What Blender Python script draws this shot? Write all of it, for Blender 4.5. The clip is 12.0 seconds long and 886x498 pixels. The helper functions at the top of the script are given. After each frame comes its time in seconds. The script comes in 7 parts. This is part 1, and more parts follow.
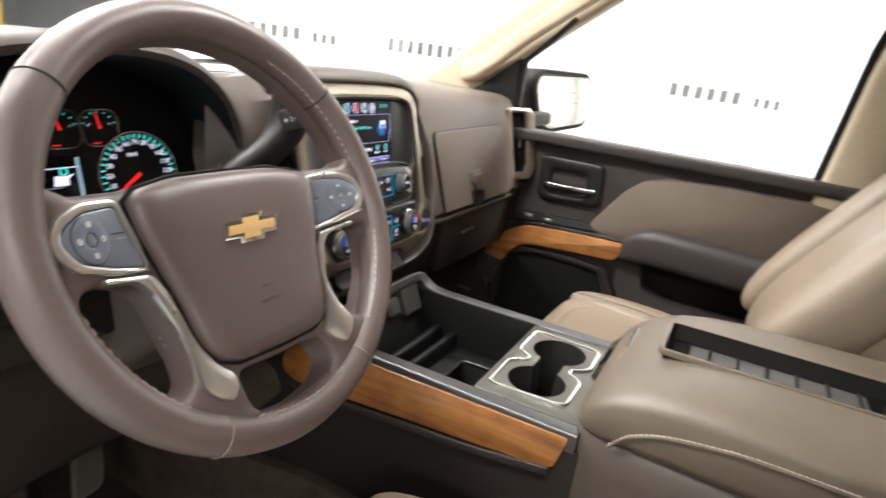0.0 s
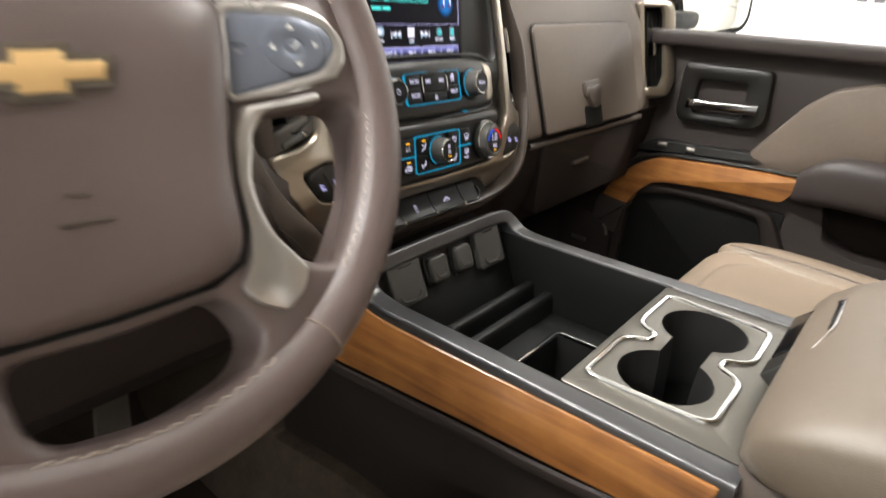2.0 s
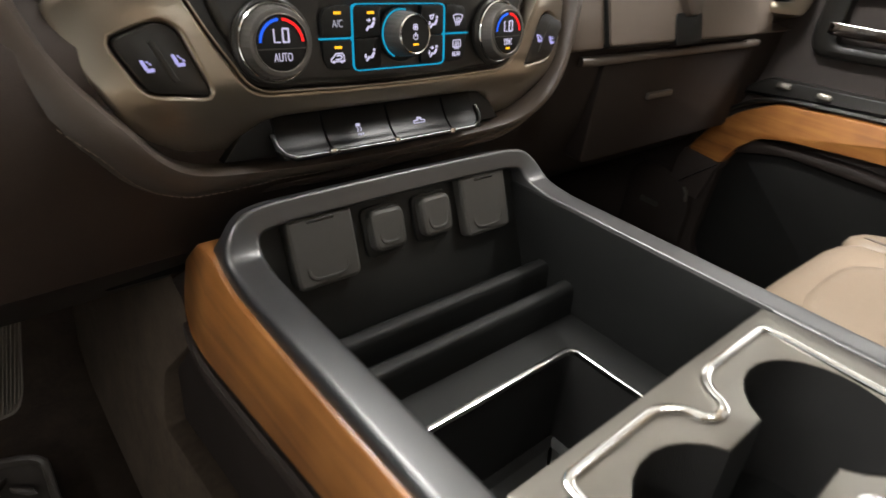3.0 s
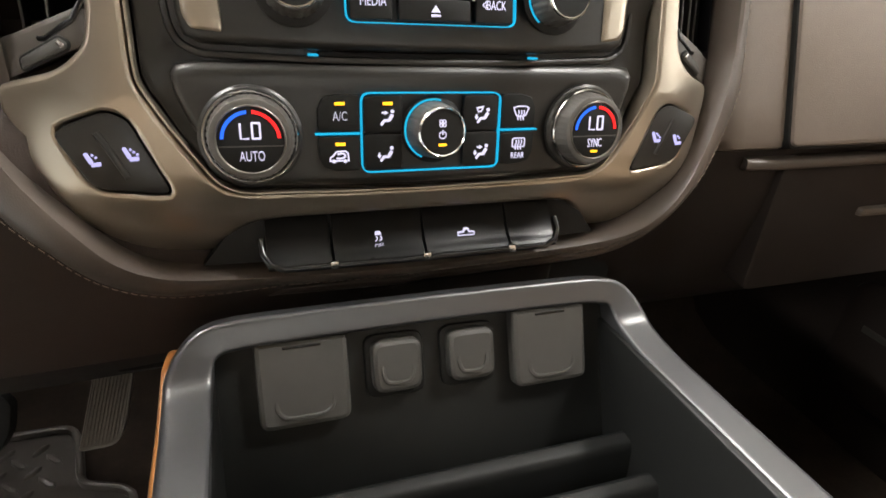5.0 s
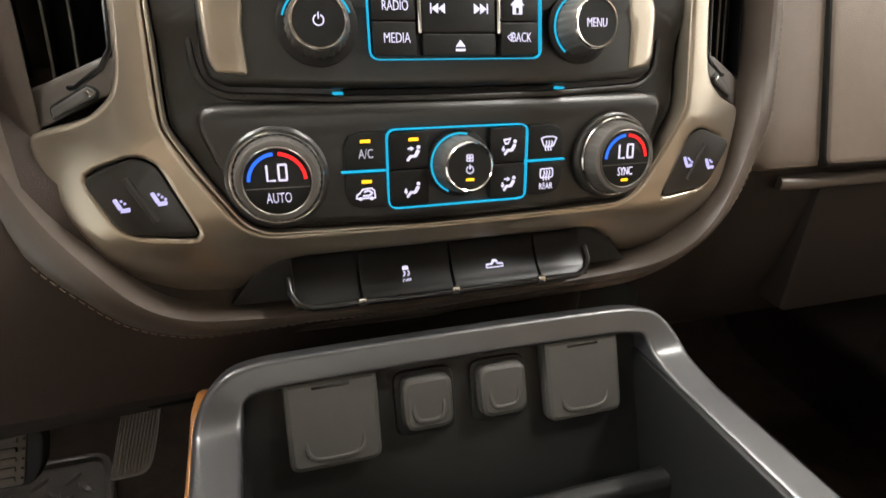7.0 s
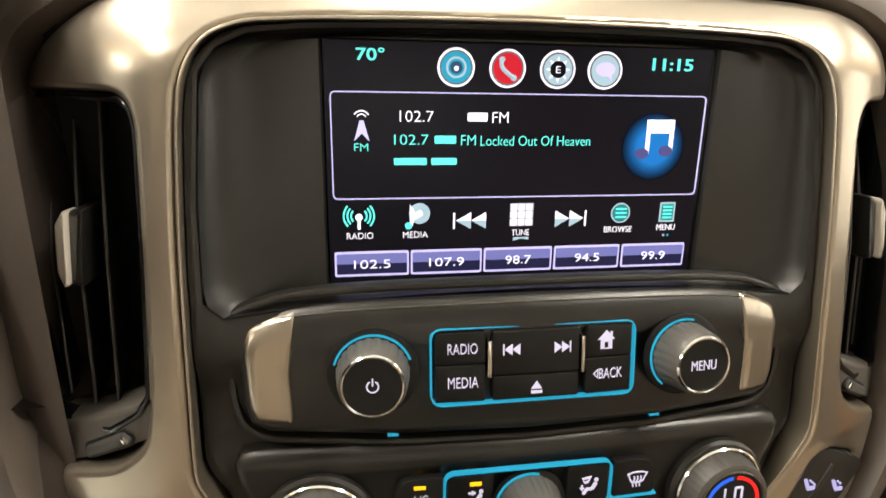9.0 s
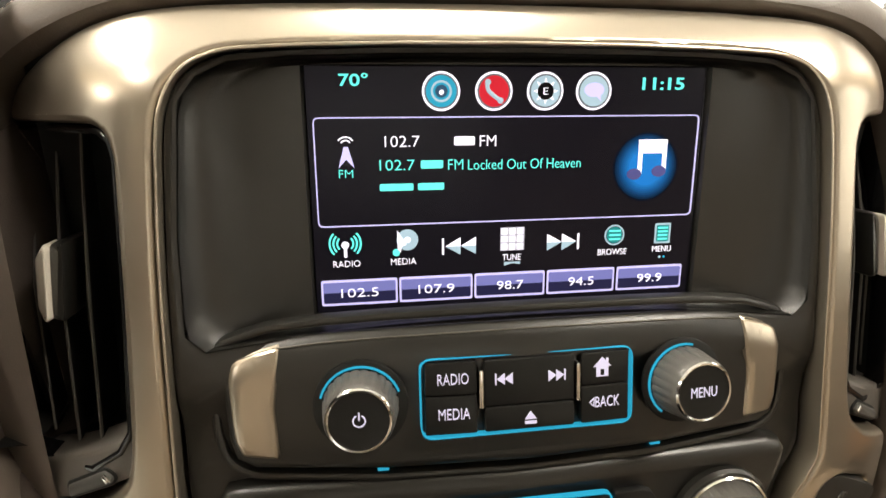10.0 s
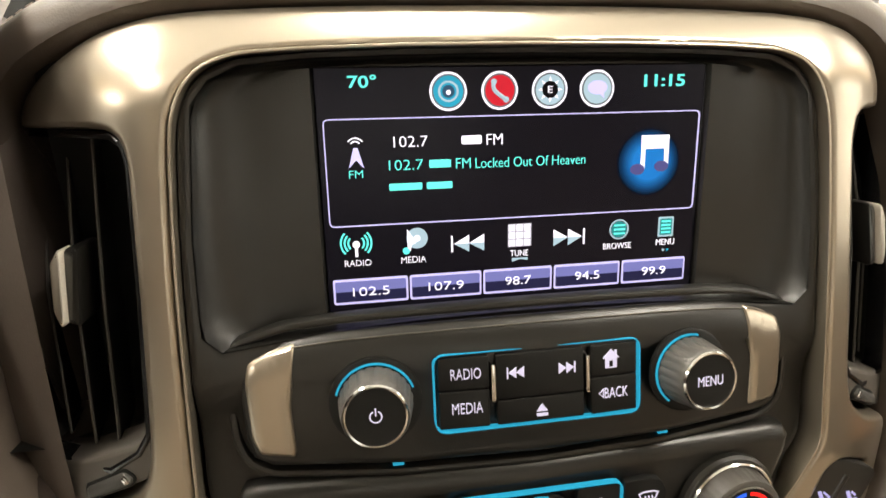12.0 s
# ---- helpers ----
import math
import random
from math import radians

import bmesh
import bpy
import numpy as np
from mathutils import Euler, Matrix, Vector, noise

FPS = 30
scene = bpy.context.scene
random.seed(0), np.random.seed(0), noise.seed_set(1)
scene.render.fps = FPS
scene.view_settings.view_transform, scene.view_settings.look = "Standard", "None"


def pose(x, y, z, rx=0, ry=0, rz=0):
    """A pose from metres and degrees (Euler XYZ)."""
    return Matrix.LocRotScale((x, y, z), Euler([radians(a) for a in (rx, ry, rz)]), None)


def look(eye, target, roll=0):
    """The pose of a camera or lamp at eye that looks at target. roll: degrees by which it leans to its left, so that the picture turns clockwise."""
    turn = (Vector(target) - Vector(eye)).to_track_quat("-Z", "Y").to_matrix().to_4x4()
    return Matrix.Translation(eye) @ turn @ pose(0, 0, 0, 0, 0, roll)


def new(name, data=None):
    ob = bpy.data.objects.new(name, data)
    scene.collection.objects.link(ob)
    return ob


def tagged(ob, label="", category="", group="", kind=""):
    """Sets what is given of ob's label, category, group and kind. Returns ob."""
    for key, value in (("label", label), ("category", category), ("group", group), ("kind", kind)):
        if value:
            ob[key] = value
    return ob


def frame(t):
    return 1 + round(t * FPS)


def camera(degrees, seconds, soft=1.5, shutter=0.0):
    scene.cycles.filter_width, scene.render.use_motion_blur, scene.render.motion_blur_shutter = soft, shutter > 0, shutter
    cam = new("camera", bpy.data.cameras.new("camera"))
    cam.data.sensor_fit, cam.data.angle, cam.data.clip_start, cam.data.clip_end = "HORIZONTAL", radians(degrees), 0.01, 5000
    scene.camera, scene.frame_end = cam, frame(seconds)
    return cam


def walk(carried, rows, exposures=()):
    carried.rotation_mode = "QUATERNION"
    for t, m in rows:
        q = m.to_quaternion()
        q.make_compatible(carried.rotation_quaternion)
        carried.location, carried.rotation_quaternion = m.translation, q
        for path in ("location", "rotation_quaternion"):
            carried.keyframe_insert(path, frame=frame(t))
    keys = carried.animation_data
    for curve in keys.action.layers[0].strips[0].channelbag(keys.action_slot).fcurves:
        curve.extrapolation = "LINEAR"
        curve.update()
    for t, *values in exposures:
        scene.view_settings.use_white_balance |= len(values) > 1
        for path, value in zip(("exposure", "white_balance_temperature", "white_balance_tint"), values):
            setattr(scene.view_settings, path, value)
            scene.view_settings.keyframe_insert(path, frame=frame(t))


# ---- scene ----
cam = camera(74.3, 12.0, 1.6, 0.4)
PATH = [
    (0, (-0.766, 0.452, 1.094), (0.943, 1.29, 0.481), 7.2),
    (0.5, (-0.746, 0.432, 1.096), (0.764, 1.56, 0.427), 6.6),
    (1, (-0.737, 0.429, 1.099), (0.727, 1.616, 0.431), 4.6),
    (1.5, (-0.685, 0.451, 1.07), (0.778, 1.625, 0.377), 3.2),
    (2, (-0.511, 0.519, 0.983), (0.917, 1.672, 0.188), 3.2),
    (2.5, (-0.364, 0.58, 0.918), (0.971, 1.761, 0.011), 4.9),
    (3, (-0.259, 0.606, 0.894), (0.935, 1.867, -0.097), 6.5),
    (3.5, (-0.165, 0.646, 0.882), (0.781, 2.08, -0.141), 6.6),
    (5.3, (-0.1, 0.648, 0.907), (0.51, 2.334, 0.021), 3.7),
    (5.5, (-0.1, 0.649, 0.908), (0.499, 2.336, 0.017), 3.4),
    (6, (-0.1, 0.654, 0.908), (0.464, 2.358, 0.027), 2.4),
    (6.5, (-0.101, 0.653, 0.909), (0.461, 2.365, 0.04), 1.9),
    (6.7, (-0.103, 0.654, 0.908), (0.463, 2.368, 0.047), 1.9),
    (8.3, (-0.083, 0.726, 0.981), (0.311, 2.509, 0.166), 2.2),
    (8.5, (-0.084, 0.741, 0.996), (0.278, 2.543, 0.208), 2.2),
    (9, (-0.079, 0.75, 1.027), (0.242, 2.578, 0.282), 2.1),
    (9.5, (-0.073, 0.756, 1.029), (0.24, 2.599, 0.318), 1.5),
    (10, (-0.07, 0.756, 1.029), (0.229, 2.608, 0.336), 0.8),
    (10.5, (-0.073, 0.753, 1.032), (0.234, 2.61, 0.356), 0.5),
    (11, (-0.074, 0.751, 1.033), (0.234, 2.612, 0.367), 0.1),
    (11.5, (-0.077, 0.753, 1.033), (0.238, 2.608, 0.355), -0.0),
    (12, (-0.078, 0.753, 1.03), (0.246, 2.599, 0.333), -0.1),
]
walk(cam, [(t, look(eye, target, roll)) for t, eye, target, roll in PATH], [(0.0, -0.06, 6380, 10), (1.0, -0.02, 6430, 10), (1.5, 0.07, 6430, 10), (2.0, 0.0, 6430, 10), (2.6, -0.03, 6450, 10), (3.5, 0.22, 6430, 10), (5.5, 0.67, 6530, 10), (6.7, 0.67, 6530, 10), (8.3, 0.22, 7180, 9), (12.0, 0.22, 7250, 9)])

# ---- world and light ----
world = bpy.data.worlds.new("world")
scene.world = world
world.use_nodes = True
wn = world.node_tree.nodes
wn["Background"].inputs[0].default_value = (0.97, 0.98, 1.0, 1)
wn["Background"].inputs[1].default_value = 0.045


def area_lamp(name, place, target, sx, sy, watts, colour):
    lamp = bpy.data.lights.new(name, "AREA")
    lamp.shape, lamp.size, lamp.size_y, lamp.energy, lamp.color = "RECTANGLE", sx, sy, watts, colour
    ob = new(name, lamp)
    ob.matrix_basis = look(place, target)
    return ob


WARM = (1.0, 0.975, 0.93)
# unseen hall lights assumed under the showroom ceiling; some added to brighten the cab
LIGHTS = ((-1.7, 1.8), (-1.7, -1.6), (-5.2, -1.8),  (0.3, 2.9), (1.8, -0.6), (-2.2, 6.5), (1.4, 7.5), (2.5, 14.0), (4.0, 20.0), (9.0, 24.0), (10.5, 31.0))
for (lx, ly), watts in zip(LIGHTS, (260, 220, 240, 240, 280, 480, 300, 420, 420, 420, 420)):
    area_lamp("hall_light", (lx, ly, 3.38), (lx, ly, 0), 0.5, 2.4, watts, WARM)

# ---- materials ----
MATS = {}


def tree(name):
    m = bpy.data.materials.new(name)
    m.use_nodes = True
    MATS[name] = m
    nt = m.node_tree
    return m, nt, nt.nodes["Principled BSDF"]


def link(nt, a, b):
    nt.links.new(a, b)


def surface(name, col, rough=0.5, metal=0.0, grain=0.0, gscale=900.0, var=0.12, vscale=9.0, coat=0.0, spec=0.5, rvar=0.06, sheen=0.0, cell=False):
    m, nt, p = tree(name)
    tc = nt.nodes.new("ShaderNodeTexCoord")
    big = nt.nodes.new("ShaderNodeTexNoise")
    big.inputs["Scale"].default_value, big.inputs["Detail"].default_value = vscale, 5
    link(nt, tc.outputs["Object"], big.inputs["Vector"])
    fine = nt.nodes.new("ShaderNodeTexNoise")
    fine.inputs["Scale"].default_value, fine.inputs["Detail"].default_value = 160, 4
    link(nt, tc.outputs["Object"], fine.inputs["Vector"])
    mixv = nt.nodes.new("ShaderNodeMath")
    mixv.operation = "MULTIPLY_ADD"
    link(nt, big.outputs["Fac"], mixv.inputs[0])
    mixv.inputs[1].default_value = 0.65
    half = nt.nodes.new("ShaderNodeMath")
    half.operation = "MULTIPLY"
    half.inputs[1].default_value = 0.35
    link(nt, fine.outputs["Fac"], half.inputs[0])
    link(nt, half.outputs[0], mixv.inputs[2])
    ramp = nt.nodes.new("ShaderNodeMapRange")
    ramp.inputs[1].default_value, ramp.inputs[2].default_value = 0.3, 0.7
    ramp.inputs[3].default_value, ramp.inputs[4].default_value = 1 - var, 1 + var
    link(nt, mixv.outputs[0], ramp.inputs[0])
    mul = nt.nodes.new("ShaderNodeVectorMath")
    mul.operation = "SCALE"
    mul.inputs[0].default_value = col
    link(nt, ramp.outputs[0], mul.inputs["Scale"])
    link(nt, mul.outputs[0], p.inputs["Base Color"])
    rr = nt.nodes.new("ShaderNodeMapRange")
    rr.inputs[1].default_value, rr.inputs[2].default_value = 0.3, 0.7
    rr.inputs[3].default_value, rr.inputs[4].default_value = max(0.02, rough - rvar), min(1, rough + rvar)
    link(nt, big.outputs["Fac"], rr.inputs[0])
    link(nt, rr.outputs[0], p.inputs["Roughness"])
    p.inputs["Metallic"].default_value = metal
    p.inputs["Specular IOR Level"].default_value = spec
    p.inputs["Coat Weight"].default_value, p.inputs["Coat Roughness"].default_value = coat, 0.08
    if sheen:
        p.inputs["Sheen Weight"].default_value = sheen
    if grain:
        if cell:
            g = nt.nodes.new("ShaderNodeTexVoronoi")
            g.inputs["Scale"].default_value = gscale
            out = g.outputs["Distance"]
        else:
            g = nt.nodes.new("ShaderNodeTexNoise")
            g.inputs["Scale"].default_value, g.inputs["Detail"].default_value = gscale, 3
            out = g.outputs["Fac"]
        link(nt, tc.outputs["Object"], g.inputs["Vector"])
        b = nt.nodes.new("ShaderNodeBump")
        b.inputs["Strength"].default_value, b.inputs["Distance"].default_value = grain, 0.0006
        link(nt, out, b.inputs["Height"])
        link(nt, b.outputs[0], p.inputs["Normal"])
    return m


def glow(name, col, strength):
    m, nt, p = tree(name)
    p.inputs["Base Color"].default_value = (*[c * 0.3 for c in col], 1)
    p.inputs["Emission Color"].default_value = (*col, 1)
    p.inputs["Emission Strength"].default_value = strength
    p.inputs["Roughness"].default_value = 0.25
    p.inputs["Specular IOR Level"].default_value = 0.12
    return m


BROWN = surface("brown_dash_vinyl", (0.076, 0.0605, 0.050), 0.42, grain=0.10, gscale=1100, cell=True, var=0.1, spec=0.5)
# dash vinyl darkened: the hood's weaker light is put into its colour
HOOD = surface("shaded_hood_vinyl", (0.046, 0.036, 0.030), 0.5, grain=0.10, gscale=1100, cell=True, var=0.1, spec=0.36)
LINING = surface("black_hood_plastic", (0.016, 0.0155, 0.018), 0.42, grain=0.15, gscale=1500)
# paler dash vinyl: the light on the passenger side is put into its colour
BROWN_LIT = surface("lit_passenger_vinyl", (0.126, 0.101, 0.082), 0.46, grain=0.2, gscale=1100, cell=True, var=0.1)
# also stands in for shade on the lower dash and lower door
BROWN_DARK = surface("dark_brown_plastic", (0.019, 0.0145, 0.0125), 0.60, grain=0.25, gscale=1300, cell=True, spec=0.2)
# brown darkened for shade on the lower knee panel, shared by the edge strips
BROWN_LOW = surface("lower_brown_plastic", (0.026, 0.0198, 0.0168), 0.55, grain=0.22, gscale=1200, cell=True, spec=0.3)
# dash brown darkened for the shade under the wheel
BROWN_KNEE = surface("shaded_knee_brown", (0.037, 0.0272, 0.0225), 0.55, grain=0.22, gscale=1200, cell=True, spec=0.3)
DOOR_BROWN = surface("purple_brown_door_trim", (0.036, 0.0285, 0.0260), 0.52, grain=0.22, gscale=1100, cell=True, spec=0.35)
WHEEL = surface("brown_wheel_leather", (0.128, 0.096, 0.089), 0.34, grain=0.2, gscale=1500, cell=True, var=0.04, rvar=0.02, spec=0.62, coat=0.06)
LID = surface("taupe_console_vinyl", (0.122, 0.097, 0.073), 0.42, grain=0.2, gscale=1200, cell=True)
TAN = surface("tan_seat_leather", (0.218, 0.169, 0.124), 0.42, grain=0.18, gscale=800, cell=True, var=0.08)
TAN_DARK = surface("tan_door_pad", (0.122, 0.094, 0.073), 0.5, grain=0.25, gscale=900, cell=True)
BEIGE = surface("beige_pillar_trim", (0.45, 0.37, 0.265), 0.6, grain=0.3, gscale=900)
BLACK = surface("black_satin_plastic", (0.008, 0.008, 0.0076), 0.5, grain=0.2, gscale=1600, var=0.2, spec=0.22)
SWITCH = surface("black_switch_plastic", (0.006, 0.006, 0.006), 0.3, var=0.1, rvar=0.04, spec=0.2)
BLACK_PANEL = surface("charcoal_panel", (0.0125, 0.0118, 0.0104), 0.34, grain=0.15, gscale=1800, var=0.15, spec=0.48)
BLACK_GLOSS = surface("gloss_black", (0.005, 0.005, 0.0055), 0.16, var=0.1, rvar=0.03)
RUBBER = surface("black_rubber", (0.007, 0.0067, 0.0064), 0.6, grain=0.5, gscale=1200)
RAIL = surface("grey_satin_rail", (0.026, 0.026, 0.028), 0.34, var=0.04, rvar=0.02, spec=1.0)
BIN = surface("dark_bin_plastic", (0.0105, 0.0108, 0.0102), 0.46, grain=0.3, gscale=1500, spec=0.34)
# copy of the bin plastic, darkened for the shade inside the bin
BIN_WALL = surface("shaded_bin_plastic", (0.0062, 0.0064, 0.0062), 0.48, grain=0.3, gscale=1500, spec=0.26)
COVER = surface("grey_outlet_cover", (0.047, 0.045, 0.041), 0.5, grain=0.15, gscale=1600)
SILVER = surface("champagne_silver_paint", (0.39, 0.34, 0.272), 0.29, metal=0.88, var=0.0, rvar=0.0, coat=0.2)
PLATE = surface("brushed_grey_plate", (0.155, 0.145, 0.126), 0.36, metal=0.8, var=0.05, grain=0.05, gscale=2500)
CHROME = surface("chrome", (0.70, 0.69, 0.67), 0.13, metal=1.0, var=0.03, rvar=0.04)
# pale base stands in for a bright reflection in the chrome
TAB_METAL = surface("pale_tab_chrome", (0.80, 0.74, 0.64), 0.24, metal=0.4, var=0.03)
SPOKE = surface("grey_spoke_paint", (0.58, 0.555, 0.525), 0.3, metal=0.85, var=0.05)
POD = surface("slate_switch_plastic", (0.185, 0.205, 0.255), 0.32, var=0.08, metal=0.35)
KNOB = surface("grey_knob_rubber", (0.075, 0.07, 0.064), 0.45, grain=0.2, gscale=1600)
SHELF = surface("grey_brown_vent_plastic", (0.068, 0.060, 0.052), 0.42, grain=0.15, gscale=1600)
GOLD = surface("gold_emblem", (0.88, 0.58, 0.26), 0.34, metal=0.3, var=0.06)
THREAD = surface("pale_thread", (0.52, 0.45, 0.38), 0.8)
THREAD_DIM = surface("brown_thread", (0.26, 0.21, 0.17), 0.8)
CARPET = surface("brown_carpet", (0.024, 0.0172, 0.0130), 0.95, spec=0.1, grain=1.0, gscale=900, var=0.35, vscale=30)
# carpet brown lightened: the light on the tunnel's left side is painted in
TUNNEL = surface("lit_tunnel_carpet", (0.062, 0.047, 0.035), 0.95, spec=0.1, grain=1.0, gscale=900, var=0.3, vscale=30)
MATRUBBER = surface("brown_mat_rubber", (0.046, 0.038, 0.032), 0.42, grain=0.2, gscale=900)
# lightened to stand in for light that the footwell lacks
PEDAL = surface("pale_pedal_rubber", (0.20, 0.172, 0.146), 0.5, grain=0.3, gscale=900)
PEDAL_TAN = surface("worn_tan_pedal", (0.12, 0.098, 0.080), 0.55, grain=0.2, gscale=900)
BANNER = surface("white_banner_vinyl", (0.86, 0.86, 0.86), 0.5, var=0.015, vscale=2)
INK = surface("charcoal_print", (0.11, 0.11, 0.11), 0.5)
INK_PALE = surface("pale_grey_print", (0.45, 0.40, 0.38), 0.5)
CONCRETE = surface("polished_concrete", (0.34, 0.35, 0.34), 0.35, var=0.08, vscale=1.5)
WALLPAINT = surface("hall_wall_paint", (0.70, 0.72, 0.74), 0.7, var=0.05, vscale=1.0)
CEILPAINT = surface("hall_ceiling_paint", (0.75, 0.74, 0.72), 0.8, var=0.05, vscale=1.0)
YELLOW = surface("yellow_post_paint", (0.78, 0.55, 0.06), 0.4, var=0.08)
CARPAINT = surface("dark_blue_car_paint", (0.03, 0.04, 0.05), 0.25, coat=0.8)
TYRE = surface("tyre_rubber", (0.02, 0.02, 0.02), 0.7)
HEADLINER = surface("beige_headliner_cloth", (0.36, 0.31, 0.245), 0.9, grain=0.5, gscale=1200)
BODY = surface("truck_body_paint", (0.5, 0.5, 0.5), 0.3, coat=0.6)
WHITE_TAG = surface("white_key_tag", (0.8, 0.8, 0.78), 0.5)
REDSIGN = surface("red_sign_paint", (0.6, 0.05, 0.07), 0.5)
SCREEN_BLACK = surface("screen_glass", (0.004, 0.004, 0.007), 0.14, var=0.05, rvar=0.02, spec=0.2)
G_WHITE = glow("white_backlight", (0.86, 0.84, 1.0), 1.2)
G_ICON = glow("lilac_icon_backlight", (0.70, 0.67, 0.90), 0.72)
G_CYAN = glow("cyan_backlight", (0.10, 0.85, 0.80), 1.0)
G_BLUE = glow("blue_backlight", (0.01, 0.29, 0.48), 0.95)
G_RED = glow("red_backlight", (0.95, 0.02, 0.02), 1.0)
G_PHONE = glow("dark_red_backlight", (0.50, 0.015, 0.03), 1.0)
G_BLUE2 = glow("deep_blue_backlight", (0.02, 0.12, 0.85), 1.0)
G_AMBER = glow("amber_indicator", (1.0, 0.50, 0.02), 1.2)
G_LILAC = glow("lilac_backlight", (0.55, 0.52, 0.95), 1.0)
G_DIM = glow("dim_lilac_backlight", (0.40, 0.38, 0.72), 0.9)
G_VIOLET = glow("violet_button_fill", (0.07, 0.07, 0.22), 0.9)
G_STEEL = glow("steel_icon_fill", (0.35, 0.50, 0.62), 0.9)
G_DEEP = glow("deep_screen_tint", (0.008, 0.007, 0.013), 0.4)
G_GREY = glow("grey_line_backlight", (0.45, 0.45, 0.55), 0.8)


def wood_material():
    m, nt, p = tree("amber_wood_veneer")
    tc = nt.nodes.new("ShaderNodeTexCoord")
    mp = nt.nodes.new("ShaderNodeMapping")
    mp.inputs["Scale"].default_value = (90, 7, 90)
    link(nt, tc.outputs["Object"], mp.inputs["Vector"])
    n1 = nt.nodes.new("ShaderNodeTexNoise")
    n1.inputs["Scale"].default_value, n1.inputs["Detail"].default_value, n1.inputs["Distortion"].default_value = 1.0, 6, 0.6
    link(nt, mp.outputs[0], n1.inputs["Vector"])
    n2 = nt.nodes.new("ShaderNodeTexNoise")
    n2.inputs["Scale"].default_value, n2.inputs["Detail"].default_value = 22, 3
    link(nt, tc.outputs["Object"], n2.inputs["Vector"])
    mx = nt.nodes.new("ShaderNodeMath")
    mx.operation = "MULTIPLY_ADD"
    mx.inputs[1].default_value = 0.6
    link(nt, n1.outputs["Fac"], mx.inputs[0])
    h = nt.nodes.new("ShaderNodeMath")
    h.operation = "MULTIPLY"
    h.inputs[1].default_value = 0.4
    link(nt, n2.outputs["Fac"], h.inputs[0])
    link(nt, h.outputs[0], mx.inputs[2])
    cr = nt.nodes.new("ShaderNodeValToRGB")
    e = cr.color_ramp.elements
    e[0].position, e[0].color = 0.32, (0.145, 0.053, 0.014, 1)
    e[1].position, e[1].color = 0.66, (0.40, 0.172, 0.047, 1)
    mid = e.new(0.5)
    mid.color = (0.295, 0.118, 0.031, 1)
    link(nt, mx.outputs[0], cr.inputs[0])
    link(nt, cr.outputs[0], p.inputs["Base Color"])
    p.inputs["Roughness"].default_value = 0.38
    p.inputs["Coat Weight"].default_value, p.inputs["Coat Roughness"].default_value = 0.5, 0.15
    return m


def glass_material(name, gloss, tint=(1, 1, 1)):
    m, nt, p = tree(name)
    nt.nodes.remove(p)
    t = nt.nodes.new("ShaderNodeBsdfTransparent")
    t.inputs[0].default_value = (*tint, 1)
    g = nt.nodes.new("ShaderNodeBsdfGlossy")
    g.inputs["Roughness"].default_value = 0.02
    f = nt.nodes.new("ShaderNodeFresnel")
    f.inputs[0].default_value = 1.45
    k = nt.nodes.new("ShaderNodeMath")
    k.operation = "MULTIPLY"
    k.inputs[1].default_value = gloss
    link(nt, f.outputs[0], k.inputs[0])
    x = nt.nodes.new("ShaderNodeMixShader")
    link(nt, k.outputs[0], x.inputs[0])
    link(nt, t.outputs[0], x.inputs[1])
    link(nt, g.outputs[0], x.inputs[2])
    link(nt, x.outputs[0], nt.nodes["Material Output"].inputs[0])
    return m


WOOD = wood_material()
GLASS = glass_material("clear_glass", 0.5)
MIRROR = surface("mirror_silvering", (0.9, 0.865, 0.78), 0.03, metal=1.0, var=0.0, rvar=0.0)

# ---- building helpers ----


def finish(bm, name, mat, sharp=38.0):
    bmesh.ops.recalc_face_normals(bm, faces=bm.faces)
    lim = radians(sharp)
    for e in bm.edges:
        e.smooth = len(e.link_faces) == 2 and e.calc_face_angle(0) < lim
    for f in bm.faces:
        f.smooth = True
    me = bpy.data.meshes.new(name)
    bm.to_mesh(me)
    bm.free()
    me.materials.append(mat)
    return me


def thing(name, m, label, category, group="", kind=""):
    ob = new(name)
    ob.empty_display_size = 0.05
    ob.matrix_basis = m
    return tagged(ob, label, category, group, kind)


def basis_world(ob):
    m = ob.matrix_basis.copy()
    if ob.parent:
        m = basis_world(ob.parent) @ ob.matrix_parent_inverse @ m
    return m


def part(name, bm, mat, parent, label="", local=True, m=None, sharp=38.0, own=False):
    """A mesh under a thing: in the thing's own axes, in the world's with local=False, or in its parent part's with own=True."""
    ob = new(name, finish(bm, name, mat, sharp))
    if parent is not None:
        ob.parent = parent
        if not local:
            ob.matrix_parent_inverse = basis_world(parent).inverted()
        elif parent.type == "MESH" and m is None and not own:
            ob.matrix_parent_inverse = parent.matrix_basis.inverted()
    if m is not None:
        ob.matrix_basis = m
    return tagged(ob, label)


def solo(name, bm, mat, label, category, group="", kind="", sharp=38.0):
    ob = new(name, finish(bm, name, mat, sharp))
    return tagged(ob, label, category, group, kind)


def ccw(loop):
    a = sum(loop[i - 1][0] * loop[i][1] - loop[i][0] * loop[i - 1][1] for i in range(len(loop)))
    return list(loop) if a > 0 else list(reversed(loop))


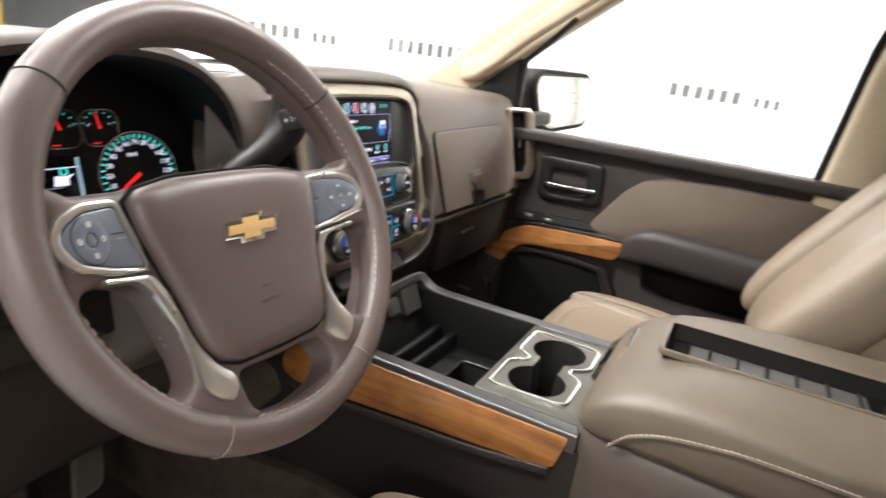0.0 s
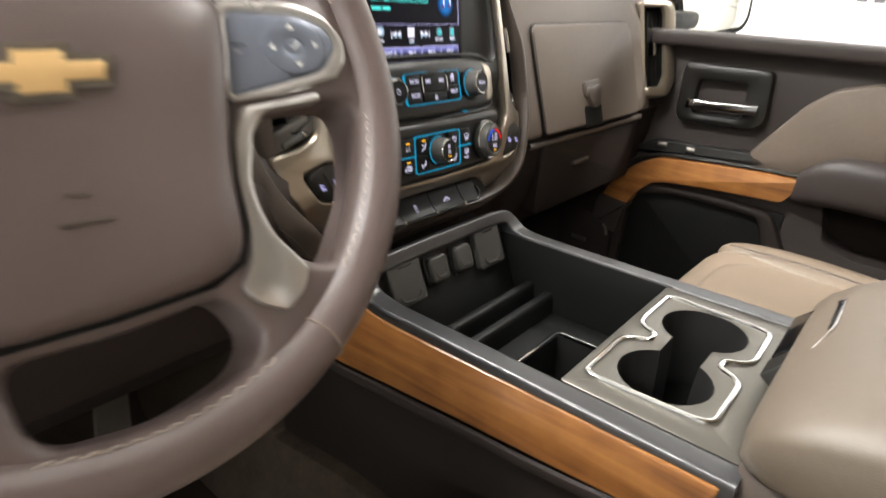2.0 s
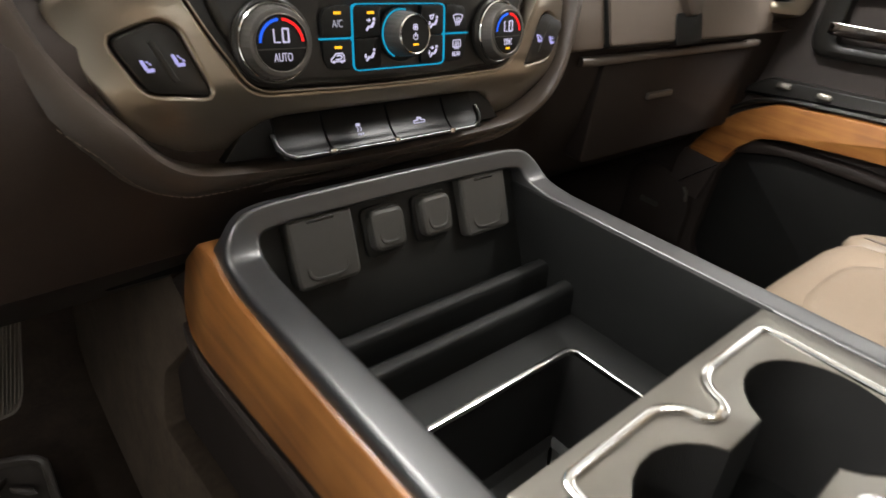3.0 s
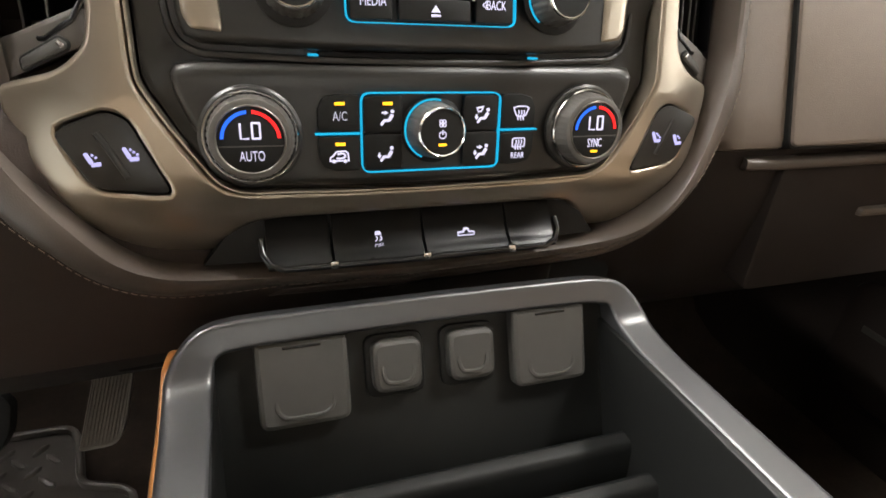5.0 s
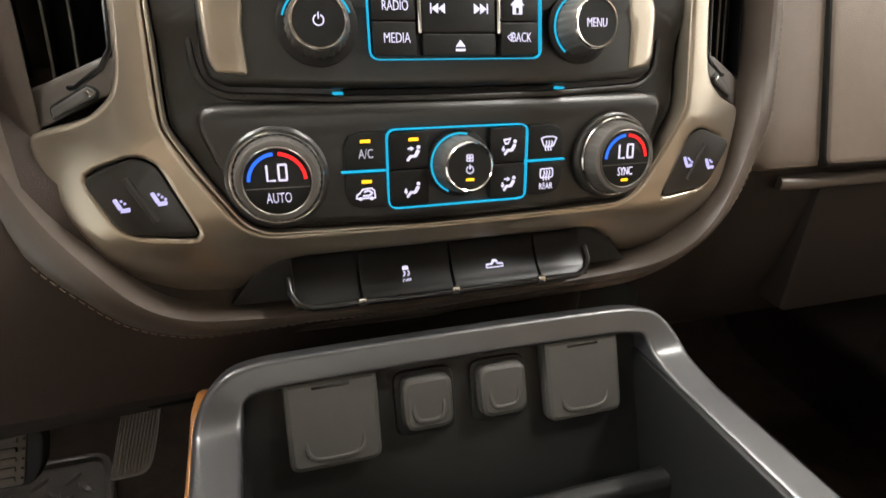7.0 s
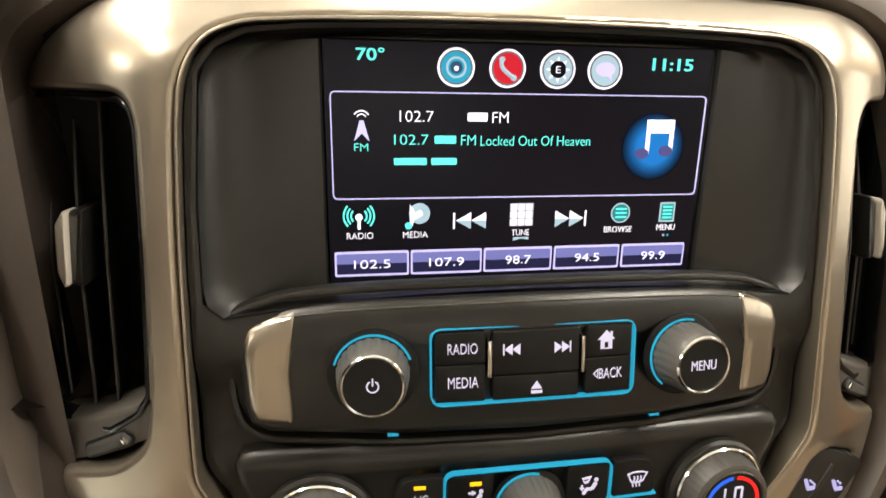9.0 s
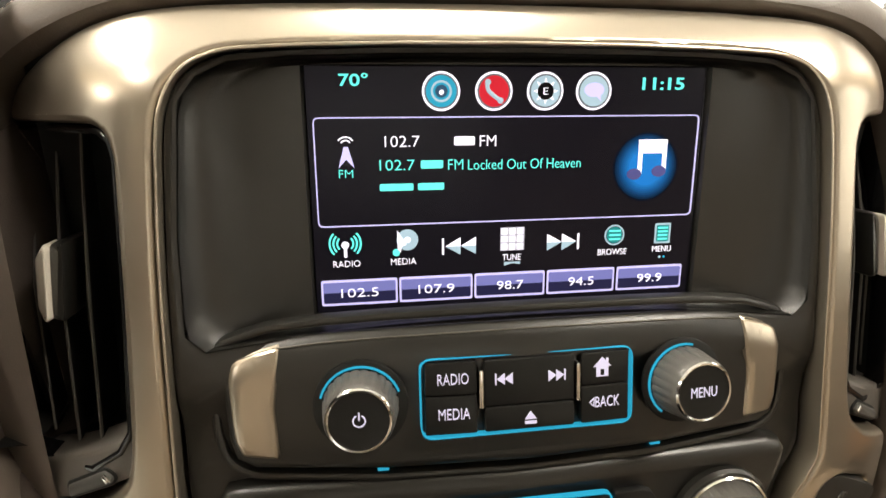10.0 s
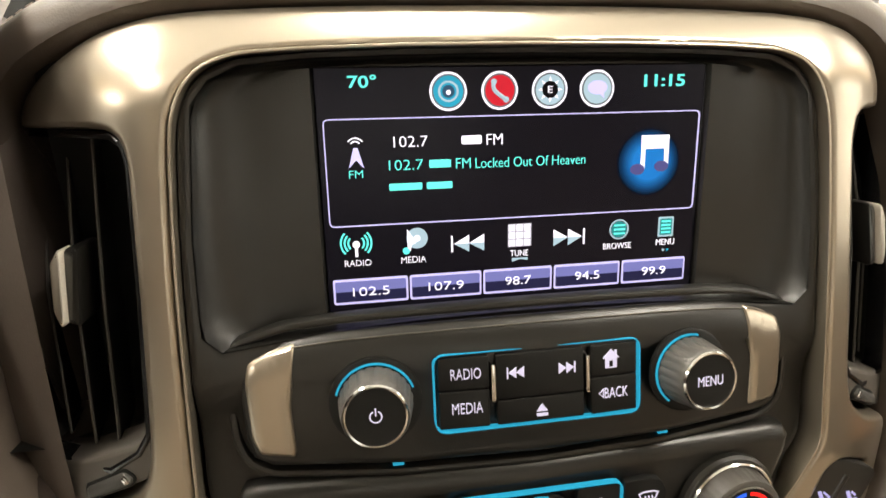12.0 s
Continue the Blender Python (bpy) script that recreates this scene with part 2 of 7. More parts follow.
def inset(loop, d):
    n, out = len(loop), []
    for i in range(n):
        a, b, c = Vector(loop[i - 1]), Vector(loop[i]), Vector(loop[(i + 1) % n])
        t1, t2 = (b - a).normalized(), (c - b).normalized()
        n1, n2 = Vector((-t1.y, t1.x)), Vector((-t2.y, t2.x))
        s = n1 + n2
        k = max(0.35, 1 + n1.dot(n2))
        out.append(tuple(b + s * (d / k)))
    return out


def rpoly(pts, r=0.005, n=4):
    """A polygon with rounded corners; r may be a list."""
    pts = ccw(pts) if not isinstance(r, (list, tuple)) else list(pts)
    out, m = [], len(pts)
    for i in range(m):
        a, b, c = Vector(pts[i - 1]), Vector(pts[i]), Vector(pts[(i + 1) % m])
        rr = r[i] if isinstance(r, (list, tuple)) else r
        k = min(rr, (a - b).length * 0.48, (c - b).length * 0.48)
        p, q = b + (a - b).normalized() * k, b + (c - b).normalized() * k
        if k < 1e-6:
            out.append(tuple(b))
            continue
        for j in range(n + 1):
            t = j / n
            out.append(tuple((1 - t) ** 2 * p + 2 * t * (1 - t) * b + t * t * q))
    return out


def rect(u0, u1, v0, v1, r=0.002, n=3):
    return rpoly([(u0, v0), (u1, v0), (u1, v1), (u0, v1)], r, n)


def circle(u, v, r, n=40):
    return [(u + r * math.cos(2 * math.pi * i / n), v + r * math.sin(2 * math.pi * i / n)) for i in range(n)]


def mirror_loop(half):
    """A closed loop, symmetric in u, from its right half listed from the top centre to the bottom centre."""
    left = [(-u, v) for u, v in reversed(half) if u > 1e-6]
    return ccw(list(half) + left)


def add_slab(bm, outer, w0, w1, b=0.001, holes=(), back=False):
    outer = ccw(outer)
    loops = [(outer, 1)] + [(ccw(h), -1) for h in holes]
    top_edges, low_edges = [], []
    for loop, sgn in loops:
        rings = [(0, w0), (0, w1 - b), (0.3 * b, w1 - 0.3 * b), (b, w1)] if b > 0 else [(0, w0), (0, w1)]
        vs = []
        for d, w in rings:
            lp = inset(loop, sgn * d) if d else loop
            vs.append([bm.verts.new((x, y, w)) for x, y in lp])
        for r0, r1 in zip(vs, vs[1:]):
            n = len(r0)
            for i in range(n):
                bm.faces.new((r0[i - 1], r0[i], r1[i], r1[i - 1]))
        n = len(vs[-1])
        for i in range(n):
            top_edges.append(bm.edges.get((vs[-1][i - 1], vs[-1][i])))
            low_edges.append(bm.edges.get((vs[0][i - 1], vs[0][i])))
    if len(loops) == 1:
        bm.faces.new([e.verts[0] for e in ()] or vs[-1])
        if back:
            bm.faces.new(list(reversed(vs[0])))
    else:
        bmesh.ops.triangle_fill(bm, use_beauty=True, use_dissolve=False, edges=top_edges, normal=(0, 0, 1))
        if back:
            bmesh.ops.triangle_fill(bm, use_beauty=True, use_dissolve=False, edges=low_edges, normal=(0, 0, -1))
    return bm


def slab(outer, w0, w1, b=0.001, holes=(), back=False):
    return add_slab(bmesh.new(), outer, w0, w1, b, holes, back)


def dense(bm, size, rounds=5):
    """Cut long edges, so that a flat sheet can be bent smoothly."""
    bmesh.ops.triangulate(bm, faces=bm.faces[:])
    for _ in range(rounds):
        long = [e for e in bm.edges if e.calc_length() > size]
        if not long:
            break
        bmesh.ops.subdivide_edges(bm, edges=long, cuts=1)
        bmesh.ops.triangulate(bm, faces=[f for f in bm.faces if len(f.verts) > 3])
    return bm


def band(loop, width, w0, w1, b=0.0004):
    """A thin closed line along a loop."""
    loop = ccw(loop)
    return slab(inset(loop, -width / 2), w0, w1, b, [inset(loop, width / 2)])


def add_loft(bm, rings, closed=True, cap=True, cap0=True):
    vs = [[bm.verts.new(p) for p in r] for r in rings]
    for r0, r1 in zip(vs, vs[1:]):
        n = len(r0)
        for i in range(0 if closed else 1, n):
            f = (r0[i - 1], r0[i], r1[i], r1[i - 1])
            if len({tuple(v.co) for v in f}) >= 3:
                bm.faces.new(f)
    if cap and closed:
        if cap0:
            bm.faces.new(list(reversed(vs[0])))
        bm.faces.new(vs[-1])
    return bm


def loft(rings, closed=True, cap=True, cap0=True):
    return add_loft(bmesh.new(), rings, closed, cap, cap0)


def cut(a, b):
    """Mesh a with mesh b taken out of it."""
    obs = []
    for bm in (a, b):
        bmesh.ops.recalc_face_normals(bm, faces=bm.faces)
        me = bpy.data.meshes.new("tmp")
        bm.to_mesh(me)
        bm.free()
        obs.append(new("tmp", me))
    mod = obs[0].modifiers.new("cut", "BOOLEAN")
    mod.operation, mod.solver, mod.object = "DIFFERENCE", "EXACT", obs[1]
    bpy.context.view_layer.update()
    me = bpy.data.meshes.new_from_object(obs[0].evaluated_get(bpy.context.evaluated_depsgraph_get()))
    out = bmesh.new()
    out.from_mesh(me)
    for ob in obs:
        old = ob.data
        bpy.data.objects.remove(ob)
        bpy.data.meshes.remove(old)
    bpy.data.meshes.remove(me)
    return out


def add_lathe(bm, profile, n=40, flutes=0, depth=0.0, levels=(), at=(0, 0, 0), cap=True):
    rings = []
    for k, (r, z) in enumerate(profile):
        ring = []
        for i in range(n):
            a = 2 * math.pi * i / n
            q = r
            if flutes and k in levels:
                q = r - depth * (0.5 + 0.5 * math.cos(flutes * a)) ** 4
            ring.append((at[0] + q * math.cos(a), at[1] + q * math.sin(a), at[2] + z))
        rings.append(ring)
    return add_loft(bm, rings, True, cap)


def lathe(profile, n=40, flutes=0, depth=0.0, levels=(), at=(0, 0, 0), cap=True):
    return add_lathe(bmesh.new(), profile, n, flutes, depth, levels, at, cap)


def smooth_path(pts, per=6, closed=False):
    """Catmull-Rom through points."""
    P = [Vector(p) for p in pts]
    n, out = len(P), []
    for i in range(n if closed else n - 1):
        p0 = P[(i - 1) % n] if closed or i > 0 else P[0]
        p1, p2 = P[i], P[(i + 1) % n]
        p3 = P[(i + 2) % n] if closed or i + 2 < n else P[-1]
        for j in range(per):
            t = j / per
            out.append(0.5 * ((2 * p1) + (p2 - p0) * t + (2 * p0 - 5 * p1 + 4 * p2 - p3) * t * t + (3 * p1 - p0 - 3 * p2 + p3) * t ** 3))
    if not closed:
        out.append(P[-1].copy())
    return out


def add_sweep(bm, path, profile, up=(0, 0, 1), closed=False, scale=None):
    """Sweep a closed 2D profile (side, up) along a path, keeping to the given up."""
    path = [Vector(p) for p in path]
    up, n, rings = Vector(up), len(path), []
    for i, p in enumerate(path):
        a = path[i - 1] if closed or i else path[0]
        b = path[(i + 1) % n] if closed or i + 1 < n else path[-1]
        t = (b - a).normalized()
        s = t.cross(up)
        s = s.normalized() if s.length > 1e-6 else Vector((1, 0, 0))
        u = s.cross(t)
        k = scale(i / max(1, n - 1)) if scale else 1.0
        rings.append([p + s * (x * k) + u * (y * k) for x, y in profile])
    if closed:
        rings.append(rings[0])
    add_loft(bm, rings, True, not closed)
    if closed:
        bmesh.ops.remove_doubles(bm, verts=bm.verts, dist=1e-7)
    return bm


def sweep(path, profile, up=(0, 0, 1), closed=False, scale=None):
    return add_sweep(bmesh.new(), path, profile, up, closed, scale)


def ring2(r, n=10, ry=None):
    return [(r * math.cos(2 * math.pi * i / n), (ry or r) * math.sin(2 * math.pi * i / n)) for i in range(n)]


def add_box(bm, x0, x1, y0, y1, z0, z1, b=0.003):
    add_m = bmesh.ops.create_cube(bm, size=1.0, matrix=Matrix.LocRotScale(((x0 + x1) / 2, (y0 + y1) / 2, (z0 + z1) / 2), None, (abs(x1 - x0), abs(y1 - y0), abs(z1 - z0))))
    if b > 0:
        es = list({e for v in add_m["verts"] for e in v.link_edges})
        bmesh.ops.bevel(bm, geom=es, offset=b, segments=2, affect="EDGES", profile=0.5)
    return bm


def box(x0, x1, y0, y1, z0, z1, b=0.003):
    return add_box(bmesh.new(), x0, x1, y0, y1, z0, z1, b)


def pillow(nx, ny, nz, size, power=4.0, n=20):
    """A soft superellipsoid block, half sizes nx, ny, nz."""
    rings = []
    for i in range(n + 1):
        ph = -math.pi / 2 + math.pi * i / n
        cz, sz = math.cos(ph), math.sin(ph)
        ring = []
        for j in range(2 * n):
            th = 2 * math.pi * j / (2 * n)
            f = lambda v: math.copysign(abs(v) ** (2 / power), v)
            k = max(1e-4, abs(cz) ** (2 / power))
            ring.append((nx * k * f(math.cos(th)), ny * k * f(math.sin(th)), nz * f(sz)))
        rings.append(ring)
    return rings


def move(bm, m):
    bmesh.ops.transform(bm, matrix=m, verts=bm.verts)
    return bm


def lettering(body, size, mat, parent, u, v, w, wide=1.0, align="CENTER", name="lettering", turn=0.0, thick=0.0002, fit=None, own=False, bold=-0.007):
    """Readable writing, lying in its parent's plane; fit: its width and height."""
    cu = bpy.data.curves.new(name, "FONT")
    cu.body, cu.size, cu.extrude, cu.align_x, cu.align_y = body, size, thick, align, "CENTER"
    cu.resolution_u = 3
    cu.offset = bold * size
    tmp = new("tmp", cu)
    bpy.context.view_layer.update()
    me = bpy.data.meshes.new_from_object(tmp.evaluated_get(bpy.context.evaluated_depsgraph_get()))
    bpy.data.objects.remove(tmp)
    bpy.data.curves.remove(cu)
    me.materials.clear()
    me.materials.append(mat)
    if fit:
        co = np.array([v.co[:] for v in me.vertices])
        lo, hi = co.min(0), co.max(0)
        mid = (lo + hi) / 2
        me.transform(Matrix.Diagonal((fit[0] / (hi[0] - lo[0]), fit[1] / (hi[1] - lo[1]), 1, 1)) @ Matrix.Translation((-mid[0], -mid[1], 0)))
    else:
        me.transform(Matrix.Diagonal((wide, 1, 1, 1)))
    ob = new(name, me)
    ob.parent = parent
    if parent.type == "MESH" and not own:
        ob.matrix_parent_inverse = parent.matrix_basis.inverted()
    ob.matrix_basis = pose(u, v, w, 0, 0, turn)
    return ob


def stitches(path, gap=0.006, length=0.004, r=0.0006, zig=0.0, up=(0, 0, 1)):
    """Thread stitches along a path, as one mesh."""
    bm = bmesh.new()
    path = [Vector(p) for p in path]
    acc, k = 0.0, 0
    for a, b in zip(path, path[1:]):
        d = (b - a).length
        while acc < d:
            p = a.lerp(b, acc / d)
            t = (b - a).normalized()
            s = t.cross(Vector(up))
            s = s.normalized() if s.length > 1e-6 else Vector((1, 0, 0))
            q = p + t * length + s * (zig if k % 2 else -zig)
            o = p + s * (-zig if k % 2 else zig)
            add_sweep(bm, [o, (o + q) / 2 + s.cross(t) * r * 0.6, q], ring2(r, 5), up=s.cross(t))
            acc += gap
            k += 1
        acc -= d
    return bm



def outward(k):
    """Carries what was laid out round a nearer eye k times as far off, turned and scaled to fit the camera's view."""
    turn = Matrix(((0.9998, 0.0174, -0.0121), (-0.0177, 0.9995, -0.0266), (0.0116, 0.0268, 0.9996))).to_4x4()
    return Matrix.Translation((-0.737, 0.429, 1.099)) @ turn @ Matrix.Scale(k, 4) @ Matrix.Translation((0.714, -0.429, -1.108))


OUT = outward(1.10)

# ---- centre stack: local axes u right, v up the panel, w towards the seats ----
LEAN_STACK = 90 - math.degrees(math.atan(0.12))
ST = pose(0, 0.963, 0.85, LEAN_STACK, 0, 0)

INNER_HALF = [(0, 0.1790), (0.05, 0.1786), (0.09, 0.1775), (0.116, 0.1758), (0.129, 0.1710), (0.1365, 0.1630), (0.1408, 0.1520), (0.1425, 0.138), (0.1440, 0.108), (0.1448, 0.080), (0.1448, 0.038),
              (0.1445, -0.003), (0.1437, -0.013), (0.135, -0.032), (0.1145, -0.063), (0.108, -0.068), (0.100, -0.0705), (0.05, -0.0722), (0, -0.0727)]
INNER = rpoly(mirror_loop(INNER_HALF), 0.009, 4)
OUTER_HALF = [(0, 0.1975), (0.06, 0.1970), (0.10, 0.1958), (0.130, 0.1940), (0.150, 0.1912), (0.170, 0.1855), (0.186, 0.1775), (0.201, 0.1655), (0.2115, 0.1540), (0.2115, 0.1490),
              (0.166, 0.1482), (0.161, 0.145), (0.1585, 0.137), (0.1588, 0.085), (0.161, 0.020), (0.164, 0.006), (0.176, -0.006), (0.201, -0.016),
              (0.2005, -0.030), (0.194, -0.054), (0.181, -0.084), (0.166, -0.103), (0.150, -0.1135), (0.135, -0.1165), (0.123, -0.114),
              (0.106, -0.0955), (0.098, -0.0905), (0.084, -0.0885), (0, -0.0885)]


def left_wing(loop):
    """Widens the driver's side of the stack to fit the camera's view."""
    return [(p[0] - 0.009 * min(1.0, max(0.0, (-p[0] - 0.186) / 0.024)), *p[1:]) for p in loop]


OUTER = left_wing(rpoly(mirror_loop(OUTER_HALF), 0.006, 3))
HEAT = [(0.1825, -0.037), (0.1585, -0.0277), (0.150, -0.0315), (0.134, -0.0695), (0.1685, -0.0645)]


def tilt(y):
    """The stack leans back more than its screen; its lower part stands upright."""
    return -0.115 * (max(y, -0.02) - 0.04)


def rise(y):
    """The lower part sits a little higher than it was drawn."""
    k = min(1.0, max(0.0, (0.012 - y) / 0.045))
    return 0.0062 * k * k * (3 - 2 * k)


def lean(bm):
    for v in bm.verts:
        y = v.co.y
        v.co.z += tilt(y)
        v.co.y += rise(y)
    return bm


def valley(bm):
    """The panel falls back between the radio and the climate unit."""
    for v in bm.verts:
        k = min(1.0, max(0.0, (0.045 - abs(v.co.y)) / 0.025))
        v.co.z -= 0.0072 * k * k * (3 - 2 * k)
    return bm


def side_drop(x, y):
    """How far the stack's face falls back towards its sides, more so at the top."""
    k = min(1.0, max(0.0, (y - 0.08) / 0.07))
    return (5.5 + 4.0 * k * k * (3 - 2 * k)) * max(0.0, abs(x) - 0.14) ** 2


def bend_side(bm):
    for v in bm.verts:
        v.co.z -= side_drop(v.co.x, v.co.y) - tilt(v.co.y)
    return bm


def face_drop(x, y):
    """The trim rolls back over the top, round the outer corners and under the lower edge."""
    d = max(0.0, -0.058 - y)
    return side_drop(x, y) - tilt(y) + 14.0 * max(0.0, y - 0.155) ** 2 + 14.0 * min(d, 0.0300) ** 2 + 0.84 * max(0, d - 0.0300)


def bend_top(bm):
    for v in bm.verts:
        v.co.z -= face_drop(v.co.x, v.co.y)
    return bm


def even_normals(ob, level):
    """Shade the bent face by its true slope."""
    me, e, out = ob.data, 1e-4, []
    for v in me.vertices:
        x, y, z = v.co
        if abs(z - (level - face_drop(x, y))) < 2e-5:
            out.append(Vector(((face_drop(x + e, y) - face_drop(x - e, y)) / (2 * e), (face_drop(x, y + e) - face_drop(x, y - e)) / (2 * e), 1)).normalized())
        else:
            out.append(v.normal.copy())
    me.normals_split_custom_set_from_vertices(out)
    for v in me.vertices:
        v.co.y += rise(v.co.y)


stack = thing("center_stack", ST, "champagne silver and charcoal centre stack of a truck dashboard", "centre stack")
heat_holes = [rpoly(HEAT, 0.006, 3), rpoly([(-u, v) for u, v in HEAT], 0.006, 3)]
bezel = part("bezel", bend_top(dense(slab(OUTER, -0.02, 0.0045, 0.0032, [inset(INNER, -0.0005)] + [inset(ccw(h), -0.0006) for h in heat_holes]), 0.009)), SILVER, stack, "champagne silver painted bezel")
even_normals(bezel, 0.0045)
part("bezel_lip", lean(band(inset(INNER, 0.0006), 0.0014, -0.004, 0.0048, 0.0006)), SILVER, stack, "bright inner edge of the bezel")

# charcoal inner panel with the screen's recess cut out of it
HUMP_TOP = [(0.1225, 0.0562), (0.1055, 0.0618), (0.085, 0.0642), (0.06, 0.0656), (0.03, 0.0664), (0, 0.0667)]
RECESS_HALF = [(0, 0.1745), (0.05, 0.1740), (0.09, 0.1728), (0.115, 0.1705), (0.1265, 0.1650), (0.1335, 0.1560), (0.1372, 0.105), (0.1372, 0.0655), (0.1300, 0.0590)] + HUMP_TOP[1:]
RECESS = mirror_loop(RECESS_HALF)
part("panel", valley(lean(dense(slab(inset(INNER, 0.0015), -0.02, 0.0, 0.0025, [RECESS]), 0.02))), BLACK_PANEL, stack, "charcoal inner panel")


def quad_loop(top, right, bottom, left, n=14):
    """A loop of 4n points from four sides given as point lists, so that two such loops can be joined."""
    out = []
    for side in (top, right, bottom, left):
        d = [0.0]
        for a, b in zip(side, side[1:]):
            d.append(d[-1] + math.dist(a, b))
        for i in range(n):
            s, k = d[-1] * i / n, 0
            while k < len(side) - 2 and d[k + 1] < s:
                k += 1
            t = (s - d[k]) / max(1e-9, d[k + 1] - d[k])
            out.append((side[k][0] + (side[k + 1][0] - side[k][0]) * t, side[k][1] + (side[k + 1][1] - side[k][1]) * t))
    return out


SCR = (0.0868, 0.0660, 0.1704)
SW = -0.0205
rt = RECESS_HALF
flip = lambda side: [(-u, v) for u, v in side]
top_side = flip(list(reversed(rt[:5]))) + rt[1:5]
right_side = rt[4:9]
low_side = rt[8:] + flip(list(reversed(rt[8:])))[1:]
left_side = flip(list(reversed(right_side)))
o_loop = quad_loop(top_side, right_side, low_side, left_side)
a, b0, b1 = SCR
i_loop = quad_loop([(-a, b1), (a, b1)], [(a, b1), (a, b0)], [(a, b0), (-a, b0)], [(-a, b0), (-a, b1)])
cheek = []
for k, w in ((0, 0.0), (0.02, -0.0022), (0.06, -0.0055), (0.14, -0.0095), (0.28, -0.0138), (0.5, -0.0165), (0.8, -0.0185), (0.96, -0.0192), (1.0, -0.0228)):
    cheek.append([(p[0] * (1 - k) + q[0] * k, p[1] * (1 - k) + q[1] * k, w + tilt(p[1]) * (1 - k) ** 2) for p, q in zip(o_loop, i_loop)])
part("screen_surround", loft(cheek, True, False), BLACK_PANEL, stack, "sloping charcoal cheeks around the screen", sharp=40)

# brown padded surround
SUR = [(0.0, 0.2150), (0.07, 0.2145), (0.115, 0.2128), (0.150, 0.2085), (0.182, 0.1985), (0.204, 0.1830), (0.2165, 0.1620), (0.2210, 0.130), (0.2200, 0.07), (0.2190, 0.02), (0.2140, -0.02),
       (0.2020, -0.056), (0.1840, -0.088), (0.1680, -0.108), (0.150, -0.1195), (0.124, -0.1255), (0.065, -0.1300), (0, -0.1320)]
sur_loop = smooth_path(left_wing([(u, v, 0) for u, v in SUR] + [(-u, v, 0) for u, v in reversed(SUR[1:-1])]), 4, True)


def surround_rings(offsets):
    """Rings round the stack at (outward offset, w); the roll is wider along the bottom."""
    base = ccw([(p.x, p.y) for p in sur_loop])
    out = []
    for d, w in offsets:
        ring = []
        for (x0, y0), (x, y) in zip(base, inset(base, -d)):
            k = 1.0 + (0.4 if x0 > 0 else 2.1) * min(1, max(0, (0.03 - y0) / 0.09)) * min(1, max(0.25, (abs(x0) - 0.06) / 0.08)) if d > 0 else 1.0 if y0 < 0.0 else 0.45 + 2.0 * min(1, max(0, (y0 - 0.12) / 0.07))
            if d > 0:
                k += (2.2 if x0 > 0 else 1.2) * min(1, max(0, (0.165 - y0) / 0.06)) * min(1, max(0, (y0 + 0.09) / 0.07))
            x, y = x0 + (x - x0) * k, y0 + (y - y0) * k
            roll = -12.0 * max(0, y - 0.165) ** 2 - (2.5 + 3.0 * min(1, max(0, (y - 0.08) / 0.07))) * max(0, abs(x) - 0.14) ** 2 - 9.0 * max(0, -0.078 - y) ** 2
            ring.append((x, y, w + roll))
        out.append(ring)
    return out


sur_r = surround_rings([(-0.008, -0.040), (-0.0065, -0.008), (-0.0050, 0.000), (-0.0025, 0.0050), (0.0005, 0.0066), (0.0030, 0.0058), (0.0048, 0.003), (0.0060, -0.003), (0.0068, -0.010)])
last = sur_r[-1]
for d, w in ((0.002, -0.0085), (0.0040, -0.0066), (0.0065, -0.0052), (0.0095, -0.0058), (0.0120, -0.0095), (0.0150, -0.022), (0.018, -0.050)):
    flare, base = [], [(x, y) for x, y, z in last]
    for (x, y, z), (ox, oy) in zip(last, inset(base, -d)):
        k = min(1.0, max(0.0, (0.16 - y) / 0.10))
        k = k * k * (3 - 2 * k)
        flare.append((x + (ox - x) * (0.12 + 0.88 * k), y + (oy - y) * (0.12 + 0.88 * k), z + (w + 0.0068) * k - d * 1.6 * (1 - k)))
    sur_r.append(flare)
sur = part("surround", lean(loft(sur_r, True, False)), BROWN, stack, "dark brown padded surround with a stitched edge")
seam = [Vector((x, y + rise(y), z + tilt(y))) for x, y, z in surround_rings([(0.0054, 0.0026)])[0]]
part("stitching", stitches(seam + [seam[0]], 0.0052, 0.0034, 0.00030, up=(0, 0, 1)), THREAD_DIM, sur, "pale stitching")
# dark backing below the bezel, behind the switch row
part("switch_recess", lean(slab(mirror_loop([(0, -0.086), (0.086, -0.086), (0.108, -0.0935), (0.126, -0.116), (0, -0.119)]), -0.03, -0.018, 0.0005)), BLACK, stack, "gloss black switch recess")

# ---- the touch screen ----
screen = thing("touch_screen", ST @ pose(0, 0, SW), "lit radio touch screen in the charcoal centre stack", "touch screen")
part("display_glass", slab(rect(-0.0868, 0.0868, 0.0660, 0.1704, 0.001), -0.006, 0.0, 0.0003), SCREEN_BLACK, screen, "near-black display glass")


def sx(px):
    """Screen columns and rows, out of 800 x 480, to the panel."""
    return -0.0875 + 0.1736 * px / 800


def sy(py):
    return 0.1704 - 0.1042 * py / 480


def sbox(x0, y0, x1, y1, r=3):
    k = 0.1736 / 800
    return rect(sx(x0), sx(x1), sy(y1), sy(y0), r * k)


def spart(name, bm, mat, label=""):
    return part(name, bm, mat, screen, label)


E0 = 0.0003
PXW = 0.1736 / 800


